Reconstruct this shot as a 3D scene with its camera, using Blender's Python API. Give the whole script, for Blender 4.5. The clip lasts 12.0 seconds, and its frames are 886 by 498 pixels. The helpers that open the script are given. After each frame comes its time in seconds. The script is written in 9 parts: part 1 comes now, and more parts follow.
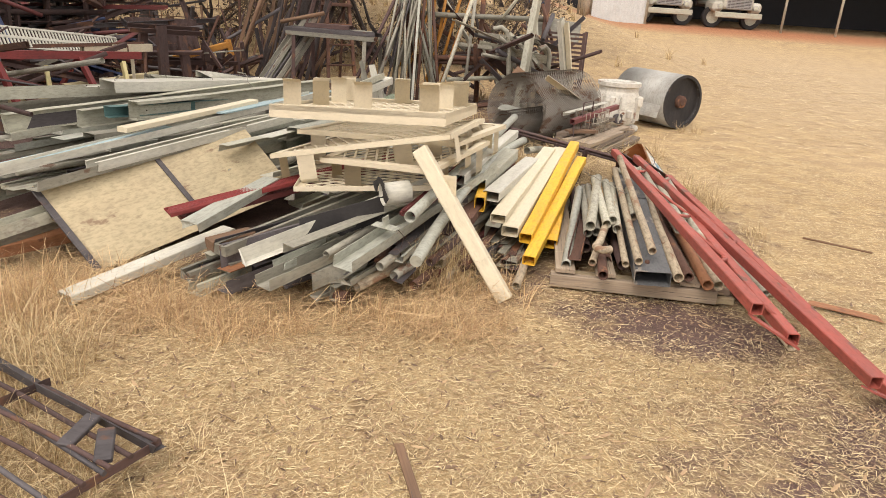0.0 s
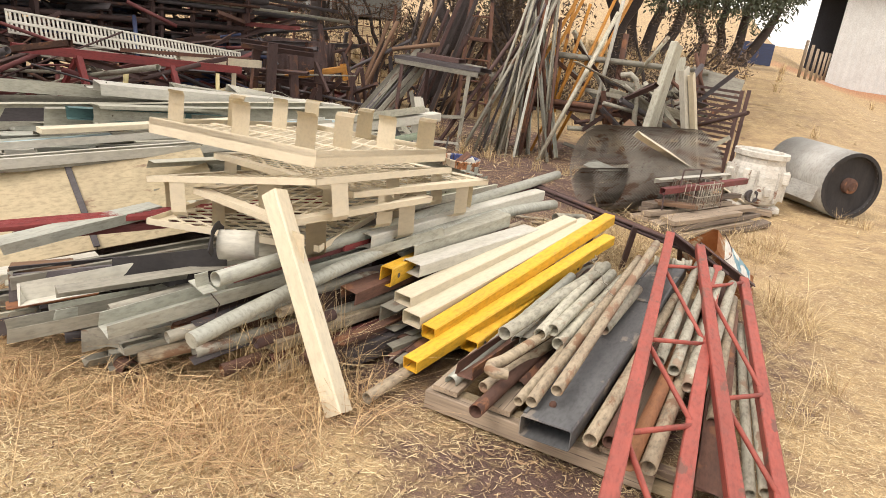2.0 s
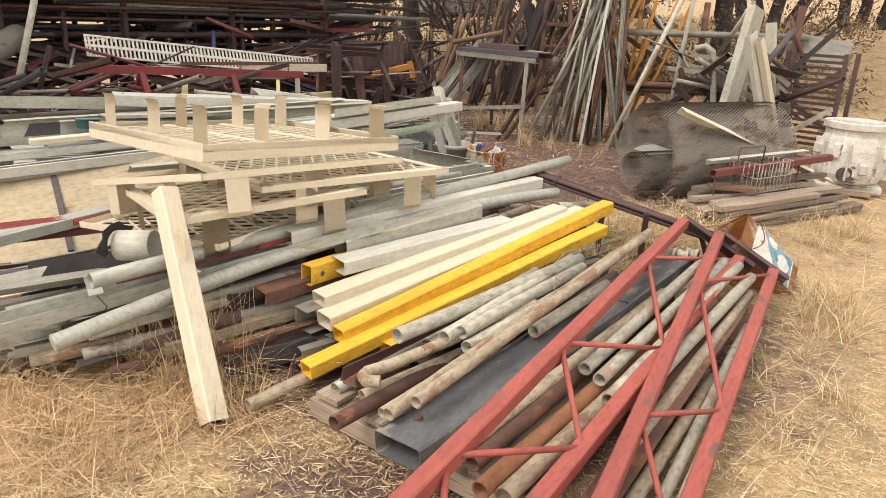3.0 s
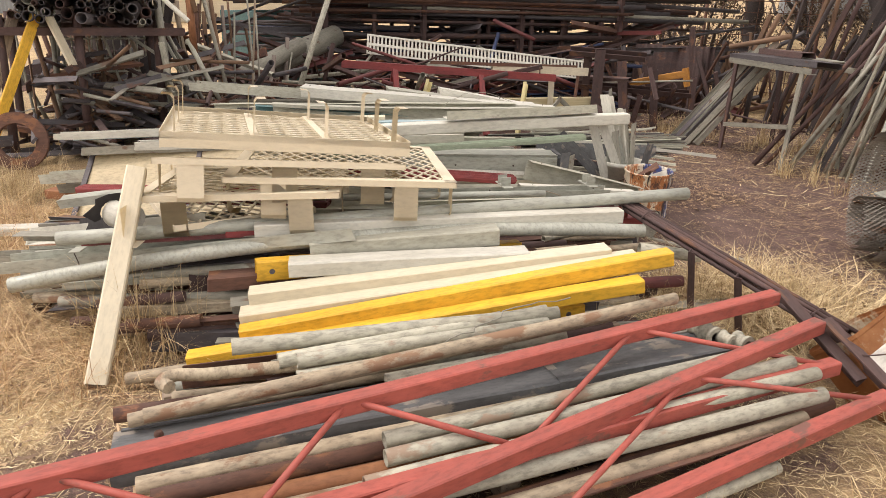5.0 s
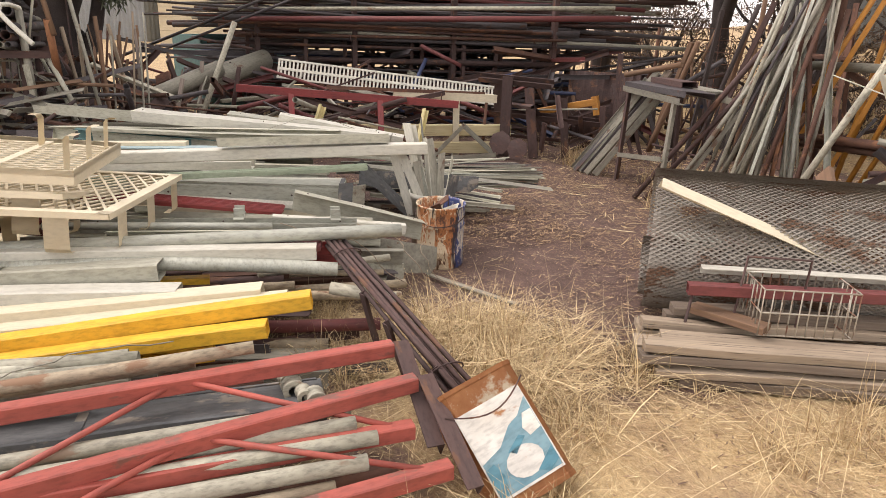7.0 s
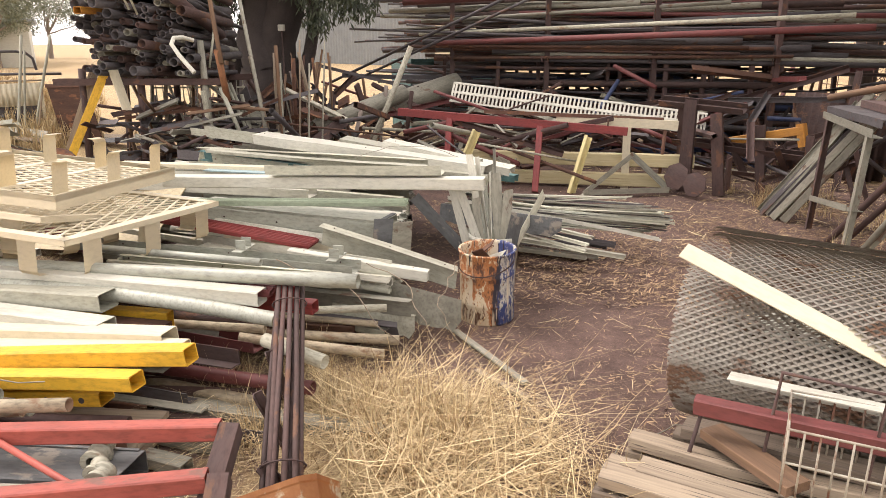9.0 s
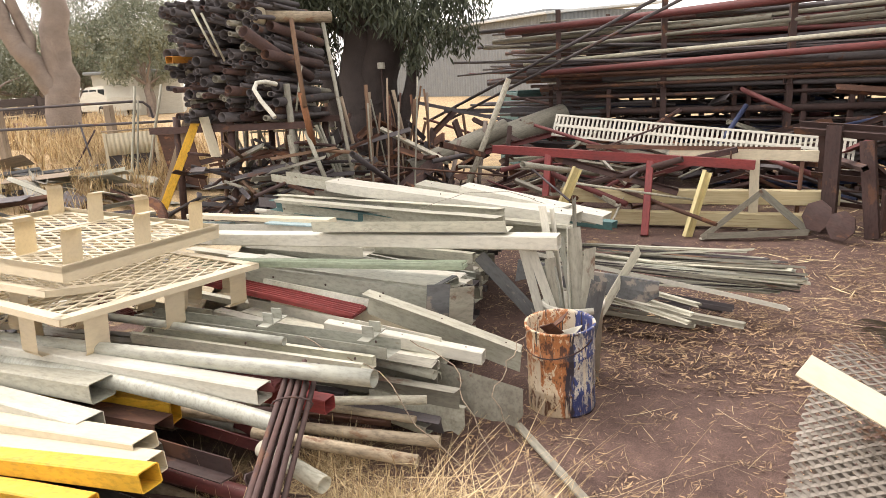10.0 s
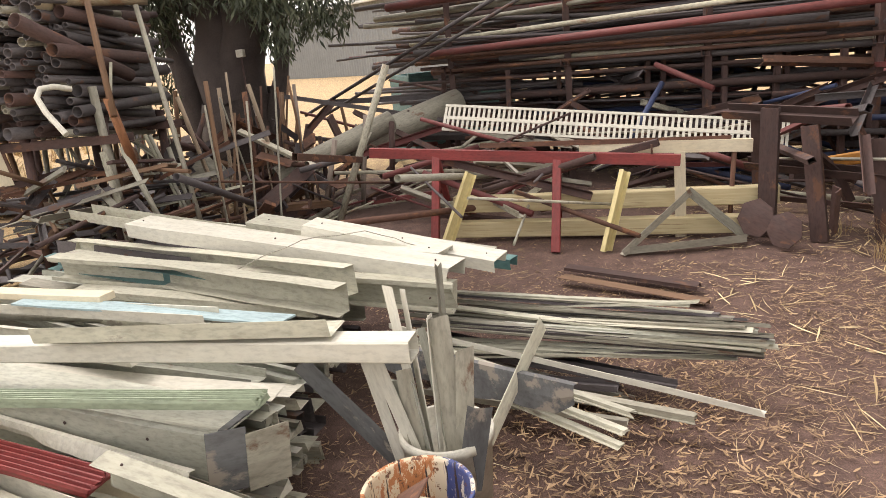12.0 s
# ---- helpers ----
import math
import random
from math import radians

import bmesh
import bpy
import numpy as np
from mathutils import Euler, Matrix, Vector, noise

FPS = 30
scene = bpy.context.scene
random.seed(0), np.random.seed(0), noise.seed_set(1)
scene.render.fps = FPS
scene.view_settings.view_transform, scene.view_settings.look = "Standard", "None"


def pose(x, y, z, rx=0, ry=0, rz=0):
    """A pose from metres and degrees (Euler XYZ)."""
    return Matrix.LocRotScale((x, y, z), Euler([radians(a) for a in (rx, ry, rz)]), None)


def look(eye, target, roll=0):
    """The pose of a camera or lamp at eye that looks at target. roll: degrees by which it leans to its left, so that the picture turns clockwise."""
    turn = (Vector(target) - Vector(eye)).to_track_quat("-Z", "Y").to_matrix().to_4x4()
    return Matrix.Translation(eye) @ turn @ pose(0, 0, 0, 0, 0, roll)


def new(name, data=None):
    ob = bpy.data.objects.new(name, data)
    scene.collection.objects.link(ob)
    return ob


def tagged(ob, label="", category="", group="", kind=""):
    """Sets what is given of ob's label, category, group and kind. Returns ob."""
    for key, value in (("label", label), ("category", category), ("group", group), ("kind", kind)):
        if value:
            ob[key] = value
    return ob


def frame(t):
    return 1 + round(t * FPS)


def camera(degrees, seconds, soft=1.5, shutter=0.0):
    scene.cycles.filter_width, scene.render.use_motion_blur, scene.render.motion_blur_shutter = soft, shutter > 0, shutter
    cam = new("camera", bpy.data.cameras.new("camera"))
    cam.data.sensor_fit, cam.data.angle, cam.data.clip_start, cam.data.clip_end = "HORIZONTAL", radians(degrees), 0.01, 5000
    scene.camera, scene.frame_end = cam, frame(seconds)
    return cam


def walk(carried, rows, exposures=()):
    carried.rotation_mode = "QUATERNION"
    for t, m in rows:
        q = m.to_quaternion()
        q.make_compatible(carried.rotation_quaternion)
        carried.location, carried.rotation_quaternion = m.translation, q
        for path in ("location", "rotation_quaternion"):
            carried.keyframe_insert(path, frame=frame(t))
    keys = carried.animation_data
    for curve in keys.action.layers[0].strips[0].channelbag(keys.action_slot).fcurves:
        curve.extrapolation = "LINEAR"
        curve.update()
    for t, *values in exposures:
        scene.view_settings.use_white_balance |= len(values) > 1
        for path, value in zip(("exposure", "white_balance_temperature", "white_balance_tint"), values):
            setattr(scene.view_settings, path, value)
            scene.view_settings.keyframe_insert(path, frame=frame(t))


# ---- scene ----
cam = camera(64.8, 12.0, 0.6)
PATH = [
    (0, (0.174, -0.253, 1.395), (0.119, 1.627, 0.716), 3.9),
    (0.5, (0.426, 0.076, 1.39), (0.434, 1.96, 0.72), 4.7),
    (1, (0.702, 0.416, 1.386), (0.626, 2.3, 0.72), 4.4),
    (1.5, (1.025, 0.72, 1.381), (0.817, 2.604, 0.742), 4.3),
    (1.7, (1.17, 0.812, 1.366), (0.883, 2.684, 0.726), 5.0),
    (1.8, (1.242, 0.872, 1.378), (0.796, 2.711, 0.736), 7.4),
    (1.9, (1.330, 0.925, 1.376), (0.768, 2.735, 0.752), 8.0),
    (2, (1.392, 0.984, 1.372), (0.762, 2.779, 0.754), 7.7),
    (2.5, (1.752, 1.3, 1.358), (0.897, 2.997, 0.734), 5.3),
    (2.7, (1.899, 1.423, 1.348), (0.989, 3.086, 0.712), 4.1),
    (4.3, (2.745, 2.541, 1.344), (1.256, 3.681, 0.651), 0.9),
    (4.5, (2.833, 2.691, 1.359), (1.261, 3.719, 0.671), 2.4),
    (5, (2.918, 3.068, 1.35), (1.23, 3.902, 0.675), 1.5),
    (5.5, (3.089, 3.47, 1.366), (1.369, 4.228, 0.682), 1.5),
    (6, (3.295, 3.81, 1.386), (1.537, 4.521, 0.75), 1.8),
    (6.5, (3.348, 4.211, 1.408), (1.584, 4.925, 0.794), 2.4),
    (7, (3.364, 4.57, 1.389), (1.608, 5.302, 0.773), 1.8),
    (7.2, (3.38, 4.732, 1.394), (1.608, 5.438, 0.791), 3.4),
    (8.8, (3.122, 5.78, 1.388), (1.213, 5.915, 0.805), 1.5),
    (9, (3.06, 5.902, 1.387), (1.143, 5.884, 0.816), -0.2),
    (9.5, (2.738, 6.046, 1.367), (0.828, 5.739, 0.861), -1.9),
    (10, (2.439, 6.174, 1.399), (0.536, 5.793, 0.917), -3.1),
    (10.5, (2.09, 6.329, 1.401), (0.215, 5.841, 0.901), -2.4),
    (11, (1.8, 6.319, 1.405), (-0.043, 5.717, 0.913), -4.7),
    (11.5, (1.475, 6.291, 1.441), (-0.41, 5.885, 0.911), -4.7),
    (12, (1.165, 6.354, 1.453), (-0.747, 6.185, 0.892), -5.6),
]
walk(cam, [(t, look(eye, target, roll)) for t, eye, target, roll in PATH],
     [(0, 0.42, 6500, 18), (2.5, 0.54, 6450, 18), (5, 0.50, 6400, 20), (7, 0.50, 6350, 21), (9, 0.83, 6400, 20), (10.5, 0.86, 6400, 19), (12, 0.80, 6450, 19)])

# ---- world, sun, exposure ----
SUN_EL, SUN_AZ = 52.0, 205.0          # degrees; azimuth counted clockwise from +y
world = bpy.data.worlds.new("hazy_sky")
scene.world = world
world.use_nodes = True
wt = world.node_tree
wt.nodes.clear()
w_out = wt.nodes.new("ShaderNodeOutputWorld")
w_bg = wt.nodes.new("ShaderNodeBackground")
w_sky = wt.nodes.new("ShaderNodeTexSky")
w_sky.sky_type, w_sky.sun_disc = "NISHITA", False
w_sky.sun_elevation, w_sky.sun_rotation = radians(SUN_EL), radians(SUN_AZ)
w_sky.air_density, w_sky.dust_density, w_sky.ozone_density = 1.0, 2.0, 1.0
w_hsv = wt.nodes.new("ShaderNodeHueSaturation")
w_hsv.inputs["Saturation"].default_value = 0.35
w_bg.inputs["Strength"].default_value = 0.15
wt.links.new(w_sky.outputs[0], w_hsv.inputs["Color"])
w_mix = wt.nodes.new("ShaderNodeMix")
w_mix.data_type = "RGBA"
w_mix.inputs[0].default_value = 0.6
w_mix.inputs[7].default_value = (9.6, 9.2, 8.0, 1)      # even high cloud
wt.links.new(w_hsv.outputs[0], w_mix.inputs[6])
wt.links.new(w_mix.outputs[2], w_bg.inputs["Color"])
wt.links.new(w_bg.outputs[0], w_out.inputs["Surface"])

sun_data = bpy.data.lights.new("sun", "SUN")
sun_data.energy, sun_data.angle, sun_data.color = 1.4, radians(24), (1.0, 0.93, 0.80)
sun = new("sun", sun_data)
az, el = radians(SUN_AZ), radians(SUN_EL)
sun_dir = Vector((math.sin(az) * math.cos(el), math.cos(az) * math.cos(el), math.sin(el)))
sun.matrix_world = look(sun_dir * 30, (0, 0, 0))


# ---- materials ----
def material(name):
    m = bpy.data.materials.new(name)
    m.use_nodes = True
    nt = m.node_tree
    return m, nt, nt.nodes["Principled BSDF"]


def noise_tex(nt, scale, detail=4.0, rough=0.55, stretch=(1, 1, 1), space="Object"):
    tc = nt.nodes.new("ShaderNodeTexCoord")
    mp = nt.nodes.new("ShaderNodeMapping")
    mp.inputs["Scale"].default_value = stretch
    nz = nt.nodes.new("ShaderNodeTexNoise")
    nz.inputs["Scale"].default_value, nz.inputs["Detail"].default_value, nz.inputs["Roughness"].default_value = scale, detail, rough
    nt.links.new(tc.outputs[space], mp.inputs[0])
    nt.links.new(mp.outputs[0], nz.inputs["Vector"])
    return nz.outputs["Fac"]


def shifted(nt, fac_scale, seed_amount=20.0, stretch=(1, 1, 1), detail=4.0):
    """Noise in object space, moved on by the object's own random number so that alike pieces differ."""
    tc = nt.nodes.new("ShaderNodeTexCoord")
    info = nt.nodes.new("ShaderNodeObjectInfo")
    mp = nt.nodes.new("ShaderNodeMapping")
    mp.inputs["Scale"].default_value = stretch
    mul = nt.nodes.new("ShaderNodeMath")
    mul.operation = "MULTIPLY"
    mul.inputs[1].default_value = seed_amount
    comb = nt.nodes.new("ShaderNodeCombineXYZ")
    nt.links.new(info.outputs["Random"], mul.inputs[0])
    for i in range(3):
        nt.links.new(mul.outputs[0], comb.inputs[i])
    nt.links.new(comb.outputs[0], mp.inputs["Location"])
    nt.links.new(tc.outputs["Object"], mp.inputs[0])
    nz = nt.nodes.new("ShaderNodeTexNoise")
    nz.inputs["Scale"].default_value, nz.inputs["Detail"].default_value = fac_scale, detail
    nz.inputs["Roughness"].default_value = 0.62
    nt.links.new(mp.outputs[0], nz.inputs["Vector"])
    return nz.outputs["Fac"]


def ramp(nt, fac, stops):
    r = nt.nodes.new("ShaderNodeValToRGB")
    els = r.color_ramp.elements
    while len(els) < len(stops):
        els.new(0.5)
    for e, (p, c) in zip(els, stops):
        e.position = p
        e.color = (*c, 1) if len(c) == 3 else c
    nt.links.new(fac, r.inputs[0])
    return r.outputs[0]


def mix(nt, fac, a, b, mode="MIX"):
    n = nt.nodes.new("ShaderNodeMix")
    n.data_type, n.blend_type = "RGBA", mode
    for sock, v in ((n.inputs[0], fac), (n.inputs[6], a), (n.inputs[7], b)):
        if isinstance(v, (int, float)):
            sock.default_value = v
        elif isinstance(v, tuple):
            sock.default_value = (*v, 1)
        else:
            nt.links.new(v, sock)
    return n.outputs[2]


def bump(nt, bsdf, fac, strength=0.3, dist=0.002):
    b = nt.nodes.new("ShaderNodeBump")
    b.inputs["Strength"].default_value, b.inputs["Distance"].default_value = strength, dist
    nt.links.new(fac, b.inputs["Height"])
    nt.links.new(b.outputs[0], bsdf.inputs["Normal"])


def grey(v):
    return (v, v, v)


def worn(name, base, dirt, chip, chip_at=0.64, rough=0.5, metal=0.0, streak=(1.2, 9, 9), vary=0.25, rough_hi=0.75, grime=0.35):
    """Painted or plain metal: streaky dirt along the length, chips of another colour, uneven gloss; varied from piece to piece."""
    m, nt, b = material(name)
    s1 = shifted(nt, 2.2, 31, streak)
    s2 = shifted(nt, 16, 17, (1, 1, 1), 6)
    s3 = shifted(nt, 4.5, 53, (1, 2, 2), 8)
    info = nt.nodes.new("ShaderNodeObjectInfo")
    col = mix(nt, ramp(nt, s1, [(0.35, grey(0)), (0.75, grey(1))]), base, dirt)
    tone = ramp(nt, info.outputs["Random"], [(0.0, grey(1 - vary)), (1.0, grey(1.0 + vary * 0.15))])
    col = mix(nt, 1.0, col, tone, "MULTIPLY")
    col = mix(nt, grime, col, ramp(nt, s2, [(0.3, grey(0.55)), (0.6, grey(1))]), "MULTIPLY")
    s4 = shifted(nt, 75, 11, (0.35, 1, 1), 3)
    col = mix(nt, min(1.0, 1.6 * grime), col, ramp(nt, s4, [(0.34, grey(0.62)), (0.52, grey(1.0)), (0.70, grey(1.12))]), "MULTIPLY")
    mask = ramp(nt, s3, [(chip_at, grey(0)), (chip_at + 0.05, grey(1))])
    col = mix(nt, mask, col, chip)
    nt.links.new(col, b.inputs["Base Color"])
    b.inputs["Metallic"].default_value = metal
    nt.links.new(ramp(nt, s2, [(0.3, grey(rough)), (0.7, grey(rough_hi))]), b.inputs["Roughness"])
    bump(nt, b, s2, 0.25, 0.002)
    return m


RUSTY = (0.13, 0.055, 0.028)
CREAM = worn("cream_paint", (0.67, 0.60, 0.44), (0.62, 0.545, 0.39), (0.45, 0.33, 0.20), 0.73, 0.45, streak=(1, 3, 3), vary=0.10, grime=0.16)
TRAYPAINT = worn("tray_cream_paint", (0.67, 0.59, 0.43), (0.63, 0.55, 0.395), (0.46, 0.33, 0.20), 0.76, 0.45, streak=(1, 2, 2), vary=0.04, grime=0.12)
WHITE = worn("white_paint", (0.63, 0.615, 0.53), (0.55, 0.525, 0.43), (0.36, 0.31, 0.25), 0.67, 0.45, vary=0.14, grime=0.24)
OFFWHITE = worn("grey_white_paint", (0.57, 0.56, 0.445), (0.45, 0.43, 0.335), (0.30, 0.27, 0.22), 0.62, 0.5, vary=0.25)
YELLOW = worn("yellow_paint", (0.80, 0.47, 0.035), (0.72, 0.40, 0.03), (0.34, 0.22, 0.09), 0.72, 0.42, vary=0.06)
ORANGE = worn("orange_paint", (0.56, 0.25, 0.03), (0.40, 0.17, 0.03), RUSTY, 0.64, 0.5, vary=0.2)
TRUSSRED = worn("red_oxide_paint", (0.42, 0.095, 0.068), (0.29, 0.075, 0.055), (0.17, 0.075, 0.055), 0.60, 0.5, vary=0.12)
CRIMSON = worn("crimson_paint", (0.30, 0.05, 0.045), (0.19, 0.04, 0.038), (0.16, 0.05, 0.04), 0.68, 0.5, vary=0.12)
MAROON = worn("maroon_paint", (0.19, 0.05, 0.045), (0.13, 0.04, 0.038), (0.09, 0.04, 0.03), 0.62, 0.55, vary=0.2)
GALV = worn("galvanised_steel", (0.50, 0.51, 0.435), (0.40, 0.40, 0.33), (0.27, 0.22, 0.165), 0.68, 0.38, 0.3, vary=0.25)
DULL = worn("weathered_zinc", (0.39, 0.375, 0.30), (0.26, 0.24, 0.19), (0.17, 0.11, 0.075), 0.60, 0.5, 0.15, vary=0.35)
DARK = worn("dark_steel", (0.135, 0.120, 0.122), (0.090, 0.078, 0.080), (0.12, 0.065, 0.045), 0.60, 0.5, 0.2, vary=0.4)
SLATE = worn("grey_blue_duct", (0.16, 0.165, 0.165), (0.095, 0.095, 0.095), (0.27, 0.24, 0.20), 0.56, 0.55, 0.15, streak=(1.5, 4, 4), vary=0.1)
TANPIPE = worn("tan_weathered_pipe", (0.53, 0.44, 0.30), (0.40, 0.315, 0.215), (0.24, 0.14, 0.08), 0.57, 0.65, vary=0.3, grime=0.6)
PALEPIPE = worn("pale_green_grey_pipe", (0.53, 0.51, 0.40), (0.42, 0.39, 0.295), (0.29, 0.21, 0.145), 0.60, 0.6, 0.05, vary=0.25, grime=0.55)
RUST = worn("brown_rust", (0.17, 0.085, 0.055), (0.095, 0.048, 0.035), (0.22, 0.10, 0.05), 0.56, 0.75, vary=0.35, rough_hi=0.95)
DARKRUST = worn("dark_rust", (0.115, 0.066, 0.056), (0.078, 0.050, 0.046), (0.14, 0.070, 0.042), 0.58, 0.7, vary=0.4, rough_hi=0.95)
ORANGERUST = worn("orange_rust_pipe", (0.36, 0.16, 0.07), (0.26, 0.11, 0.05), (0.16, 0.07, 0.04), 0.58, 0.7, vary=0.2)
TEAL = worn("teal_paint", (0.10, 0.21, 0.20), (0.08, 0.15, 0.15), (0.16, 0.12, 0.09), 0.66, 0.5, vary=0.15)
SKYBLUE = worn("pale_blue_paint", (0.46, 0.62, 0.64), (0.40, 0.52, 0.54), (0.5, 0.5, 0.45), 0.68, 0.5)
GREEN = worn("green_paint", (0.34, 0.40, 0.28), (0.25, 0.30, 0.21), (0.3, 0.3, 0.24), 0.68, 0.5)
BLUE = worn("blue_paint", (0.04, 0.06, 0.14), (0.035, 0.045, 0.09), RUSTY, 0.66, 0.5)
OLDPANEL = worn("stained_cream_panel", (0.55, 0.46, 0.285), (0.47, 0.38, 0.235), (0.26, 0.18, 0.11), 0.62, 0.6, streak=(1, 2, 2), vary=0.08)
GEARPAINT = worn("chalky_white_casting", (0.72, 0.70, 0.62), (0.55, 0.50, 0.42), (0.20, 0.10, 0.06), 0.60, 0.6, streak=(2, 2, 1))
ROLLERGREY = worn("grey_roller_steel", (0.50, 0.50, 0.46), (0.38, 0.36, 0.32), (0.22, 0.13, 0.08), 0.66, 0.45, 0.2, streak=(1.5, 3, 3))
RUBBER = worn("black_rubber", (0.022, 0.020, 0.020), (0.035, 0.03, 0.028), (0.07, 0.05, 0.04), 0.64, 0.75)
EXPANDED = worn("expanded_steel", (0.36, 0.33, 0.28), (0.26, 0.22, 0.175), (0.13, 0.07, 0.04), 0.56, 0.55, 0.3)
HOOPWIRE = worn("rusty_white_wire", (0.50, 0.47, 0.38), (0.30, 0.22, 0.16), (0.18, 0.08, 0.045), 0.52, 0.6)


def timber(name, base, dark, crack=(0.09, 0.07, 0.055)):
    m, nt, b = material(name)
    g = shifted(nt, 3.0, 41, (1.0, 26, 26), 6)
    l = shifted(nt, 2.0, 23, (1, 3, 3), 3)
    c = shifted(nt, 4.0, 61, (0.6, 40, 40), 2)
    col = mix(nt, ramp(nt, g, [(0.3, grey(0)), (0.7, grey(1))]), base, dark)
    col = mix(nt, 0.6, col, ramp(nt, l, [(0.3, grey(0.6)), (0.7, grey(1.05))]), "MULTIPLY")
    col = mix(nt, ramp(nt, c, [(0.64, grey(0)), (0.68, grey(1))]), col, crack)
    nt.links.new(col, b.inputs["Base Color"])
    b.inputs["Roughness"].default_value = 0.85
    bump(nt, b, c, 0.5, 0.003)
    return m


OLDWOOD = timber("grey_weathered_timber", (0.42, 0.335, 0.235), (0.26, 0.20, 0.145))
PALEWOOD = timber("pale_sawn_timber", (0.62, 0.54, 0.33), (0.50, 0.41, 0.23), (0.3, 0.22, 0.12))
BROWNWOOD = timber("brown_timber", (0.24, 0.14, 0.08), (0.15, 0.09, 0.055))
BARK = timber("dark_bark", (0.085, 0.066, 0.06), (0.05, 0.04, 0.037), (0.03, 0.024, 0.02))
GUMBARK = timber("pale_gum_bark", (0.33, 0.275, 0.23), (0.22, 0.175, 0.145), (0.13, 0.09, 0.07))


def leaf_mat(name, a, b_):
    m, nt, b = material(name)
    geo = nt.nodes.new("ShaderNodeNewGeometry")
    nt.links.new(ramp(nt, geo.outputs["Random Per Island"], [(0.0, a), (1.0, b_)]), b.inputs["Base Color"])
    b.inputs["Roughness"].default_value = 0.6
    return m


GUMLEAF = leaf_mat("gum_leaves", (0.038, 0.050, 0.030), (0.10, 0.115, 0.065))
FARLEAF = leaf_mat("far_leaves", (0.11, 0.125, 0.08), (0.24, 0.25, 0.165))
GRASSMAT = leaf_mat("dry_grass", (0.25, 0.15, 0.06), (0.80, 0.64, 0.37))
BROWNGRASS = leaf_mat("brown_dry_grass", (0.32, 0.18, 0.085), (0.78, 0.575, 0.31))
STRAWMAT = leaf_mat("straw_litter", (0.27, 0.18, 0.08), (0.80, 0.66, 0.39))
LITTERMAT = leaf_mat("leaf_litter", (0.12, 0.068, 0.042), (0.50, 0.34, 0.185))


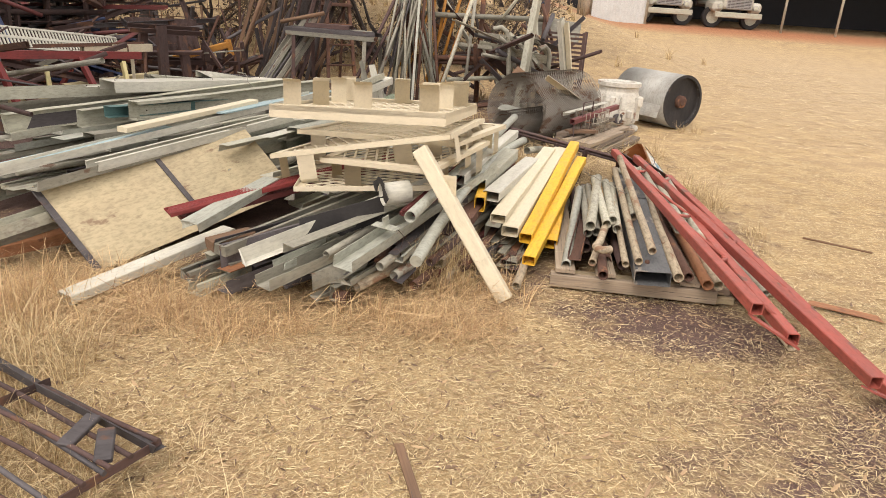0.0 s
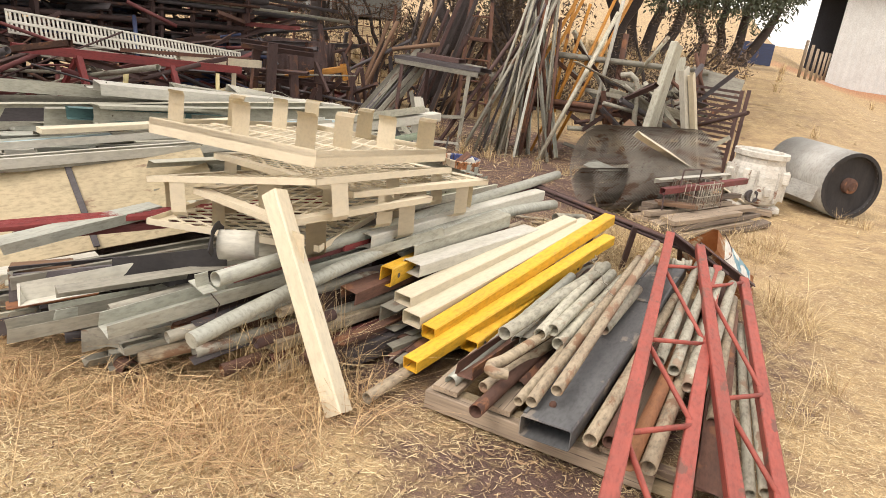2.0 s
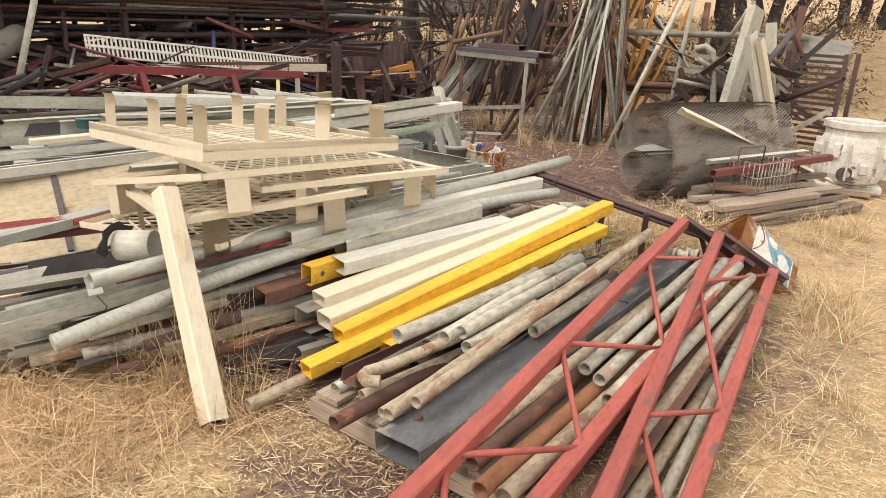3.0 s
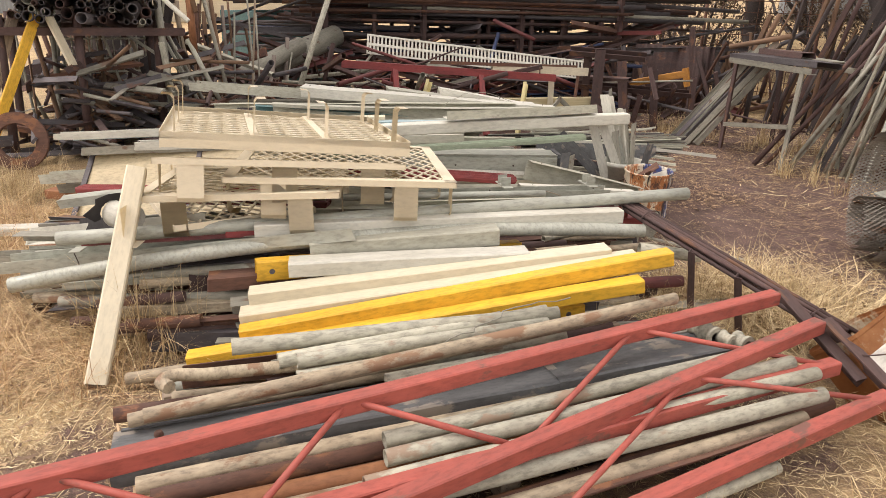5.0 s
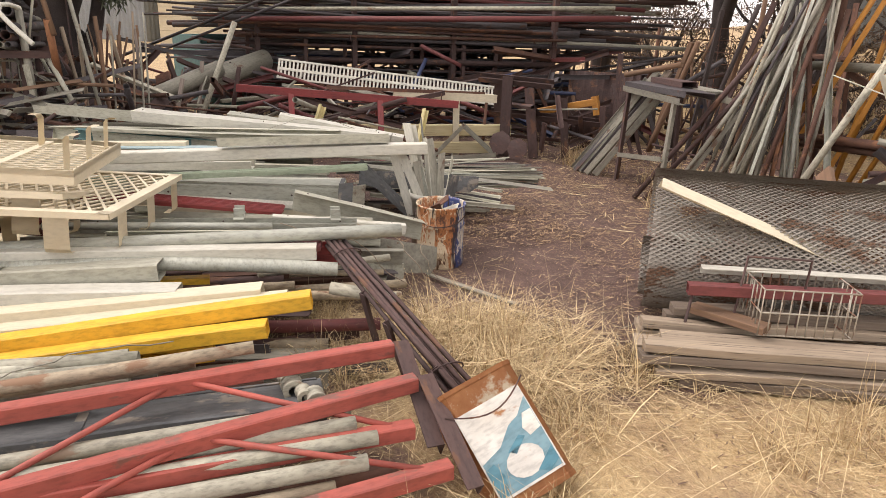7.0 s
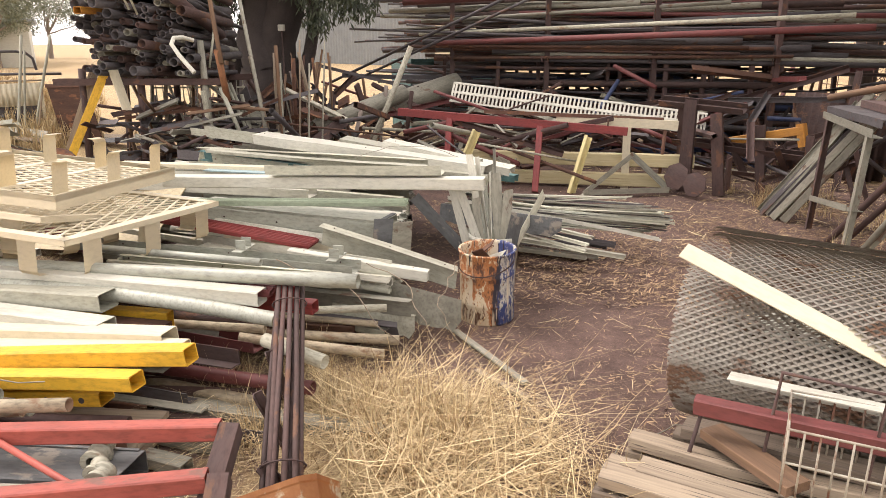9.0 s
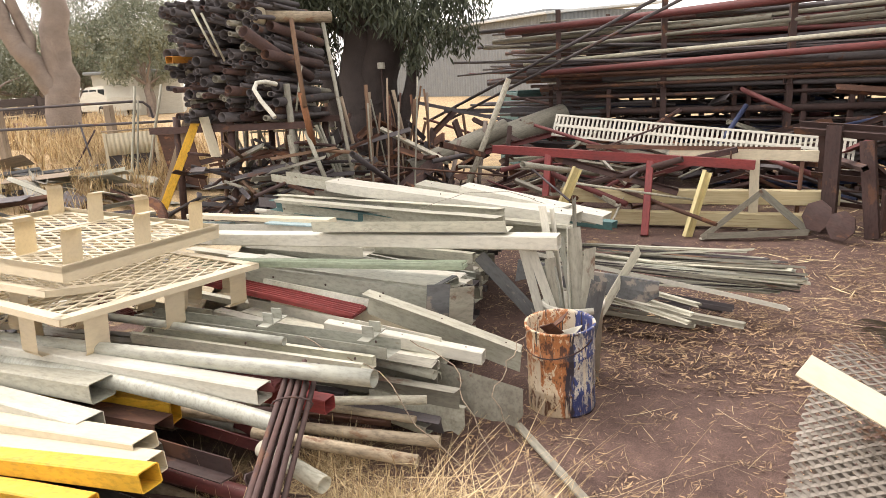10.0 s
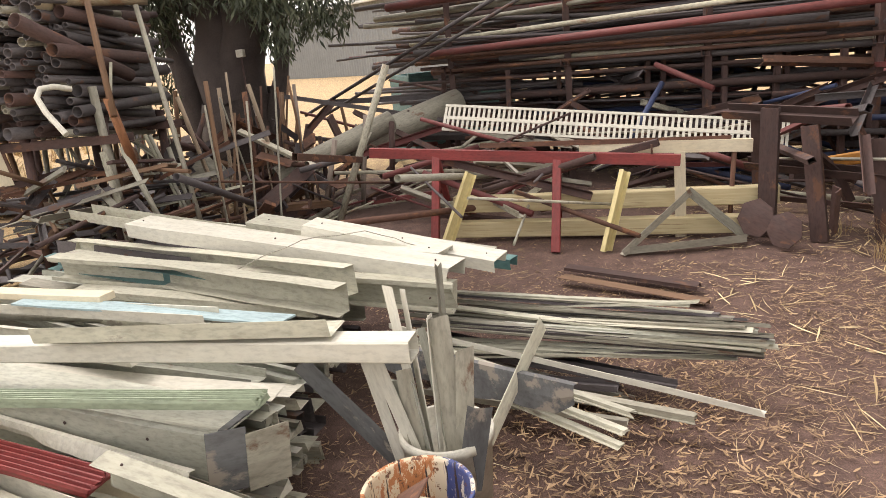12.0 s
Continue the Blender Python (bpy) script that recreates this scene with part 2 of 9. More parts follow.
def ground_mat():
    m, nt, b = material("dry_earth")
    big = noise_tex(nt, 0.9, 5, 0.6)
    mid = noise_tex(nt, 7.0, 6, 0.65)
    fine = noise_tex(nt, 60, 6, 0.7)
    straws = noise_tex(nt, 26, 5, 0.75, (1, 2.2, 1))
    earth = mix(nt, ramp(nt, mid, [(0.3, grey(0)), (0.7, grey(1))]), (0.088, 0.053, 0.044), (0.180, 0.111, 0.088))
    straw = mix(nt, ramp(nt, straws, [(0.3, grey(0)), (0.7, grey(1))]), (0.35, 0.235, 0.11), (0.63, 0.47, 0.25))
    patch = noise_tex(nt, 3.2, 6, 0.7)
    straw = mix(nt, ramp(nt, patch, [(0.38, grey(0.55)), (0.56, grey(0))]), straw, (0.28, 0.18, 0.105))
    chaff = noise_tex(nt, 150, 5, 0.85, (1, 1.6, 1))
    tc = nt.nodes.new("ShaderNodeTexCoord")
    sep = nt.nodes.new("ShaderNodeSeparateXYZ")
    nt.links.new(tc.outputs["Object"], sep.inputs[0])

    def spot(cx, cy, rx, ry):
        """1 inside an oval patch, falling to 0 outside it."""
        parts = []
        for out, c, r in ((sep.outputs[0], cx, rx), (sep.outputs[1], cy, ry)):
            a = nt.nodes.new("ShaderNodeMath")
            a.operation = "SUBTRACT"
            a.inputs[1].default_value = c
            nt.links.new(out, a.inputs[0])
            d = nt.nodes.new("ShaderNodeMath")
            d.operation = "DIVIDE"
            d.inputs[1].default_value = r
            nt.links.new(a.outputs[0], d.inputs[0])
            p = nt.nodes.new("ShaderNodeMath")
            p.operation = "MULTIPLY"
            nt.links.new(d.outputs[0], p.inputs[0])
            nt.links.new(d.outputs[0], p.inputs[1])
            parts.append(p)
        s = nt.nodes.new("ShaderNodeMath")
        s.operation = "ADD"
        nt.links.new(parts[0].outputs[0], s.inputs[0])
        nt.links.new(parts[1].outputs[0], s.inputs[1])
        return ramp(nt, s.outputs[0], [(0.0, grey(1)), (1.0, grey(0))])

    bare = spot(-0.6, 7.6, 2.6, 2.4)
    for args in ((1.25, 2.80, 0.75, 0.42), (-0.5, 4.5, 3.2, 2.0), (-4.5, 6.5, 4.0, 4.5), (-1.5, 9.5, 3.0, 2.5), (0.35, 6.55, 1.5, 0.8), (-2.2, 8.3, 2.0, 1.5), (1.7, 1.6, 1.1, 0.9), (-0.9, 7.6, 1.4, 1.3)):
        bare = mix(nt, 1.0, bare, spot(*args), "ADD")
    want = mix(nt, 0.34, bare, ramp(nt, big, [(0.35, grey(0)), (0.65, grey(1))]), "MIX")
    want = mix(nt, 0.25, want, ramp(nt, mid, [(0.35, grey(0)), (0.65, grey(1))]), "MIX")
    col = mix(nt, ramp(nt, want, [(0.36, grey(0)), (0.62, grey(1))]), straw, earth)
    drive = mix(nt, ramp(nt, mid, [(0.3, grey(0)), (0.7, grey(1))]), (0.36, 0.26, 0.15), (0.53, 0.40, 0.24))
    col = mix(nt, mix(nt, 1.0, spot(9, 15, 7, 14), ramp(nt, big, [(0.25, grey(0.5)), (0.6, grey(1))]), "MULTIPLY"), col, drive)
    col = mix(nt, spot(13, 32.5, 14, 3.5), col, (0.44, 0.19, 0.09))
    col = mix(nt, 0.5, col, ramp(nt, fine, [(0.3, grey(0.5)), (0.65, grey(1.1))]), "MULTIPLY")
    col = mix(nt, 0.8, col, ramp(nt, chaff, [(0.36, grey(0.30)), (0.50, grey(1.0)), (0.64, grey(1.55))]), "MULTIPLY")
    nt.links.new(col, b.inputs["Base Color"])
    b.inputs["Roughness"].default_value = 0.95
    bump(nt, b, fine, 0.7, 0.012)
    return m


# ---- builders ----
def mesh_of(name, bm, mat):
    me = bpy.data.meshes.new(name)
    bm.to_mesh(me)
    bm.free()
    me.materials.append(mat)
    return me


def raw_mesh(name, verts, faces, mat, smooth=False):
    me = bpy.data.meshes.new(name)
    me.from_pydata([tuple(v) for v in verts], [], faces)
    me.materials.append(mat)
    if smooth:
        me.polygons.foreach_set("use_smooth", [True] * len(me.polygons))
    me.update()
    return me


def part(name, data, parent, m=None, label=""):
    ob = new(name, data)
    ob.parent = parent
    if m is not None:
        ob.matrix_basis = m
    return tagged(ob, label)


def thing(name, m, label, category, group="", kind=""):
    ob = new(name)
    ob.empty_display_size = 0.1
    ob.matrix_basis = m
    return tagged(ob, label, category, group, kind)


def along(a, b, roll=0.0):
    """A pose at a whose x axis runs to b; roll in degrees about it."""
    a, b = Vector(a), Vector(b)
    x = (b - a).normalized()
    up = Vector((0, 0, 1)) if abs(x.z) < 0.97 else Vector((0, 1, 0))
    y = up.cross(x).normalized()
    z = x.cross(y)
    m = Matrix((x, y, z)).transposed().to_4x4()
    return Matrix.Translation(a) @ m @ Matrix.Rotation(radians(roll), 4, "X")


def circle(r, n):
    return [(r * math.cos(2 * math.pi * i / n), r * math.sin(2 * math.pi * i / n)) for i in range(n)]


def rect(w, h, c=0.0):
    w, h = w / 2, h / 2
    if not c:
        return [(-w, -h), (w, -h), (w, h), (-w, h)]
    return [(-w + c, -h), (w - c, -h), (w, -h + c), (w, h - c), (w - c, h), (-w + c, h), (-w, h - c), (-w, -h + c)]


def outline(kind, w, h, th):
    """Loops of a section across its length: (outer, inner or None)."""
    if kind == "pipe":
        n = 14 if w > 0.035 else 10
        return circle(w / 2, n), circle(w / 2 - th, n)
    if kind == "rod":
        return circle(w / 2, 8), None
    if kind == "box":
        return rect(w, h, min(w, h) * 0.08), rect(w - 2 * th, h - 2 * th, min(w, h) * 0.06)
    if kind == "bar":
        return rect(w, h, min(w, h) * 0.07), None
    if kind == "flat":
        return rect(w, th), None
    a, b, t = w / 2, h / 2, th
    if kind == "angle":
        return [(-a, -b), (a, -b), (a, -b + t), (-a + t, -b + t), (-a + t, b), (-a, b)], None
    if kind == "channel":
        return [(-a, -b), (a, -b), (a, b), (a - t, b), (a - t, -b + t), (-a + t, -b + t), (-a + t, b), (-a, b)], None
    if kind == "lipped":
        l = min(0.25 * w, 0.02)
        return [(-a, -b), (a, -b), (a, b), (a - l, b), (a - l, b - t), (a - t, b - t), (a - t, -b + t), (-a + t, -b + t), (-a + t, b - t), (-a + l, b - t), (-a + l, b), (-a, b)], None
    if kind == "hat":
        f = 0.25 * w
        return [(-a, -b), (-a + f, -b), (-a + f, b - t), (a - f, b - t), (a - f, -b), (a, -b), (a, -b + t), (a - f + t, -b + t), (a - f + t, b), (-a + f - t, b), (-a + f - t, -b + t), (-a, -b + t)], None
    if kind == "ribbed":
        top, n = [], 6
        for i in range(n * 4 + 1):
            u = i / (n * 4)
            z = b if (i % 4) in (1, 2) else 0.3 * b
            top.append((-a + w * u, z))
        return [(-a, -b), (a, -b)] + top[::-1], None
    if kind == "zed":
        return [(-a, -b), (t / 2, -b), (t / 2, b - t), (a, b - t), (a, b), (-t / 2, b), (-t / 2, -b + t), (-a, -b + t)], None
    raise ValueError(kind)


def sweep(name, length, kind, w, h, th, mat, sag=0.0, side=0.0, rough=0.0, seed=0, bend=None):
    """A section of that outline, lying along +x from 0 to length, with sag, sideways bow and slight dents."""
    outer, inner = outline(kind, w, h, th)
    rng = random.Random(seed)
    n = max(2, min(14, int(length / 0.22))) if (sag or side or rough or bend) else 2
    verts, faces = [], []
    loops = [outer] + ([inner] if inner else [])
    torn = min(rough, 0.004) if kind in ("channel", "angle", "lipped", "flat", "hat", "zed", "ribbed") else 0.0
    twist = rng.uniform(-1, 1) * torn * 45
    skew = [(rng.uniform(-1, 1) * torn * 5, rng.uniform(-1, 1) * torn * 5) for _ in range(40)]
    for i in range(n):
        u = i / (n - 1)
        ct, st = math.cos(twist * (u - 0.5)), math.sin(twist * (u - 0.5))
        dy = side * 4 * u * (1 - u) + rng.uniform(-rough, rough)
        dz = -sag * 4 * u * (1 - u) + rng.uniform(-rough, rough)
        if bend:
            dz += bend * u ** 3
        for lp in loops:
            for q, (y, z) in enumerate(lp):
                ex = skew[q % 40][0] if i == 0 else skew[q % 40][1] if i == n - 1 else 0.0
                jy, jz = rng.uniform(-1, 1) * torn * 0.35, rng.uniform(-1, 1) * torn * 0.35
                verts.append((u * length + ex, y * ct - z * st + dy + jy, y * st + z * ct + dz + jz))
    no, per = len(outer), sum(len(l) for l in loops)
    for i in range(n - 1):
        for j in range(no):
            k = (j + 1) % no
            faces.append((i * per + j, (i + 1) * per + j, (i + 1) * per + k, i * per + k))
            if inner:
                o = no
                faces.append((i * per + o + j, i * per + o + k, (i + 1) * per + o + k, (i + 1) * per + o + j))
    last = (n - 1) * per
    if inner:
        for j in range(no):
            k = (j + 1) % no
            faces.append((j, k, no + k, no + j))
            faces.append((last + j, last + no + j, last + no + k, last + k))
    else:
        faces.append(tuple(range(no)))
        faces.append(tuple(last + j for j in range(no - 1, -1, -1)))
    me = raw_mesh(name, verts, faces, mat)
    if kind in ("pipe", "rod"):
        sharp = [len(p.vertices) == 4 and abs(p.normal.x) < 0.7 for p in me.polygons]
        me.polygons.foreach_set("use_smooth", sharp)
    return me


SEED = [100]


def section(name, a, b, kind, w, h, th, mat, label, category, roll=0.0, group="", parent=None, **kw):
    SEED[0] += 1
    L = (Vector(b) - Vector(a)).length
    me = sweep(name, L, kind, w, h, th, mat, seed=SEED[0], **kw)
    ob = new(name, me)
    ob.matrix_basis = along(a, b, roll)
    if parent is not None:
        ob.parent = parent
        return tagged(ob, label)
    return tagged(ob, label, category, group)


def tube_path(name, pts, r, mat, n=10, hollow=True, closed=False):
    """A round bar or pipe through the points."""
    cu = bpy.data.curves.new(name, "CURVE")
    cu.dimensions, cu.bevel_depth, cu.bevel_resolution, cu.use_fill_caps = "3D", r, max(1, n // 4), True
    sp = cu.splines.new("POLY")
    sp.points.add(len(pts) - 1)
    for p, q in zip(sp.points, pts):
        p.co = (*q, 1)
    sp.use_cyclic_u = closed
    cu.materials.append(mat)
    tmp = bpy.data.objects.new(name + "_tmp", cu)
    me = bpy.data.meshes.new_from_object(tmp)
    bpy.data.objects.remove(tmp)
    bpy.data.curves.remove(cu)
    me.polygons.foreach_set("use_smooth", [True] * len(me.polygons))
    return me


def box_mesh(name, w, d, h, mat, bevel=0.004, base=True):
    bm = bmesh.new()
    bmesh.ops.create_cube(bm, size=1)
    bmesh.ops.scale(bm, vec=(w, d, h), verts=bm.verts)
    if base:
        bmesh.ops.translate(bm, vec=(0, 0, h / 2), verts=bm.verts)
    if bevel:
        bmesh.ops.bevel(bm, geom=bm.edges, offset=bevel, segments=1, affect="EDGES")
    return mesh_of(name, bm, mat)


def lathe(name, profile, n, mat, smooth=True):
    """Turned round z from (r, z) pairs; r = 0 closes an end."""
    verts, faces = [], []
    for r, z in profile:
        for i in range(n):
            verts.append((r * math.cos(2 * math.pi * i / n), r * math.sin(2 * math.pi * i / n), z))
    for k in range(len(profile) - 1):
        for i in range(n):
            j = (i + 1) % n
            faces.append((k * n + i, k * n + j, (k + 1) * n + j, (k + 1) * n + i))
    me = raw_mesh(name, verts, faces, mat)
    if smooth:
        me.polygons.foreach_set("use_smooth", [abs(p.normal.z) < 0.8 for p in me.polygons])
    return me


def plates(rows, verts, faces):
    """Adds thin closed strips (x0, y0, x1, y1, width, z0, z1) to a mesh's lists."""
    for x0, y0, x1, y1, w, z0, z1 in rows:
        d = Vector((x1 - x0, y1 - y0, 0)).normalized()
        s = Vector((-d.y, d.x, 0)) * (w / 2)
        k = len(verts)
        for z in (z0, z1):
            for px, py, sg in ((x0, y0, 1), (x1, y1, 1), (x1, y1, -1), (x0, y0, -1)):
                verts.append((px + s.x * sg, py + s.y * sg, z))
        faces += [(k, k + 1, k + 2, k + 3), (k + 7, k + 6, k + 5, k + 4)]
        for i in range(4):
            j = (i + 1) % 4
            faces.append((k + i, k + 4 + i, k + 4 + j, k + j))


# ---- ground ----
def smooth(lo, hi, v):
    u = min(1.0, max(0.0, (v - lo) / (hi - lo)))
    return u * u * (3 - 2 * u)


def rise(x, y):
    """Gentle rise of the land toward the shed, a low hill beside it, and a grassy bank beyond the pipe heap."""
    r = max(0.0, y - 11.0)
    shed_side = 0.00175 * min(r, 22.0) ** 2 + 0.03 * max(0.0, min(r, 200.0) - 22.0)
    hill = 1.2 * smooth(11.5, 21, y) + 0.015 * max(0.0, min(r, 20.0) - 10.0) + 0.075 * max(0.0, min(r, 160.0) - 20.0)
    k = smooth(2.5, 6.5, x)
    s, l = (x - 1.8) * -0.76 + (y - 6.3) * -0.65, (x - 1.8) * -0.65 + (y - 6.3) * 0.76
    bank = 0.62 * smooth(6.2, 12.5, s) * smooth(2.6, 1.0, l) * smooth(26, 17, s)
    return (shed_side * k + hill * (1 - k)) * smooth(-46, -28, x) + bank


def bumps(x, y):
    return 0.022 * noise.noise((x * 0.9, y * 0.9, 0)) + 0.010 * noise.noise((x * 3.1, y * 3.1, 5))


def ground_z(x, y):
    far = min(1.0, max(0.0, 1.5 - math.hypot(x, y - 5) / 14.0))
    return rise(x, y) + bumps(x, y) * far - 0.012


def axis(lo, hi, c, fine):
    vals, v, step = [c], c, fine
    while v < hi:
        step = step * 1.09 if abs(v - c) > 4.5 else fine
        v += step
        vals.append(v)
    v, step = c, fine
    while v > lo:
        step = step * 1.09 if abs(v - c) > 4.5 else fine
        v -= step
        vals.insert(0, v)
    return vals


gx, gy = axis(-420, 420, 0.0, 0.12), axis(-420, 420, 4.5, 0.12)
g_verts = [(x, y, ground_z(x, y)) for y in gy for x in gx]
nx = len(gx)
g_faces = [(j * nx + i, j * nx + i + 1, (j + 1) * nx + i + 1, (j + 1) * nx + i) for j in range(len(gy) - 1) for i in range(nx - 1)]
ground = new("ground", raw_mesh("ground", g_verts, g_faces, ground_mat(), True))
tagged(ground, "dry straw-covered earth yard with bare reddish patches", "ground", kind="structure")


# ---- the pallet stack: pipes, duct, trusses ----
def straight(rows, group):
    """Rows of (name, a, b, kind, w, h, th, material, label, category, roll)."""
    for nm, a, b, kind, w, h, th, mat, label, cat, roll in rows:
        section(nm, a, b, kind, w, h, th, mat, label, cat, roll, group, rough=0.0022 if kind in ("channel", "angle", "lipped", "flat", "hat", "ribbed") else 0.0012)


PALLETPAINT = worn("worn_pallet_paint", (0.40, 0.32, 0.19), (0.27, 0.20, 0.12), (0.14, 0.10, 0.07), 0.56, 0.7, vary=0.3)
pallet = thing("pallet", pose(1.21, 4.00, 0, 0, 0, -5), "low cream-painted timber pallet under rusty pipes", "pallet")
for i, y in enumerate((-0.88, 0.0, 0.8)):
    part("bearer", sweep("bearer", 0.84, "bar", 0.06, 0.07, 0.01, OLDWOOD, rough=0.002, seed=i), pallet, pose(-0.49, y, 0.045))
for i in range(4):
    part("slat", sweep("slat", 1.75, "bar", 0.1, 0.02, 0.01, OLDWOOD, rough=0.002, seed=20 + i), pallet, pose(-0.42 + i * 0.21, -0.9, 0.1, 0, 0, 90))
for i, (z, d, w) in enumerate(((0.012, -0.855, 0.90), (0.052, -0.845, 0.88))):
    part("front_board", sweep("front_board", w, "bar", 0.05, 0.032, 0.006, PALLETPAINT, rough=0.002, seed=40 + i), pallet, pose(-0.46, d, z + 0.016, 0, 0, 1.5 * i - 1.5))
section("rusty_strip", (2.01, 3.20, 0.012), (2.30, 3.05, 0.012), "flat", 0.06, 0, 0.004, ORANGERUST, "orange rusty strip of steel lying on straw", "strip", 4, rough=0.004)
section("stick", (2.48, 4.37, 0.012), (2.82, 4.13, 0.012), "rod", 0.014, 0, 0, BROWNWOOD, "thin dry stick lying on the straw", "stick", 0, rough=0.006)
PP = "pipes on the pallet"
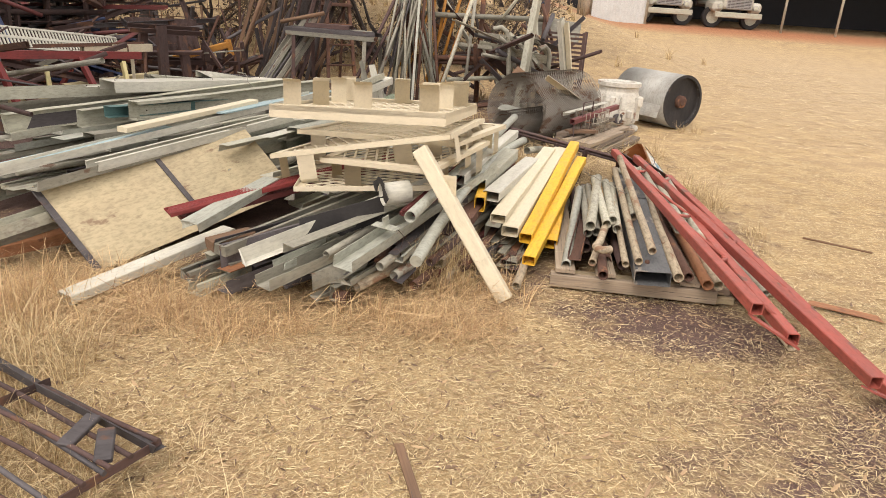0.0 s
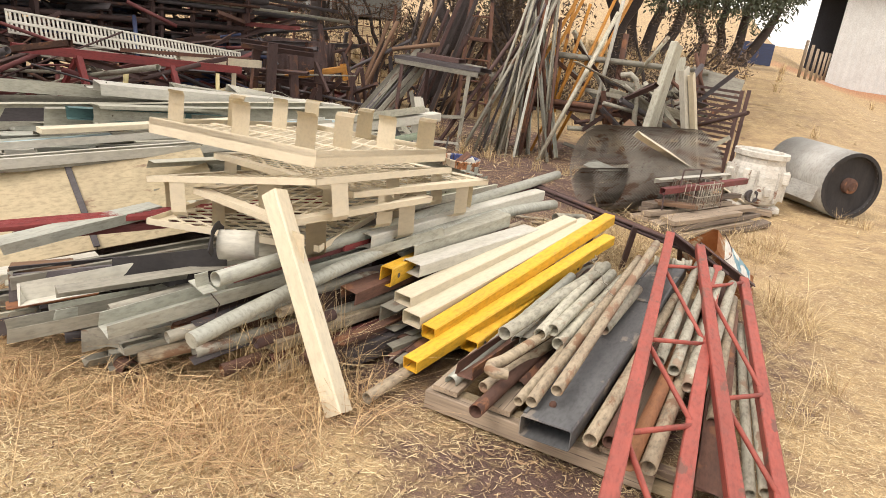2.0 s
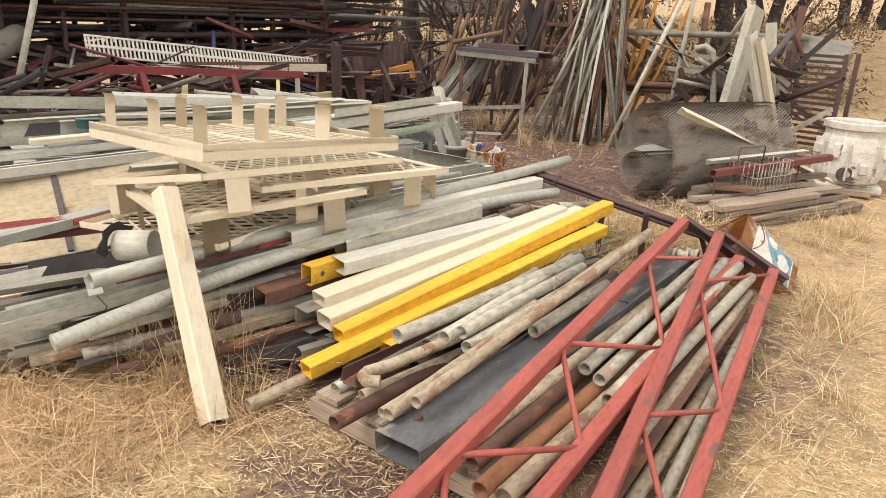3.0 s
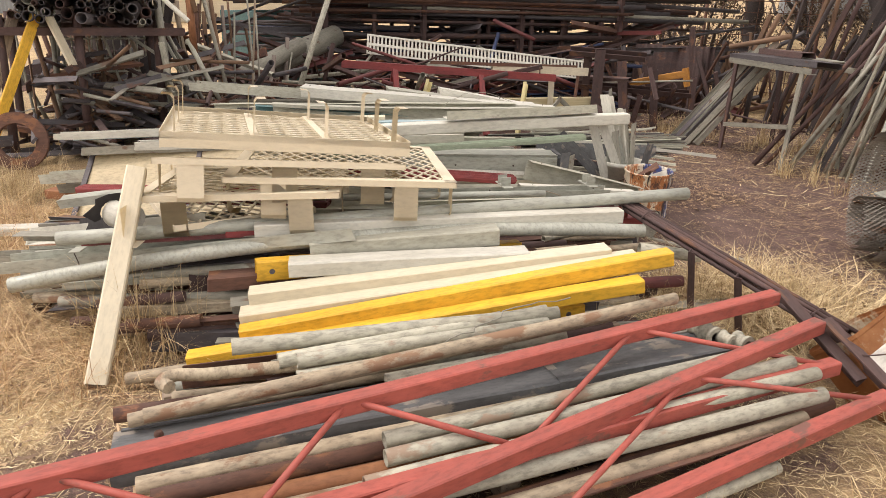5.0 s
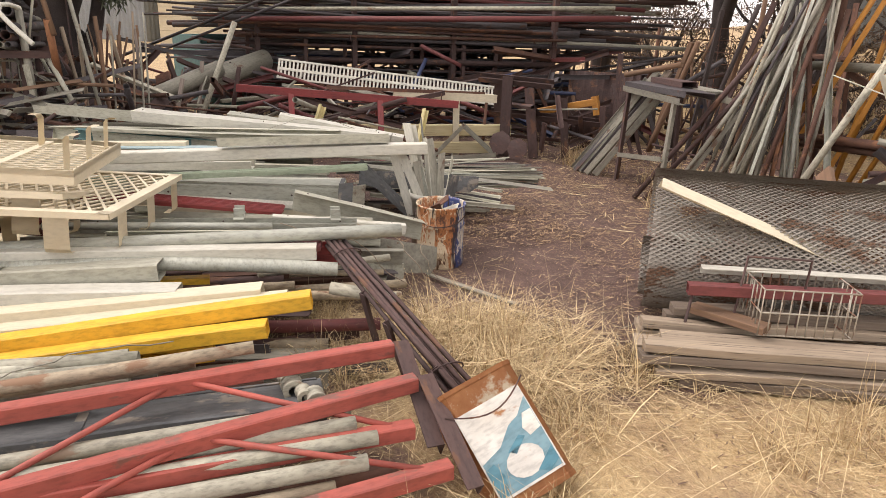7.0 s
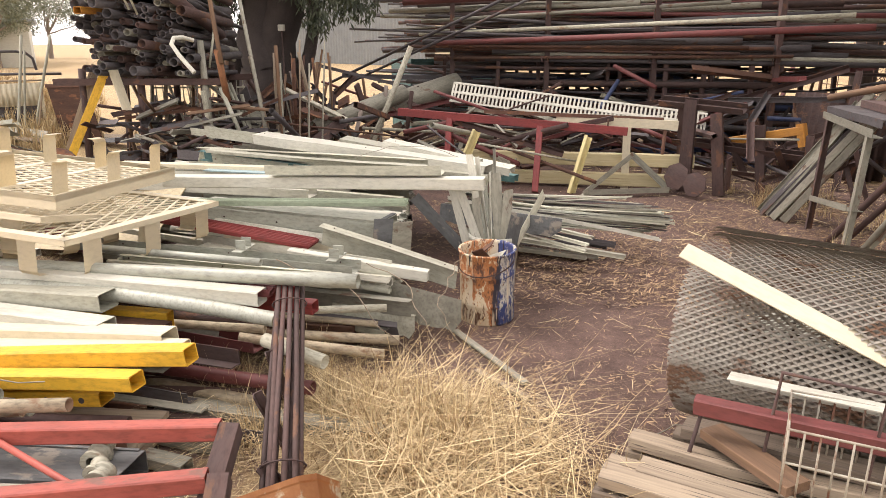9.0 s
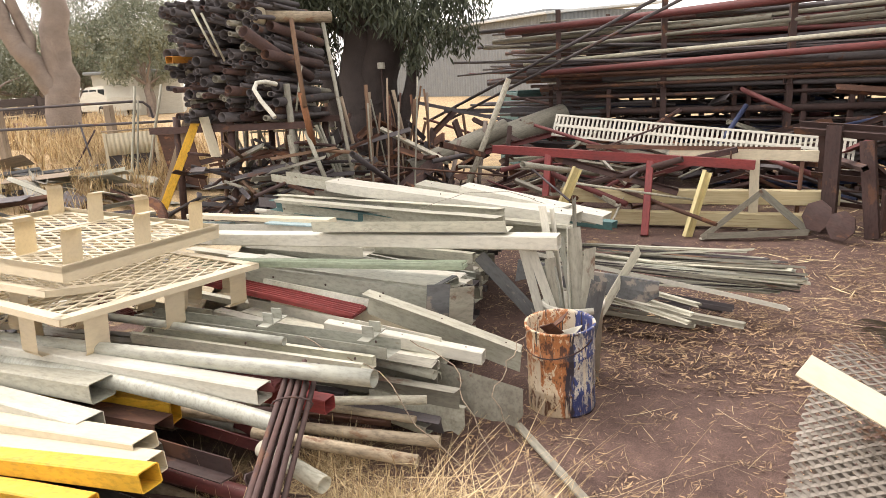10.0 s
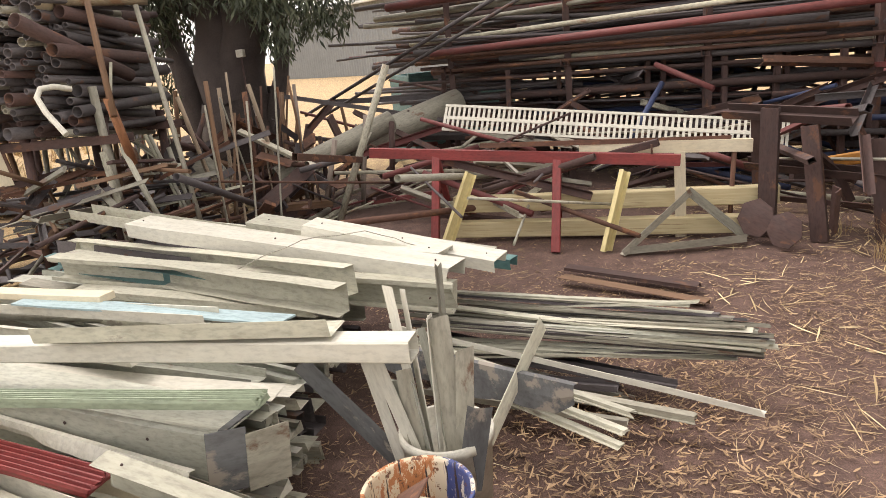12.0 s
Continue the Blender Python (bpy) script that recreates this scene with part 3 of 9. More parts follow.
straight([
    ("steel_pipe", (0.72, 3.18, 0.12), (0.92, 4.30, 0.25), "pipe", 0.05, 0, 0.003, GALV, "bright galvanised pipe lying on the pallet stack", "pipe", 0),
    ("steel_pipe", (0.85, 3.35, 0.29), (1.06, 4.45, 0.30), "pipe", 0.055, 0, 0.003, PALEPIPE, "grey weathered pipe with an open end on the stack", "pipe", 0),
    ("steel_pipe", (0.96, 3.47, 0.27), (1.03, 4.42, 0.30), "pipe", 0.05, 0, 0.003, PALEPIPE, "grey weathered pipe with an open end on the stack", "pipe", 0),
    ("steel_pipe", (1.00, 3.52, 0.28), (1.10, 4.38, 0.29), "pipe", 0.05, 0, 0.003, PALEPIPE, "grey weathered pipe with an open end on the stack", "pipe", 0),
    ("steel_pipe", (1.03, 3.51, 0.235), (1.15, 4.42, 0.26), "pipe", 0.052, 0, 0.003, PALEPIPE, "grey weathered pipe with an open end on the stack", "pipe", 0),
    ("steel_pipe", (0.91, 3.46, 0.225), (1.00, 4.45, 0.235), "pipe", 0.048, 0, 0.003, DULL, "dull zinc pipe under paler pipes", "pipe", 0),
    ("steel_pipe", (0.87, 3.50, 0.20), (0.98, 4.50, 0.21), "pipe", 0.05, 0, 0.003, DULL, "dull zinc pipe under paler pipes", "pipe", 0),
    ("steel_pipe", (1.05, 3.03, 0.225), (1.20, 4.62, 0.33), "pipe", 0.042, 0, 0.003, TANPIPE, "long tan rust-stained pipe on the stack", "pipe", 0),
    ("steel_pipe", (1.12, 3.07, 0.27), (1.26, 4.80, 0.38), "pipe", 0.042, 0, 0.003, TANPIPE, "long tan rust-stained pipe on the stack", "pipe", 0),
    ("steel_pipe", (1.00, 3.07, 0.19), (1.10, 3.95, 0.22), "pipe", 0.036, 0, 0.003, TANPIPE, "tan rust-stained pipe between others on the pallet", "pipe", 0),
    ("steel_pipe", (0.85, 3.16, 0.15), (1.06, 3.90, 0.18), "pipe", 0.042, 0, 0.003, TANPIPE, "tan rust-stained pipe between others on the pallet", "pipe", 0),
    ("steel_pipe", (0.88, 2.99, 0.15), (0.98, 3.75, 0.15), "pipe", 0.05, 0, 0.003, RUST, "brown rusty pipe with an open end on the pallet", "pipe", 0),
    ("steel_pipe", (1.17, 3.75, 0.245), (1.24, 4.30, 0.27), "pipe", 0.05, 0, 0.003, PALEPIPE, "short pale pipe lying on the duct", "pipe", 0),
    ("steel_channel", (0.76, 3.20, 0.17), (0.90, 3.85, 0.19), "channel", 0.07, 0.05, 0.005, RUST, "brown rusty channel on the pallet", "channel", 0),
    ("steel_pipe", (0.46, 3.03, 0.04), (0.60, 3.70, 0.09), "pipe", 0.045, 0, 0.004, TANPIPE, "tan pipe with its end on the straw", "pipe", 0),
    ("steel_pipe", (1.26, 3.03, 0.155), (1.42, 4.55, 0.19), "pipe", 0.052, 0, 0.004, TANPIPE, "tan spotted pipe beside the duct", "pipe", 0),
    ("steel_pipe", (1.32, 3.06, 0.15), (1.44, 4.60, 0.16), "pipe", 0.05, 0, 0.004, RUST, "brown rusty pipe beside the duct", "pipe", 0),
    ("steel_pipe", (1.39, 2.98, 0.145), (1.54, 4.60, 0.16), "pipe", 0.055, 0, 0.004, ORANGERUST, "orange rusty pipe under the red truss", "pipe", 0),
    ("steel_pipe", (1.45, 3.00, 0.14), (1.60, 4.70, 0.15), "pipe", 0.055, 0, 0.004, TANPIPE, "thick tan pipe under the red truss", "pipe", 0),
    ("steel_pipe", (1.41, 3.65, 0.215), (1.50, 5.05, 0.25), "pipe", 0.048, 0, 0.004, PALEPIPE, "pale green-grey pipe under the red truss", "pipe", 0),
    ("steel_pipe", (1.47, 3.63, 0.205), (1.57, 5.05, 0.23), "pipe", 0.048, 0, 0.004, PALEPIPE, "pale green-grey pipe under the red truss", "pipe", 0),
    ("steel_pipe", (1.53, 3.55, 0.19), (1.63, 5.10, 0.21), "pipe", 0.045, 0, 0.004, PALEPIPE, "pale green-grey pipe under the red truss", "pipe", 0),
    ("steel_pipe", (1.58, 3.64, 0.15), (1.70, 5.05, 0.18), "pipe", 0.05, 0, 0.004, PALEPIPE, "pale green-grey pipe under the red truss", "pipe", 0),
    ("steel_pipe", (1.64, 3.50, 0.10), (1.72, 4.95, 0.13), "pipe", 0.045, 0, 0.004, TANPIPE, "tan rusty pipe low under the red truss", "pipe", 0),
    ("steel_angle", (1.64, 3.05, 0.06), (1.70, 4.80, 0.09), "angle", 0.09, 0.07, 0.007, RUST, "brown rusty steel angle lying low under the truss", "angle", 180),
    ("steel_pipe", (1.78, 3.20, 0.04), (1.76, 4.70, 0.07), "pipe", 0.04, 0, 0.004, PALEPIPE, "pale pipe lying on the ground beside the pallet", "pipe", 0),
    ("steel_pipe", (1.83, 3.25, 0.035), (1.80, 4.75, 0.06), "pipe", 0.04, 0, 0.004, PALEPIPE, "pale pipe lying on the ground beside the pallet", "pipe", 0),
    ("steel_pipe", (1.68, 2.62, 0.025), (1.73, 4.20, 0.03), "pipe", 0.05, 0, 0.004, TANPIPE, "tan pipe lying on the ground beside the pallet", "pipe", 0),
    ("steel_pipe", (0.95, 3.30, 0.115), (1.04, 4.85, 0.125), "pipe", 0.06, 0, 0.004, RUST, "brown rusty pipe at the bottom of the stack", "pipe", 0),
    ("steel_pipe", (1.03, 3.25, 0.12), (1.12, 4.80, 0.125), "pipe", 0.055, 0, 0.004, DARKRUST, "dark rusty pipe at the bottom of the stack", "pipe", 0),
    ("steel_pipe", (0.86, 3.45, 0.13), (0.94, 4.80, 0.13), "pipe", 0.055, 0, 0.004, DARKRUST, "dark rusty pipe at the bottom of the stack", "pipe", 0),
    ("steel_pipe", (1.62, 3.75, 0.075), (1.66, 5.15, 0.10), "pipe", 0.06, 0, 0.004, RUST, "brown rusty pipe low under the truss", "pipe", 0),
], PP)
hook = thing("hooked_pipe", pose(0, 0, 0), "tan pipe with a hooked bent end on the pallet", "pipe", PP)
part("tube", tube_path("tube", [(0.93, 3.15, 0.235), (0.89, 3.13, 0.235), (0.865, 3.145, 0.235), (0.86, 3.18, 0.235), (0.89, 3.25, 0.235), (1.08, 3.95, 0.26)], 0.021, TANPIPE), hook)
duct = section("flat_duct", (1.12, 2.98, 0.155), (1.36, 5.0, 0.205), "box", 0.175, 0.075, 0.003, SLATE, "flat grey-blue sheet metal duct with a dented end", "duct", -3, rough=0.003)
part("bolt", lathe("bolt", [(0.0, 0.014), (0.010, 0.014), (0.013, 0.008), (0.013, 0.0)], 6, RUST), duct, pose(0.12, 0.02, 0.038), "rusty bolt head")
part("lock_seam", sweep("lock_seam", 2.0, "bar", 0.012, 0.006, 0, SLATE), duct, pose(0.02, 0.08, 0.041))
part("collar", sweep("collar", 0.03, "box", 0.182, 0.082, 0.003, SLATE), duct, pose(1.3, 0, 0))
fit_m = thing("pipe_fitting", pose(1.33, 4.92, 0.26, 0, 0, 20), "cast pipe fittings heaped on the pipes", "fitting")
for x, r in ((-0.07, 0.028), (-0.02, 0.036), (0.04, 0.026), (0.085, 0.033)):
    part("collar", lathe("collar", [(r * 0.5, 0), (r, 0.0), (r, 0.012), (r * 0.8, 0.016), (r * 0.8, 0.04), (r, 0.044), (r, 0.056), (r * 0.5, 0.056)], 12, PALEPIPE), fit_m, pose(x, 0.01 * math.sin(x * 90), 0.0, 90, 0, 70))


def truss(a1, b1, a2, b2, nodes, label):
    """Two red box chords, a zigzag of round rods welded between them, and end plates."""
    t = thing("red_truss", pose(*a1), label, "truss", "red trusses")
    inv = Matrix.Translation(-Vector(a1))

    def loc(p):
        return tuple(inv @ Vector(p))

    section("chord", loc(a1), loc(b1), "box", 0.05, 0.05, 0.004, TRUSSRED, "", "", parent=t)
    section("chord", loc(a2), loc(b2), "box", 0.05, 0.05, 0.004, TRUSSRED, "", "", parent=t)
    va1, vb1, va2, vb2 = (Vector(p) for p in (a1, b1, a2, b2))
    for k in range(len(nodes) - 1):
        (s, u), (s2, u2) = nodes[k], nodes[k + 1]
        p = va1.lerp(vb1, u) if s == 1 else va2.lerp(vb2, u)
        q = va1.lerp(vb1, u2) if s2 == 1 else va2.lerp(vb2, u2)
        section("web_rod", loc(p + Vector((0, 0, 0.012))), loc(q + Vector((0, 0, 0.012))), "rod", 0.019, 0, 0, TRUSSRED, "", "", parent=t)
    section("end_plate", loc(vb1 + Vector((-0.01, 0.03, 0.0))), loc(vb2 + Vector((0.06, 0.05, -0.05))), "angle", 0.055, 0.055, 0.006, DARKRUST, "dark rusty end angle", "", parent=t, roll=180)
    section("foot_plate", loc(va1 + Vector((-0.02, 0.0, -0.03))), loc(va2 + Vector((0.02, 0.0, -0.03))), "flat", 0.06, 0, 0.008, TRUSSRED, "", "", parent=t)
    return t


truss((1.37, 2.36, 0.30), (1.31, 5.25, 0.33), (1.54, 2.36, 0.18), (1.61, 5.22, 0.20),
      [(2, 0.06), (1, 0.17), (2, 0.31), (1, 0.42), (2, 0.57), (1, 0.765), (2, 0.985)], "red-painted steel truss of two chords lying over the pipes")
truss((1.77, 2.14, 0.13), (1.49, 5.27, 0.29), (1.90, 2.22, 0.045), (1.77, 5.28, 0.15),
      [(2, 0.05), (1, 0.17), (2, 0.30), (1, 0.43), (2, 0.53), (1, 0.785), (2, 0.98)], "red-painted steel truss sloping off the stack to the ground")

# ---- yellow, cream and white sections in the middle of the heap ----
MH = "sections in the heap"
straight([
    ("yellow_beam", (0.52, 3.43, 0.165), (0.96, 5.05, 0.40), "box", 0.07, 0.06, 0.004, YELLOW, "bright yellow steel box section on the heap", "beam", 0),
    ("yellow_beam", (0.53, 3.24, 0.105), (1.00, 4.88, 0.325), "box", 0.07, 0.055, 0.004, YELLOW, "bright yellow steel box section on the heap", "beam", 0),
    ("yellow_beam", (0.67, 3.53, 0.11), (0.87, 4.70, 0.20), "box", 0.08, 0.055, 0.004, YELLOW, "yellow steel box section with bolt holes under others", "beam", 0),
    ("yellow_plate", (0.25, 3.55, 0.305), (0.34, 4.73, 0.265), "box", 0.06, 0.085, 0.004, YELLOW, "yellow steel box section with bolt holes in the heap", "beam", 0),
    ("cream_beam", (0.43, 3.45, 0.19), (0.85, 4.98, 0.36), "box", 0.095, 0.06, 0.003, CREAM, "cream-painted box section next to the yellow beam", "beam", 0),
    ("cream_beam", (0.36, 3.50, 0.245), (0.76, 4.90, 0.375), "box", 0.09, 0.05, 0.003, CREAM, "cream-painted box section next to the yellow beam", "beam", 0),
    ("cream_beam", (0.315, 3.67, 0.325), (0.61, 4.60, 0.345), "box", 0.10, 0.06, 0.003, WHITE, "cream box section with a square open end", "beam", 0),
    ("grey_beam", (0.235, 3.78, 0.36), (0.46, 4.54, 0.40), "box", 0.10, 0.075, 0.003, OFFWHITE, "grey-tan box section lying on the heap", "beam", 0),
    ("steel_channel", (0.17, 3.38, 0.25), (0.46, 4.75, 0.27), "channel", 0.09, 0.055, 0.005, RUST, "brown rusty channel under the cream beams", "channel", 180),
    ("steel_channel", (0.33, 3.44, 0.17), (0.60, 4.80, 0.22), "channel", 0.10, 0.08, 0.004, DULL, "dull grey channel standing on edge in the heap", "channel", 90),
    ("white_beam", (0.12, 3.58, 0.43), (0.50, 5.17, 0.43), "box", 0.075, 0.06, 0.003, WHITE, "white box section lying on the heap", "beam", 0),
    ("ribbed_strip", (-0.10, 2.95, 0.40), (0.44, 5.20, 0.435), "ribbed", 0.085, 0.03, 0.003, MAROON, "maroon ribbed metal strip lying in the heap", "strip", 0),
    ("ribbed_strip", (0.05, 3.48, 0.42), (0.40, 5.28, 0.40), "channel", 0.07, 0.05, 0.004, CRIMSON, "red painted channel under the white beam", "channel", 0),
    ("steel_pipe", (-0.08, 2.85, 0.42), (0.52, 5.55, 0.50), "pipe", 0.058, 0, 0.003, GALV, "long bright galvanised pipe across the heap", "pipe", 0),
], MH)
for ob in [o for o in scene.objects if o.name.startswith(("yellow_plate", "yellow_beam.002"))]:
    L = ob.data.vertices[-1].co.x
    # undrilled: proud dark discs give the shade inside the bolt holes
    for x in (0.06, 0.20, L - 0.07, L - 0.21):
        part("bolt_hole", lathe("bolt_hole", [(0.0, 0.0005), (0.008, 0.0005), (0.0105, 0.002), (0.0115, 0.0)], 12, DARK), ob, pose(x, -0.031 if "plate" in ob.name else -0.041, 0.0, 90, 0, 0), "dark disc for the shade in a bolt hole")
bow = thing("bowed_pipe", pose(0, 0, 0), "long bowed galvanised pipe hanging out of the heap", "pipe", MH)
pts = []
for i in range(17):
    u = i / 16
    p = Vector((-0.03, 2.67, 0.27)).lerp(Vector((0.59, 5.24, 0.37)), u)
    p.z += 0.075 * 4 * u * (1 - u)
    p.x -= 0.03 * 4 * u * (1 - u)
    pts.append(tuple(p))
part("tube", tube_path("tube", pts, 0.03, GALV, 14), bow)
straight([
    ("steel_pipe", (0.62, 5.20, 0.30), (0.75, 5.45, 0.27), "pipe", 0.055, 0, 0.003, PALEPIPE, "short pale pipe sticking out of the heap", "pipe", 0),
], MH)
post = section("cream_post", (0.405, 2.93, 0.005), (-0.075, 3.17, 0.675), "box", 0.075, 0.075, 0.003, CREAM, "cream steel post leaning on the mesh trays", "post", 20)

# dark lower layers under the middle of the heap
rl = random.Random(5)
for i in range(46):
    x0 = -0.55 + 1.05 * rl.random()
    y0 = 3.0 + 0.45 * rl.random() - 0.2 * (x0 < -0.1) + 0.25 * (x0 > 0.25)
    z0 = 0.04 + (0.19 if x0 < 0.1 else 0.09 if x0 < 0.3 else 0.03) * rl.random()
    L = 1.3 + 0.9 * rl.random()
    d = Vector((0.22 + 0.16 * rl.uniform(-1, 1), 1, 0.02 * rl.uniform(-1, 1))).normalized()
    kind, w, h, th = rl.choice((("pipe", 0.055, 0, 0.004), ("pipe", 0.04, 0, 0.003), ("channel", 0.08, 0.045, 0.004), ("angle", 0.06, 0.05, 0.004), ("box", 0.06, 0.045, 0.003)))
    mt = rl.choice((DULL, DARK, RUST, DARKRUST, DULL, TANPIPE, MAROON))
    nm = {"pipe": "steel_pipe", "channel": "steel_channel", "angle": "steel_angle", "box": "steel_box"}[kind]
    a = Vector((x0, y0, z0))
    section(nm, a, a + d * L, kind, w, h, th, mt, "dark weathered steel %s deep in the heap" % {"pipe": "pipe", "channel": "channel", "angle": "angle", "box": "box section"}[kind], nm.split("_")[1], rl.choice((0, 90, 180, 270)), "lower layer of the heap", rough=0.0015)

# ---- channels fanned out at the front of the heap ----
FF = "channels fanned out of the heap"
straight([
    ("steel_channel", (-0.35, 2.62, 0.25), (0.30, 3.95, 0.44), "channel", 0.11, 0.05, 0.0025, GALV, "bright galvanised channel with a wired bracket", "channel", 0),
    ("steel_channel", (-0.82, 2.68, 0.22), (-0.02, 3.40, 0.44), "angle", 0.075, 0.05, 0.0025, WHITE, "white channel pointing out of the heap", "channel", 90),
    ("steel_channel", (-0.68, 2.52, 0.17), (0.05, 3.45, 0.34), "channel", 0.10, 0.05, 0.0025, DULL, "dull grey channel pointing out of the heap", "channel", 0),
    ("steel_channel", (-1.116, 2.83, 0.30), (-0.90, 3.45, 0.38), "channel", 0.10, 0.045, 0.0025, GALV, "wide galvanised channel face down across the heap", "channel", 180),
    ("steel_channel", (-0.95, 2.75, 0.22), (-0.30, 3.60, 0.36), "lipped", 0.09, 0.05, 0.003, DULL, "dull lipped channel lying across the heap", "channel", 0),
    ("steel_angle", (-1.02, 2.78, 0.16), (-0.30, 3.60, 0.30), "angle", 0.06, 0.045, 0.0025, OFFWHITE, "pale steel angle in the heap", "angle", 180),
    ("steel_channel", (-0.60, 2.66, 0.28), (0.10, 3.60, 0.38), "angle", 0.07, 0.05, 0.0025, DULL, "dull angle under the trays", "channel", 180),
    ("steel_channel", (-0.46, 2.75, 0.15), (0.15, 3.65, 0.30), "channel", 0.08, 0.045, 0.0025, DARK, "dark steel channel in the heap", "channel", 0),
    ("steel_box", (-1.10, 2.70, 0.10), (-0.45, 3.55, 0.22), "lipped", 0.08, 0.05, 0.0025, DULL, "dull grey box section low in the heap", "beam", 0),
    ("steel_angle", (-0.90, 2.62, 0.10), (-0.25, 3.40, 0.22), "angle", 0.09, 0.07, 0.003, DARK, "dark steel angle low in the heap", "angle", 0),
    ("steel_channel", (-1.05, 2.66, 0.05), (-0.50, 3.40, 0.14), "lipped", 0.09, 0.06, 0.003, OFFWHITE, "pale lipped channel low in the heap", "channel", 0),
    ("steel_pipe", (-0.20, 2.75, 0.20), (0.25, 3.85, 0.30), "pipe", 0.045, 0, 0.003, DULL, "dull grey pipe pointing out of the heap", "pipe", 0),
    ("steel_pipe", (-0.14, 2.82, 0.13), (0.35, 3.85, 0.20), "pipe", 0.05, 0, 0.003, DULL, "dull grey pipe pointing out of the heap", "pipe", 0),
    ("white_beam", (-1.53, 2.44, 0.06), (-1.10, 3.30, 0.12), "box", 0.095, 0.045, 0.003, WHITE, "white-painted beam lying in the dry grass", "beam", 0),
    ("red_strip", (-1.26, 2.92, 0.33), (-0.30, 4.05, 0.44), "ribbed", 0.075, 0.03, 0.003, CRIMSON, "crimson ribbed strip lying over the heap", "strip", 0),
    ("red_strip", (-1.22, 2.98, 0.28), (-0.40, 4.05, 0.36), "ribbed", 0.075, 0.03, 0.003, MAROON, "maroon ribbed strip lying over the heap", "strip", 0),
], FF)
rf = random.Random(66)
for i in range(18):
    u = rf.random()
    a = Vector((-1.15 + 1.05 * u, 2.78 + 0.10 * rf.random() - 0.14 * math.sin(u * 3.1), 0.05 + 0.20 * rf.random()))
    d = Vector((0.95 - 0.65 * u + rf.uniform(-0.12, 0.12), 1.0, rf.uniform(0.02, 0.12))).normalized()
    kind, w, h, th = rf.choice((("angle", 0.05, 0.04, 0.0025), ("channel", 0.07, 0.035, 0.0025), ("flat", 0.06, 0, 0.003), ("lipped", 0.06, 0.03, 0.002), ("pipe", 0.04, 0, 0.003)))
    # weighted to DARK, so the fillers also give the shaded gaps between bright channels
    mt = rf.choice((DULL, DARK, DARK, DULL, GALV, DARK, DARK, RUST))
    word = {"angle": "angle", "channel": "channel", "flat": "flat strip", "lipped": "lipped channel", "pipe": "pipe"}[kind]
    section("steel_" + word.split()[-1], a, a + d * rf.uniform(0.6, 1.0), kind, w, h, th, mt, "thin weathered steel %s sticking out of the heap" % word, word.split()[-1], rf.choice((0, 90, 180, 30)), FF, rough=0.002)
brk = thing("wired_bracket", along((-0.20, 2.93, 0.335), (0.1, 3.52, 0.42)), "small galvanised bracket wired onto a channel", "bracket")
part("plate", box_mesh("plate", 0.05, 0.14, 0.006, GALV, 0.001), brk)
part("tab", box_mesh("tab", 0.05, 0.006, 0.05, GALV, 0.001), brk, pose(0, 0.0, 0.006))
part("wire", tube_path("wire", [(0.0, -0.07, 0.0), (0.02, -0.09, -0.04), (0.0, -0.08, -0.1), (-0.03, -0.1, -0.12)], 0.002, DARKRUST, 6), brk)
elb = thing("pipe_offcut", along((-0.24, 3.07, 0.455), (-0.06, 3.16, 0.47)), "short wide offcut of white pipe with a torn black end", "pipe")
part("tube", sweep("tube", 0.14, "pipe", 0.115, 0, 0.004, WHITE), elb)
part("torn_sleeve", raw_mesh("torn_sleeve", [(0.004 * math.sin(7 * k), (0.058 + 0.03 * (k % 2) * (s > 0)) * math.cos(k * 0.42) * (1 + 0.5 * s), 0.058 * math.sin(k * 0.42) * (1 + 0.5 * s)) for s in (0, 1) for k in range(9)], [(k, k + 1, k + 10, k + 9) for k in range(8)], RUBBER), elb, pose(-0.012, 0, 0, 0, 0, 0), "torn black sleeve").modifiers.new("Solidify", "SOLIDIFY").thickness = 0.004

# cream cladding panels standing on edge along the heap
panel = thing("cladding_panel", along((-1.755, 2.90, 0.20), (-1.09, 4.14, 0.34), 0), "stained cream sheet metal panel with a riveted seam", "panel")
for k, (x0, L) in enumerate(((0.0, 0.70), (0.705, 0.70))):
    bm = bmesh.new()
    bmesh.ops.create_grid(bm, x_segments=10, y_segments=4, size=0.5)
    for v in bm.verts:
        v.co = Vector((x0 + (v.co.x + 0.5) * L, 0.035 + 0.42 * v.co.y + 0.006 * noise.noise((v.co.x * 5, v.co.y * 5, k)), v.co.y * 0.36))
    me = mesh_of("sheet", bm, OLDPANEL)
    part("sheet", me, panel).modifiers.new("Solidify", "SOLIDIFY").thickness = 0.006
part("seam_strip", box_mesh("seam_strip", 0.03, 0.012, 0.54, DARK, 0.002, False), panel, pose(0.70, 0.028, 0.006, -51, 0, 0))
part("edge_strip", box_mesh("edge_strip", 0.035, 0.012, 0.54, DARK, 0.002, False), panel, pose(0.0, 0.028, 0.006, -51, 0, 0))
part("top_flange", sweep("top_flange", 1.42, "angle", 0.06, 0.03, 0.004, DULL, rough=0.002), panel, pose(0, 0.25, 0.175, 0, 0, 0))


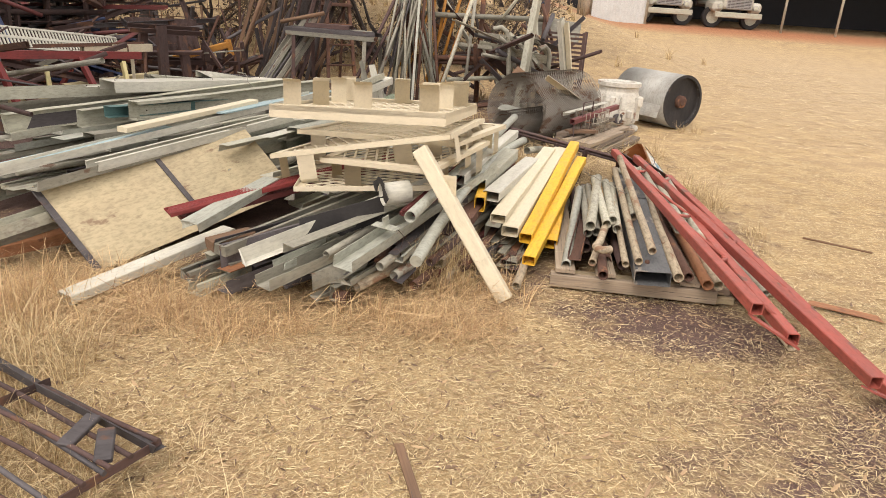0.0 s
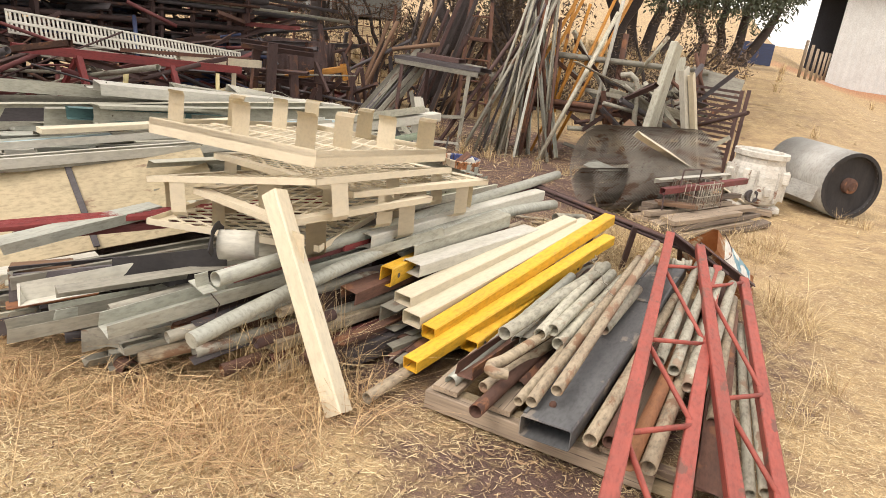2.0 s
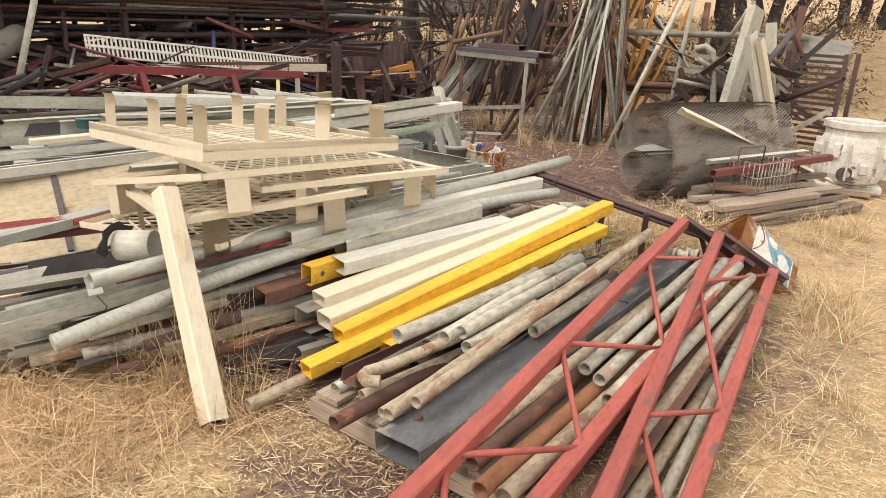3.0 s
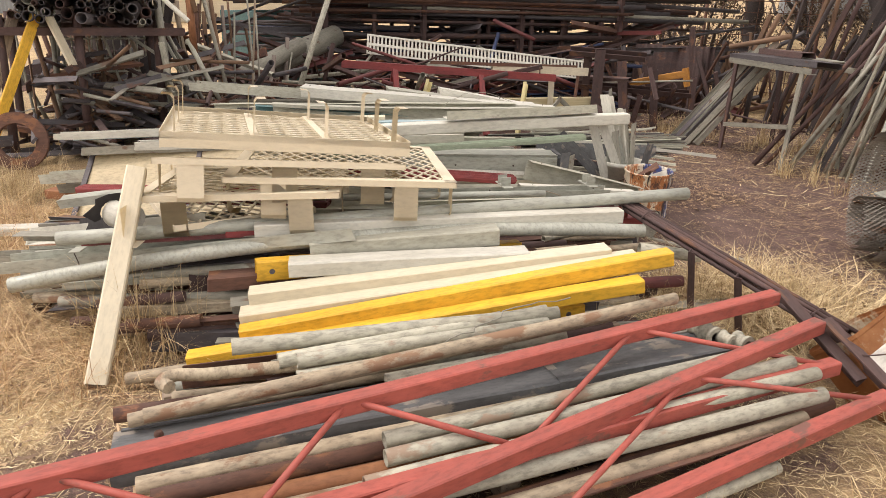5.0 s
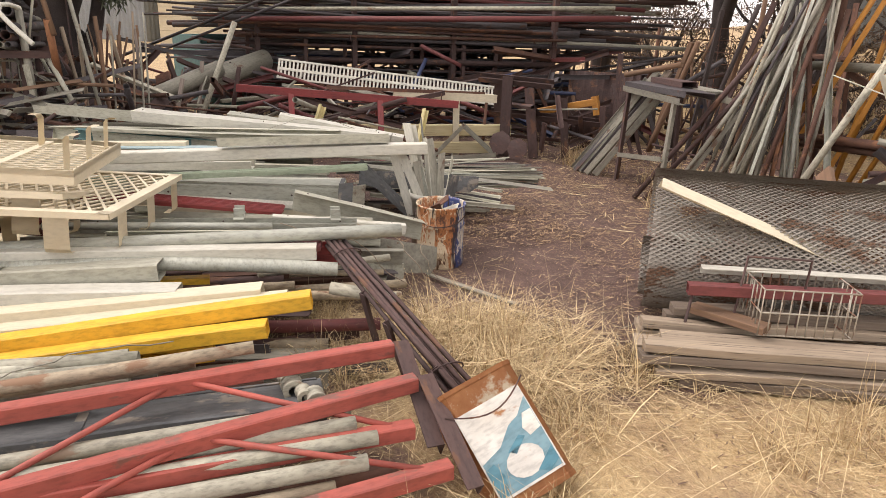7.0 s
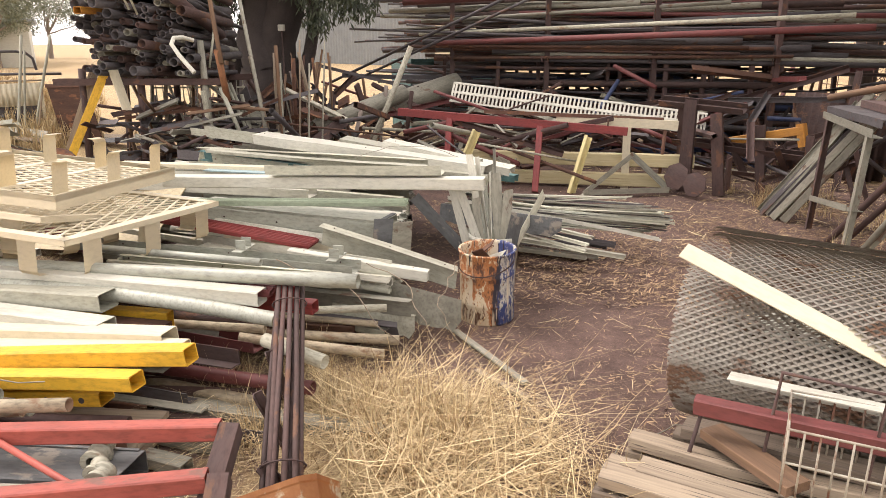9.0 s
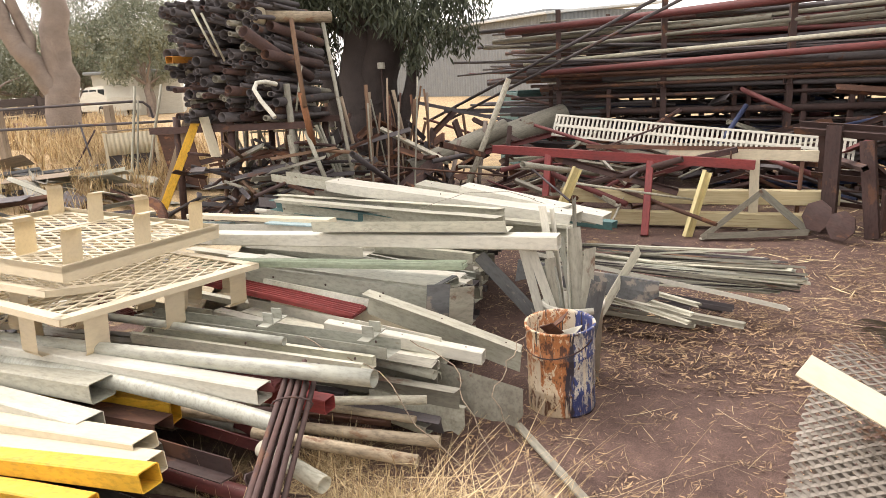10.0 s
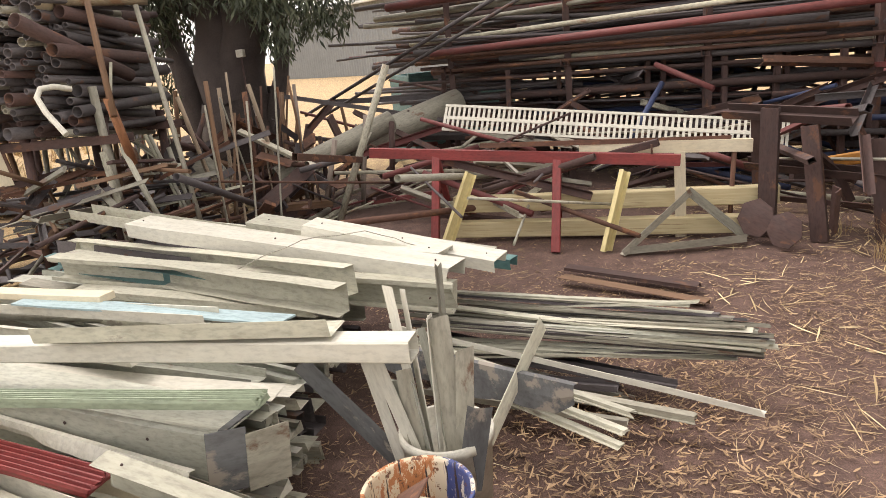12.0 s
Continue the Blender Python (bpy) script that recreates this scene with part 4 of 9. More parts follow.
# ---- mesh trays ----
def tray_parts(root, up, L=1.0, W=0.95, legs=True):
    """A cream steel tray about a metre square: a folded rim, diamond mesh and folded legs, which point up or down."""
    F = 0.042
    for x, y, ln, rz in ((0, 0, L, 0), (L, W, L, 180), (L, 0, W, 90), (0, W, W, -90)):
        edge = sweep("rim", ln, "angle", 0.05, 0.026, 0.004, TRAYPAINT) if up else sweep("rim", ln, "angle", 0.026, 0.05, 0.004, TRAYPAINT)
        part("rim", edge, root, pose(x, y, 0, 0, 0, rz) @ pose(0, 0.025, -0.013, 0 if up else -90))
    verts, faces, rows = [], [], []
    px, py, z = 0.13, 0.065, -0.022 if up else -0.012
    slope = py / px
    n = int((L + W / slope) / px) + 2
    for sgn in (1, -1):
        for k in range(-int(W / slope / px) - 1, n):
            c = k * px
            # line y = sgn * slope * (x - c) (+ W when it falls)
            ends = []
            for x in (F, L - F):
                y = slope * (x - c) if sgn > 0 else W - slope * (x - c)
                if F <= y <= W - F:
                    ends.append((x, y))
            for y in (F, W - F):
                x = c + y / slope if sgn > 0 else c + (W - y) / slope
                if F < x < L - F:
                    ends.append((x, y))
            if len(ends) >= 2:
                (xa, ya), (xb, yb) = ends[0], ends[-1]
                if math.hypot(xb - xa, yb - ya) > 0.03:
                    rows.append((xa, ya, xb, yb, 0.011, z + 0.0012 * sgn, z + 0.005 + 0.0012 * sgn))
    plates(rows, verts, faces)
    tagged(part("diamond_mesh", raw_mesh("diamond_mesh", verts, faces, TRAYPAINT), root), kind="stuff")
    if not legs:
        return
    s = 1 if up else -1
    leg = bmesh.new()
    prof = [(0.0, 0.0), (0.0, 0.135), (0.012, 0.152), (0.045, 0.152)]
    rings = [[leg.verts.new((x, q, s * r)) for q, r in prof] for x in (-0.05, 0.05)]
    for k in range(3):
        leg.faces.new((rings[0][k], rings[1][k], rings[1][k + 1], rings[0][k + 1]))
    bmesh.ops.solidify(leg, geom=leg.faces[:], thickness=0.004)
    leg_me = mesh_of("leg", leg, TRAYPAINT)
    spots = [(x, 0.0, 0) for x in ((0.14, 0.5, 0.86) if L > 0.9 else (0.16, L - 0.16))] + [(L - x, W, 180) for x in ((0.14, 0.5, 0.86) if L > 0.9 else (0.16, L - 0.16))]
    spots += [(L, y, 90) for y in (0.2, 0.74)] + [(0.0, W - y, -90) for y in (0.2, 0.74)]
    for x, y, rz in spots:
        part("leg", leg_me, root, pose(x, y, -0.02, 0, 0, rz) @ pose(0, 0.003, 0))


def tray(a, b, roll, up, label, L=1.0, W=0.95):
    t = thing("mesh_tray", along(a, b, roll), label, "tray", "stacked mesh trays")
    tray_parts(t, up, L, W)
    return t


tray((-0.005, 3.13, 0.585), (0.289, 3.90, 0.605), -3, False, "cream mesh tray with folded legs, lowest of the stack", 0.82, 0.66)
tray((0.40, 4.37, 0.63), (-0.52, 4.67, 0.58), 2, False, "cream mesh tray with folded legs, turned across the stack")
tray((0.07, 3.22, 0.752), (0.25, 4.20, 0.690), -12, False, "cream mesh tray standing on the lower tray", 1.0, 1.0)
top = thing("mesh_tray", along((0.04, 3.26, 0.845), (0.20, 4.27, 0.765), -2.5), "upturned cream mesh tray on top with legs in the air", "tray", "stacked mesh trays")
tray_parts(top, True, 1.0, 0.95, False)
for y, rz in ((0.002, 0), (0.948, 180)):
    part("side_flange", sweep("side_flange", 1.0, "bar", 0.004, 0.062, 0, TRAYPAINT), top, pose(0 if rz == 0 else 1.0, y, -0.03, 0, 0, rz))
for x in (0.002, 0.998):
    part("end_flange", sweep("end_flange", 0.94, "bar", 0.004, 0.070, 0, TRAYPAINT), top, pose(x, 0.005, -0.03, 0, 0, 90))
for x in (0.36, 0.66):
    part("cross_bar", sweep("cross_bar", 0.94, "bar", 0.035, 0.012, 0, TRAYPAINT), top, pose(x, 0.005, -0.02, 0, 0, 90))
up_leg = bmesh.new()
rings = [[up_leg.verts.new((q, y, r)) for q, r in ((0.0, 0.0), (0.0, 0.135), (0.010, 0.150), (0.045, 0.152))] for y in (-0.05, 0.05)]
for k in range(3):
    up_leg.faces.new((rings[0][k], rings[1][k], rings[1][k + 1], rings[0][k + 1]))
bmesh.ops.solidify(up_leg, geom=up_leg.faces[:], thickness=0.004)
up_leg_me = mesh_of("leg", up_leg, TRAYPAINT)
for x, y, rz in ((0.05, 0.10, 180), (0.05, 0.45, 180), (0.05, 0.84, 180), (0.36, 0.16, 0), (0.36, 0.80, 0), (0.66, 0.14, 180), (0.66, 0.80, 180), (0.95, 0.10, 0), (0.95, 0.48, 0), (0.95, 0.84, 0)):
    part("leg", up_leg_me, top, pose(x, y, -0.015, 0, 0, rz))
sheet = thing("mesh_screen", along((-0.72, 3.20, 0.425), (0.05, 3.27, 0.47)), "flat cream framed mesh panel wedged under the trays", "mesh panel")
tray_parts(sheet, True, 0.8, 0.6, False)

# ---- long white and grey sections behind the trays ----
BH = "long sections behind the trays"
straight([
    ("white_beam", (-0.95, 4.25, 0.612), (-0.60, 6.09, 0.66), "box", 0.085, 0.065, 0.003, WHITE, "long white box section across the heap", "beam", 0),
    ("white_beam", (-0.80, 4.90, 0.71), (-0.66, 5.86, 0.73), "angle", 0.11, 0.05, 0.003, OFFWHITE, "peeling off-white section on the heap", "beam", 0),
    ("green_strip", (-0.78, 4.20, 0.52), (-0.49, 5.68, 0.585), "ribbed", 0.07, 0.03, 0.004, GREEN, "green edged ribbed strip under the white beam", "strip", 0),
    ("white_channel", (-2.31, 4.45, 0.68), (-1.52, 6.16, 0.57), "channel", 0.16, 0.07, 0.003, WHITE, "wide white gutter channel on the back heap", "channel", 180),
    ("white_channel", (-2.95, 3.75, 0.66), (-2.05, 5.30, 0.60), "channel", 0.15, 0.06, 0.003, OFFWHITE, "wide off-white gutter channel on the back heap", "channel", 0),
    ("white_channel", (-2.25, 5.10, 0.66), (-1.88, 6.30, 0.50), "channel", 0.17, 0.06, 0.003, OFFWHITE, "wide off-white gutter channel on the back heap", "channel", 180),
    ("white_channel", (-2.02, 5.45, 0.68), (-1.76, 6.34, 0.52), "channel", 0.16, 0.05, 0.003, WHITE, "bent white gutter channel on the back heap", "channel", 180),
    ("cream_channel", (-2.00, 4.15, 0.58), (-1.44, 6.15, 0.49), "lipped", 0.12, 0.075, 0.003, OFFWHITE, "off-white channel with bolt holes on the back heap", "channel", 90),
    ("teal_strip", (-2.12, 4.05, 0.58), (-1.66, 5.20, 0.51), "channel", 0.07, 0.06, 0.003, TEAL, "teal painted strip on the back heap", "strip", 90),
    ("blue_strip", (-1.50, 4.30, 0.58), (-1.02, 5.60, 0.60), "flat", 0.09, 0, 0.008, SKYBLUE, "pale blue painted strip on the heap", "strip", 0),
    ("cream_board", (-1.80, 3.60, 0.57), (-1.40, 4.75, 0.60), "bar", 0.075, 0.03, 0.003, CREAM, "cream board lying on the heap", "board", 0),
    ("white_beam", (-2.16, 2.80, 0.46), (-1.10, 5.30, 0.60), "channel", 0.08, 0.04, 0.003, WHITE, "long white section at the edge of the heap", "beam", 0),
    ("blue_strip", (-2.22, 2.90, 0.44), (-1.68, 3.95, 0.52), "box", 0.07, 0.04, 0.003, SKYBLUE, "pale blue strip at the edge of the heap", "strip", 0),
    ("steel_angle", (-1.95, 2.95, 0.40), (-1.05, 4.90, 0.53), "angle", 0.10, 0.05, 0.003, DULL, "long dull steel angle lying over the panels", "angle", 0),
    ("steel_channel", (-1.80, 3.25, 0.44), (-0.95, 5.10, 0.54), "lipped", 0.10, 0.05, 0.003, WHITE, "long white channel lying over the panels", "channel", 0),
    ("steel_channel", (-2.65, 3.85, 0.50), (-1.40, 5.75, 0.60), "channel", 0.12, 0.06, 0.003, OFFWHITE, "pale channel on the back heap", "channel", 90),
    ("steel_channel", (-2.30, 4.05, 0.52), (-1.18, 5.76, 0.60), "channel", 0.11, 0.07, 0.003, OFFWHITE, "pale grey channel on the back heap", "channel", 90),
    ("white_channel", (-2.50, 4.55, 0.62), (-1.72, 6.10, 0.58), "channel", 0.14, 0.05, 0.003, WHITE, "white gutter channel on the back heap", "channel", 180),
    ("steel_channel", (-2.95, 3.60, 0.46), (-2.00, 4.90, 0.55), "angle", 0.12, 0.08, 0.003, DARK, "dark steel angle on the back heap", "angle", 0),
    ("steel_channel", (-3.05, 4.05, 0.50), (-2.25, 5.30, 0.56), "channel", 0.11, 0.05, 0.003, DULL, "grey channel on the back heap", "channel", 0),
    ("steel_channel", (-2.05, 2.70, 0.22), (-1.45, 3.95, 0.34), "channel", 0.11, 0.06, 0.003, OFFWHITE, "pale channel at the grassy edge of the heap", "channel", 0),
    ("steel_channel", (-2.20, 2.78, 0.12), (-1.60, 3.95, 0.22), "channel", 0.11, 0.06, 0.003, DULL, "grey channel at the grassy edge of the heap", "channel", 0),
    ("red_beam", (-2.30, 2.70, 0.06), (-1.85, 3.20, 0.09), "bar", 0.10, 0.06, 0.003, ORANGERUST, "orange-red steel bar in the dry grass", "beam", 0),
], BH)

# lower layers of the back heap
rb = random.Random(11)
for i in range(105):
    u = rb.random()
    x0 = -2.9 + 2.3 * u + rb.uniform(-0.2, 0.2)
    y0 = 3.5 + 0.9 * rb.random() + 0.35 * u
    z0 = 0.07 + 0.42 * rb.random()
    L = 1.2 + 1.2 * rb.random()
    d = Vector((0.32 + 0.2 * rb.uniform(-1, 1), 1, rb.uniform(-0.04, 0.02))).normalized()
    kind, w, h, th = rb.choice((("channel", 0.09, 0.035, 0.002), ("lipped", 0.08, 0.035, 0.002), ("angle", 0.07, 0.045, 0.0025), ("box", 0.06, 0.035, 0.0025), ("pipe", 0.04, 0, 0.003), ("flat", 0.10, 0, 0.003), ("angle", 0.10, 0.03, 0.0025)))
    mt = rb.choice((OFFWHITE, DULL, DULL, OFFWHITE, DARK, WHITE, GALV, OFFWHITE))
    word = {"channel": "channel", "lipped": "lipped channel", "angle": "angle", "box": "box section", "pipe": "pipe", "flat": "flat strip"}[kind]
    nm = {"channel": "steel_channel", "lipped": "steel_channel", "angle": "steel_angle", "box": "steel_box", "pipe": "steel_pipe", "flat": "steel_strip"}[kind]
    L = min(L, (5.62 - y0) / d.y)
    z0 = min(z0, 0.30 if x0 > -1.1 else 0.49)
    a = Vector((x0, y0, z0))
    section(nm, a, a + d * L, kind, w, h, th, mt, "weathered steel %s in the back heap" % word, word.split()[-1], rb.choice((0, 90, 180)), "lower layer of the back heap", rough=0.002)

# strips and sections splayed out beyond the bucket
SP = "strips splayed on the ground"
rz = random.Random(31)
for i in range(34):
    f = i / 33
    jig = rz.uniform(-1, 1)
    a = Vector((-2.00 + 0.52 * f, 6.12 + 0.04 * jig, 0.36 - 0.10 * rz.random() - 0.10 * abs(f - 0.4)))
    b = Vector((-1.42 + 0.14 * math.sin(f * 3.1), 7.10 + 0.22 * math.sin(f * 2.6) + 0.04 * jig, 0.42 - 0.21 * f - 0.05 * rz.random()))
    a = a - (b - a) * rz.uniform(0.02, 0.22)
    mt = rz.choice((DARK, DULL, OFFWHITE, OFFWHITE, DULL, OFFWHITE, DARK, GALV))
    word = "dark anodised" if mt is DARK else "pale metal" if mt is OFFWHITE else "grey metal"
    section("aluminium_strip", a, b, rz.choice(("hat", "flat", "angle", "channel")), rz.uniform(0.028, 0.045), 0.010, 0.002, mt, word + " strip splayed out over the ground", "strip", rz.uniform(-14, 14), SP, rough=0.001)
# low strips added to fill the shadow beneath the raised ones
for i in range(7):
    a = Vector((-1.9 + 0.6 * rz.random(), 6.0, 0.05 + 0.14 * rz.random()))
    b = a + Vector((0.42, 1.05, 0)) * rz.uniform(0.7, 1.0)
    b.z = 0.03 + 0.10 * rz.random()
    section("aluminium_strip", a, b, rz.choice(("hat", "angle", "channel")), 0.06, 0.025, 0.003, rz.choice((DULL, DARK, DULL)), "filler strip in the shadow under the splayed pile", "strip", 0, SP, rough=0.001)
straight([
    ("aluminium_strip", (-1.36, 5.90, 0.42), (-0.76, 7.10, 0.31), "angle", 0.035, 0.022, 0.0025, WHITE, "long thin white strip reaching over the path", "strip", 0),
    ("aluminium_strip", (-1.32, 5.98, 0.37), (-0.78, 6.72, 0.31), "hat", 0.04, 0.014, 0.002, OFFWHITE, "short pale strip beside the grey flat plate", "strip", 0),
    ("aluminium_strip", (-1.30, 5.98, 0.34), (-0.73, 6.68, 0.285), "hat", 0.04, 0.014, 0.002, OFFWHITE, "short pale strip beside the grey flat plate", "strip", 0),
    ("aluminium_strip", (-1.26, 5.98, 0.31), (-0.70, 6.66, 0.255), "hat", 0.04, 0.014, 0.002, OFFWHITE, "short pale strip beside the grey flat plate", "strip", 0),
    ("steel_angle", (-3.05, 6.75, 0.04), (-2.55, 7.42, 0.04), "channel", 0.08, 0.02, 0.003, DARKRUST, "dark brown folded sheet lying by the red rack", "sheet", 180),
    ("steel_angle", (-2.90, 6.70, 0.02), (-2.35, 7.40, 0.02), "angle", 0.08, 0.03, 0.003, BROWNWOOD, "brown timber strip lying by the red rack", "strip", 180),
    ("teal_strip", (-2.45, 5.60, 0.44), (-2.10, 6.40, 0.40), "channel", 0.09, 0.05, 0.003, TEAL, "teal painted channel end poking out of the heap", "strip", 180),
], SP)

# big grey duct, peeling sheets and pale channels ahead of the bucket
DB = "sheet metal beside the bucket"
duct2 = section("sheet_duct", (-1.00, 4.45, 0.385), (-0.60, 5.58, 0.37), "box", 0.20, 0.20, 0.004, GALV, "large grey sheet metal duct with a folded end", "duct", 0, DB, rough=0.003)
part("seam", sweep("seam", 1.15, "bar", 0.012, 0.006, 0, GALV), duct2, pose(0.02, -0.095, 0.103))
part("end_flange", sweep("end_flange", 0.025, "box", 0.215, 0.215, 0.006, SLATE, rough=0.001), duct2, pose(1.17, 0, 0))
for x in (0.2, 0.55, 0.9):
    part("screw", lathe("screw", [(0.0, 0.004), (0.005, 0.003), (0.006, 0.0)], 8, DARKRUST), duct2, pose(x, -0.101, 0.04, 90, 0, 0))


def leaf_sheet(name, a, b, drop, mat, label, fold=0.02, seed=0, category="sheet"):
    """A thin curling sheet hanging from the line a-b, with a ragged lower edge and a small folded lip on top."""
    r = random.Random(seed)
    va, vb = Vector(a), Vector(b)
    side = (vb - va).cross(Vector((0, 0, 1))).normalized()
    bm = bmesh.new()
    rows = []
    n = 15
    for i in range(n):
        u = i / (n - 1)
        p = va.lerp(vb, u)
        rag = drop * (1 + 0.10 * r.uniform(-1, 1) - (0.35 * (u > 0.93)))
        curl = 0.012 * math.sin(u * 9 + seed) + 0.004 * r.uniform(-1, 1)
        rows.append([bm.verts.new(p + side * q + Vector((0, 0, z))) for q, z in ((-fold, -0.004), (0.0, 0.002), (0.008 + curl * 0.3, -rag * 0.5), (0.014 + curl, -rag))])
    for i in range(n - 1):
        for j in range(3):
            bm.faces.new((rows[i][j], rows[i + 1][j], rows[i + 1][j + 1], rows[i][j + 1]))
    ob = new(name, mesh_of(name, bm, mat))
    m = ob.modifiers.new("Solidify", "SOLIDIFY")
    m.thickness = 0.0025
    return tagged(ob, label, category, DB)


leaf_sheet("flat_plate", (-1.25, 5.85, 0.40), (-0.78, 6.54, 0.415), 0.105, SLATE, "grey plate hanging on edge over the strips", 0.03, 2, "plate")
leaf_sheet("peeling_sheet", (-0.84, 4.55, 0.41), (-0.46, 5.45, 0.385), 0.035, WHITE, "peeling cream strip of sheet along the duct", 0.02, 3)
leaf_sheet("peeling_sheet", (-0.76, 4.62, 0.36), (-0.43, 5.50, 0.335), 0.11, CREAM, "peeling cream sheet along the duct", 0.01, 5)
bp = thing("bent_plate", along((-0.46, 5.50, 0.31), (-0.56, 5.70, 0.29)), "bent grey plate folded at the middle by the duct", "plate", DB)
part("leaf", box_mesh("leaf", 0.11, 0.004, 0.19, SLATE, 0.001), bp, pose(0.05, 0.0, 0.0, 0, 0, 0))
part("leaf", box_mesh("leaf", 0.13, 0.004, 0.18, DULL, 0.001), bp, pose(0.165, 0.012, -0.012, 0, 0, 14))
straight([
    ("red_strip", (-0.80, 4.10, 0.46), (-0.46, 5.19, 0.37), "ribbed", 0.10, 0.03, 0.003, CRIMSON, "crimson ribbed strip in front of the duct", "strip", 8),
    ("pale_channel", (-0.40, 5.24, 0.43), (-0.22, 5.93, 0.25), "angle", 0.07, 0.12, 0.002, OFFWHITE, "pale folded channel sloping to the bucket", "channel", 180),
    ("pale_channel", (-0.27, 5.10, 0.37), (-0.14, 5.80, 0.30), "box", 0.05, 0.055, 0.002, WHITE, "pale box section with a torn square end", "beam", 0),
    ("pale_channel", (-0.30, 4.20, 0.40), (0.02, 5.48, 0.39), "channel", 0.10, 0.045, 0.002, GALV, "galvanised channel with clips on it", "channel", 0),
    ("pale_channel", (-0.12, 4.30, 0.38), (0.12, 5.40, 0.365), "lipped", 0.10, 0.045, 0.002, OFFWHITE, "pale lipped channel with a torn end", "channel", 0),
    ("steel_pipe", (-0.16, 4.05, 0.45), (0.06, 5.05, 0.43), "pipe", 0.035, 0, 0.003, GALV, "thin galvanised pipe in a channel", "pipe", 0),
    ("steel_channel", (-0.36, 4.40, 0.30), (-0.02, 5.62, 0.27), "angle", 0.07, 0.10, 0.002, DULL, "dull folded sheet in the heap side", "sheet", 180),
    ("steel_channel", (-0.20, 4.50, 0.25), (0.06, 5.72, 0.20), "angle", 0.05, 0.09, 0.002, DULL, "dull folded sheet in the heap side", "sheet", 180),
    ("steel_channel", (-0.10, 4.60, 0.16), (0.12, 5.66, 0.12), "angle", 0.06, 0.07, 0.002, DARK, "dark folded sheet low in the heap", "sheet", 180),
    ("steel_pipe", (0.22, 4.95, 0.25), (0.13, 5.62, 0.24), "pipe", 0.035, 0, 0.003, PALEPIPE, "pale pipe in the heap near the bucket", "pipe", 0),
    ("steel_pipe", (0.30, 5.00, 0.17), (0.32, 5.62, 0.10), "pipe", 0.045, 0, 0.003, TANPIPE, "tan pipe in the heap near the bucket", "pipe", 0),
    ("steel_pipe", (0.20, 5.02, 0.15), (0.22, 5.68, 0.12), "pipe", 0.045, 0, 0.003, TANPIPE, "tan pipe in the heap near the bucket", "pipe", 0),
    ("steel_pipe", (0.10, 5.02, 0.20), (0.16, 5.58, 0.17), "pipe", 0.03, 0, 0.003, TANPIPE, "tan pipe in the heap near the bucket", "pipe", 0),
    ("crimson_box", (0.32, 4.95, 0.36), (0.43, 5.36, 0.36), "box", 0.06, 0.05, 0.003, CRIMSON, "crimson steel box section under the pipe", "beam", 0),
    ("wood_offcut", (-0.10, 5.93, 0.03), (0.42, 6.22, 0.015), "bar", 0.032, 0.010, 0.003, DULL, "grey-green strip lying on the straw", "strip", 0),
    ("wood_offcut", (0.30, 6.02, 0.015), (0.55, 6.22, 0.012), "bar", 0.03, 0.015, 0.003, OLDWOOD, "weathered timber sliver on the straw", "offcut", 0),
    ("wood_offcut", (0.62, 6.10, 0.012), (0.85, 6.22, 0.012), "bar", 0.02, 0.012, 0.003, OLDWOOD, "weathered timber sliver on the straw", "offcut", 0),
], DB)
# the pale channel's web, its shade put into the duller grey
leaf_sheet("sheet_offcut", (-0.20, 5.42, 0.30), (-0.06, 5.96, 0.20), 0.17, DULL, "shaded web of the pale channel as a dull grey sheet", 0.01, 8)
leaf_sheet("sheet_offcut", (-0.02, 5.35, 0.20), (0.02, 5.74, 0.15), 0.11, OFFWHITE, "pale torn sheet at the foot of the heap", 0.03, 9)
for p in ((-0.13, 4.92, 0.44), (-0.02, 5.38, 0.43)):
    c = thing("strap_clip", along(p, (p[0] + 0.2, p[1] + 1, p[2])), "galvanised saddle clip on a channel", "clip", "strap clips")
    part("plate", box_mesh("plate", 0.05, 0.15, 0.005, GALV, 0.001), c)
    part("tab", box_mesh("tab", 0.05, 0.005, 0.045, GALV, 0.001), c, pose(0, -0.03, 0.004))
    part("tab", box_mesh("tab", 0.05, 0.005, 0.045, GALV, 0.001), c, pose(0, 0.03, 0.004))


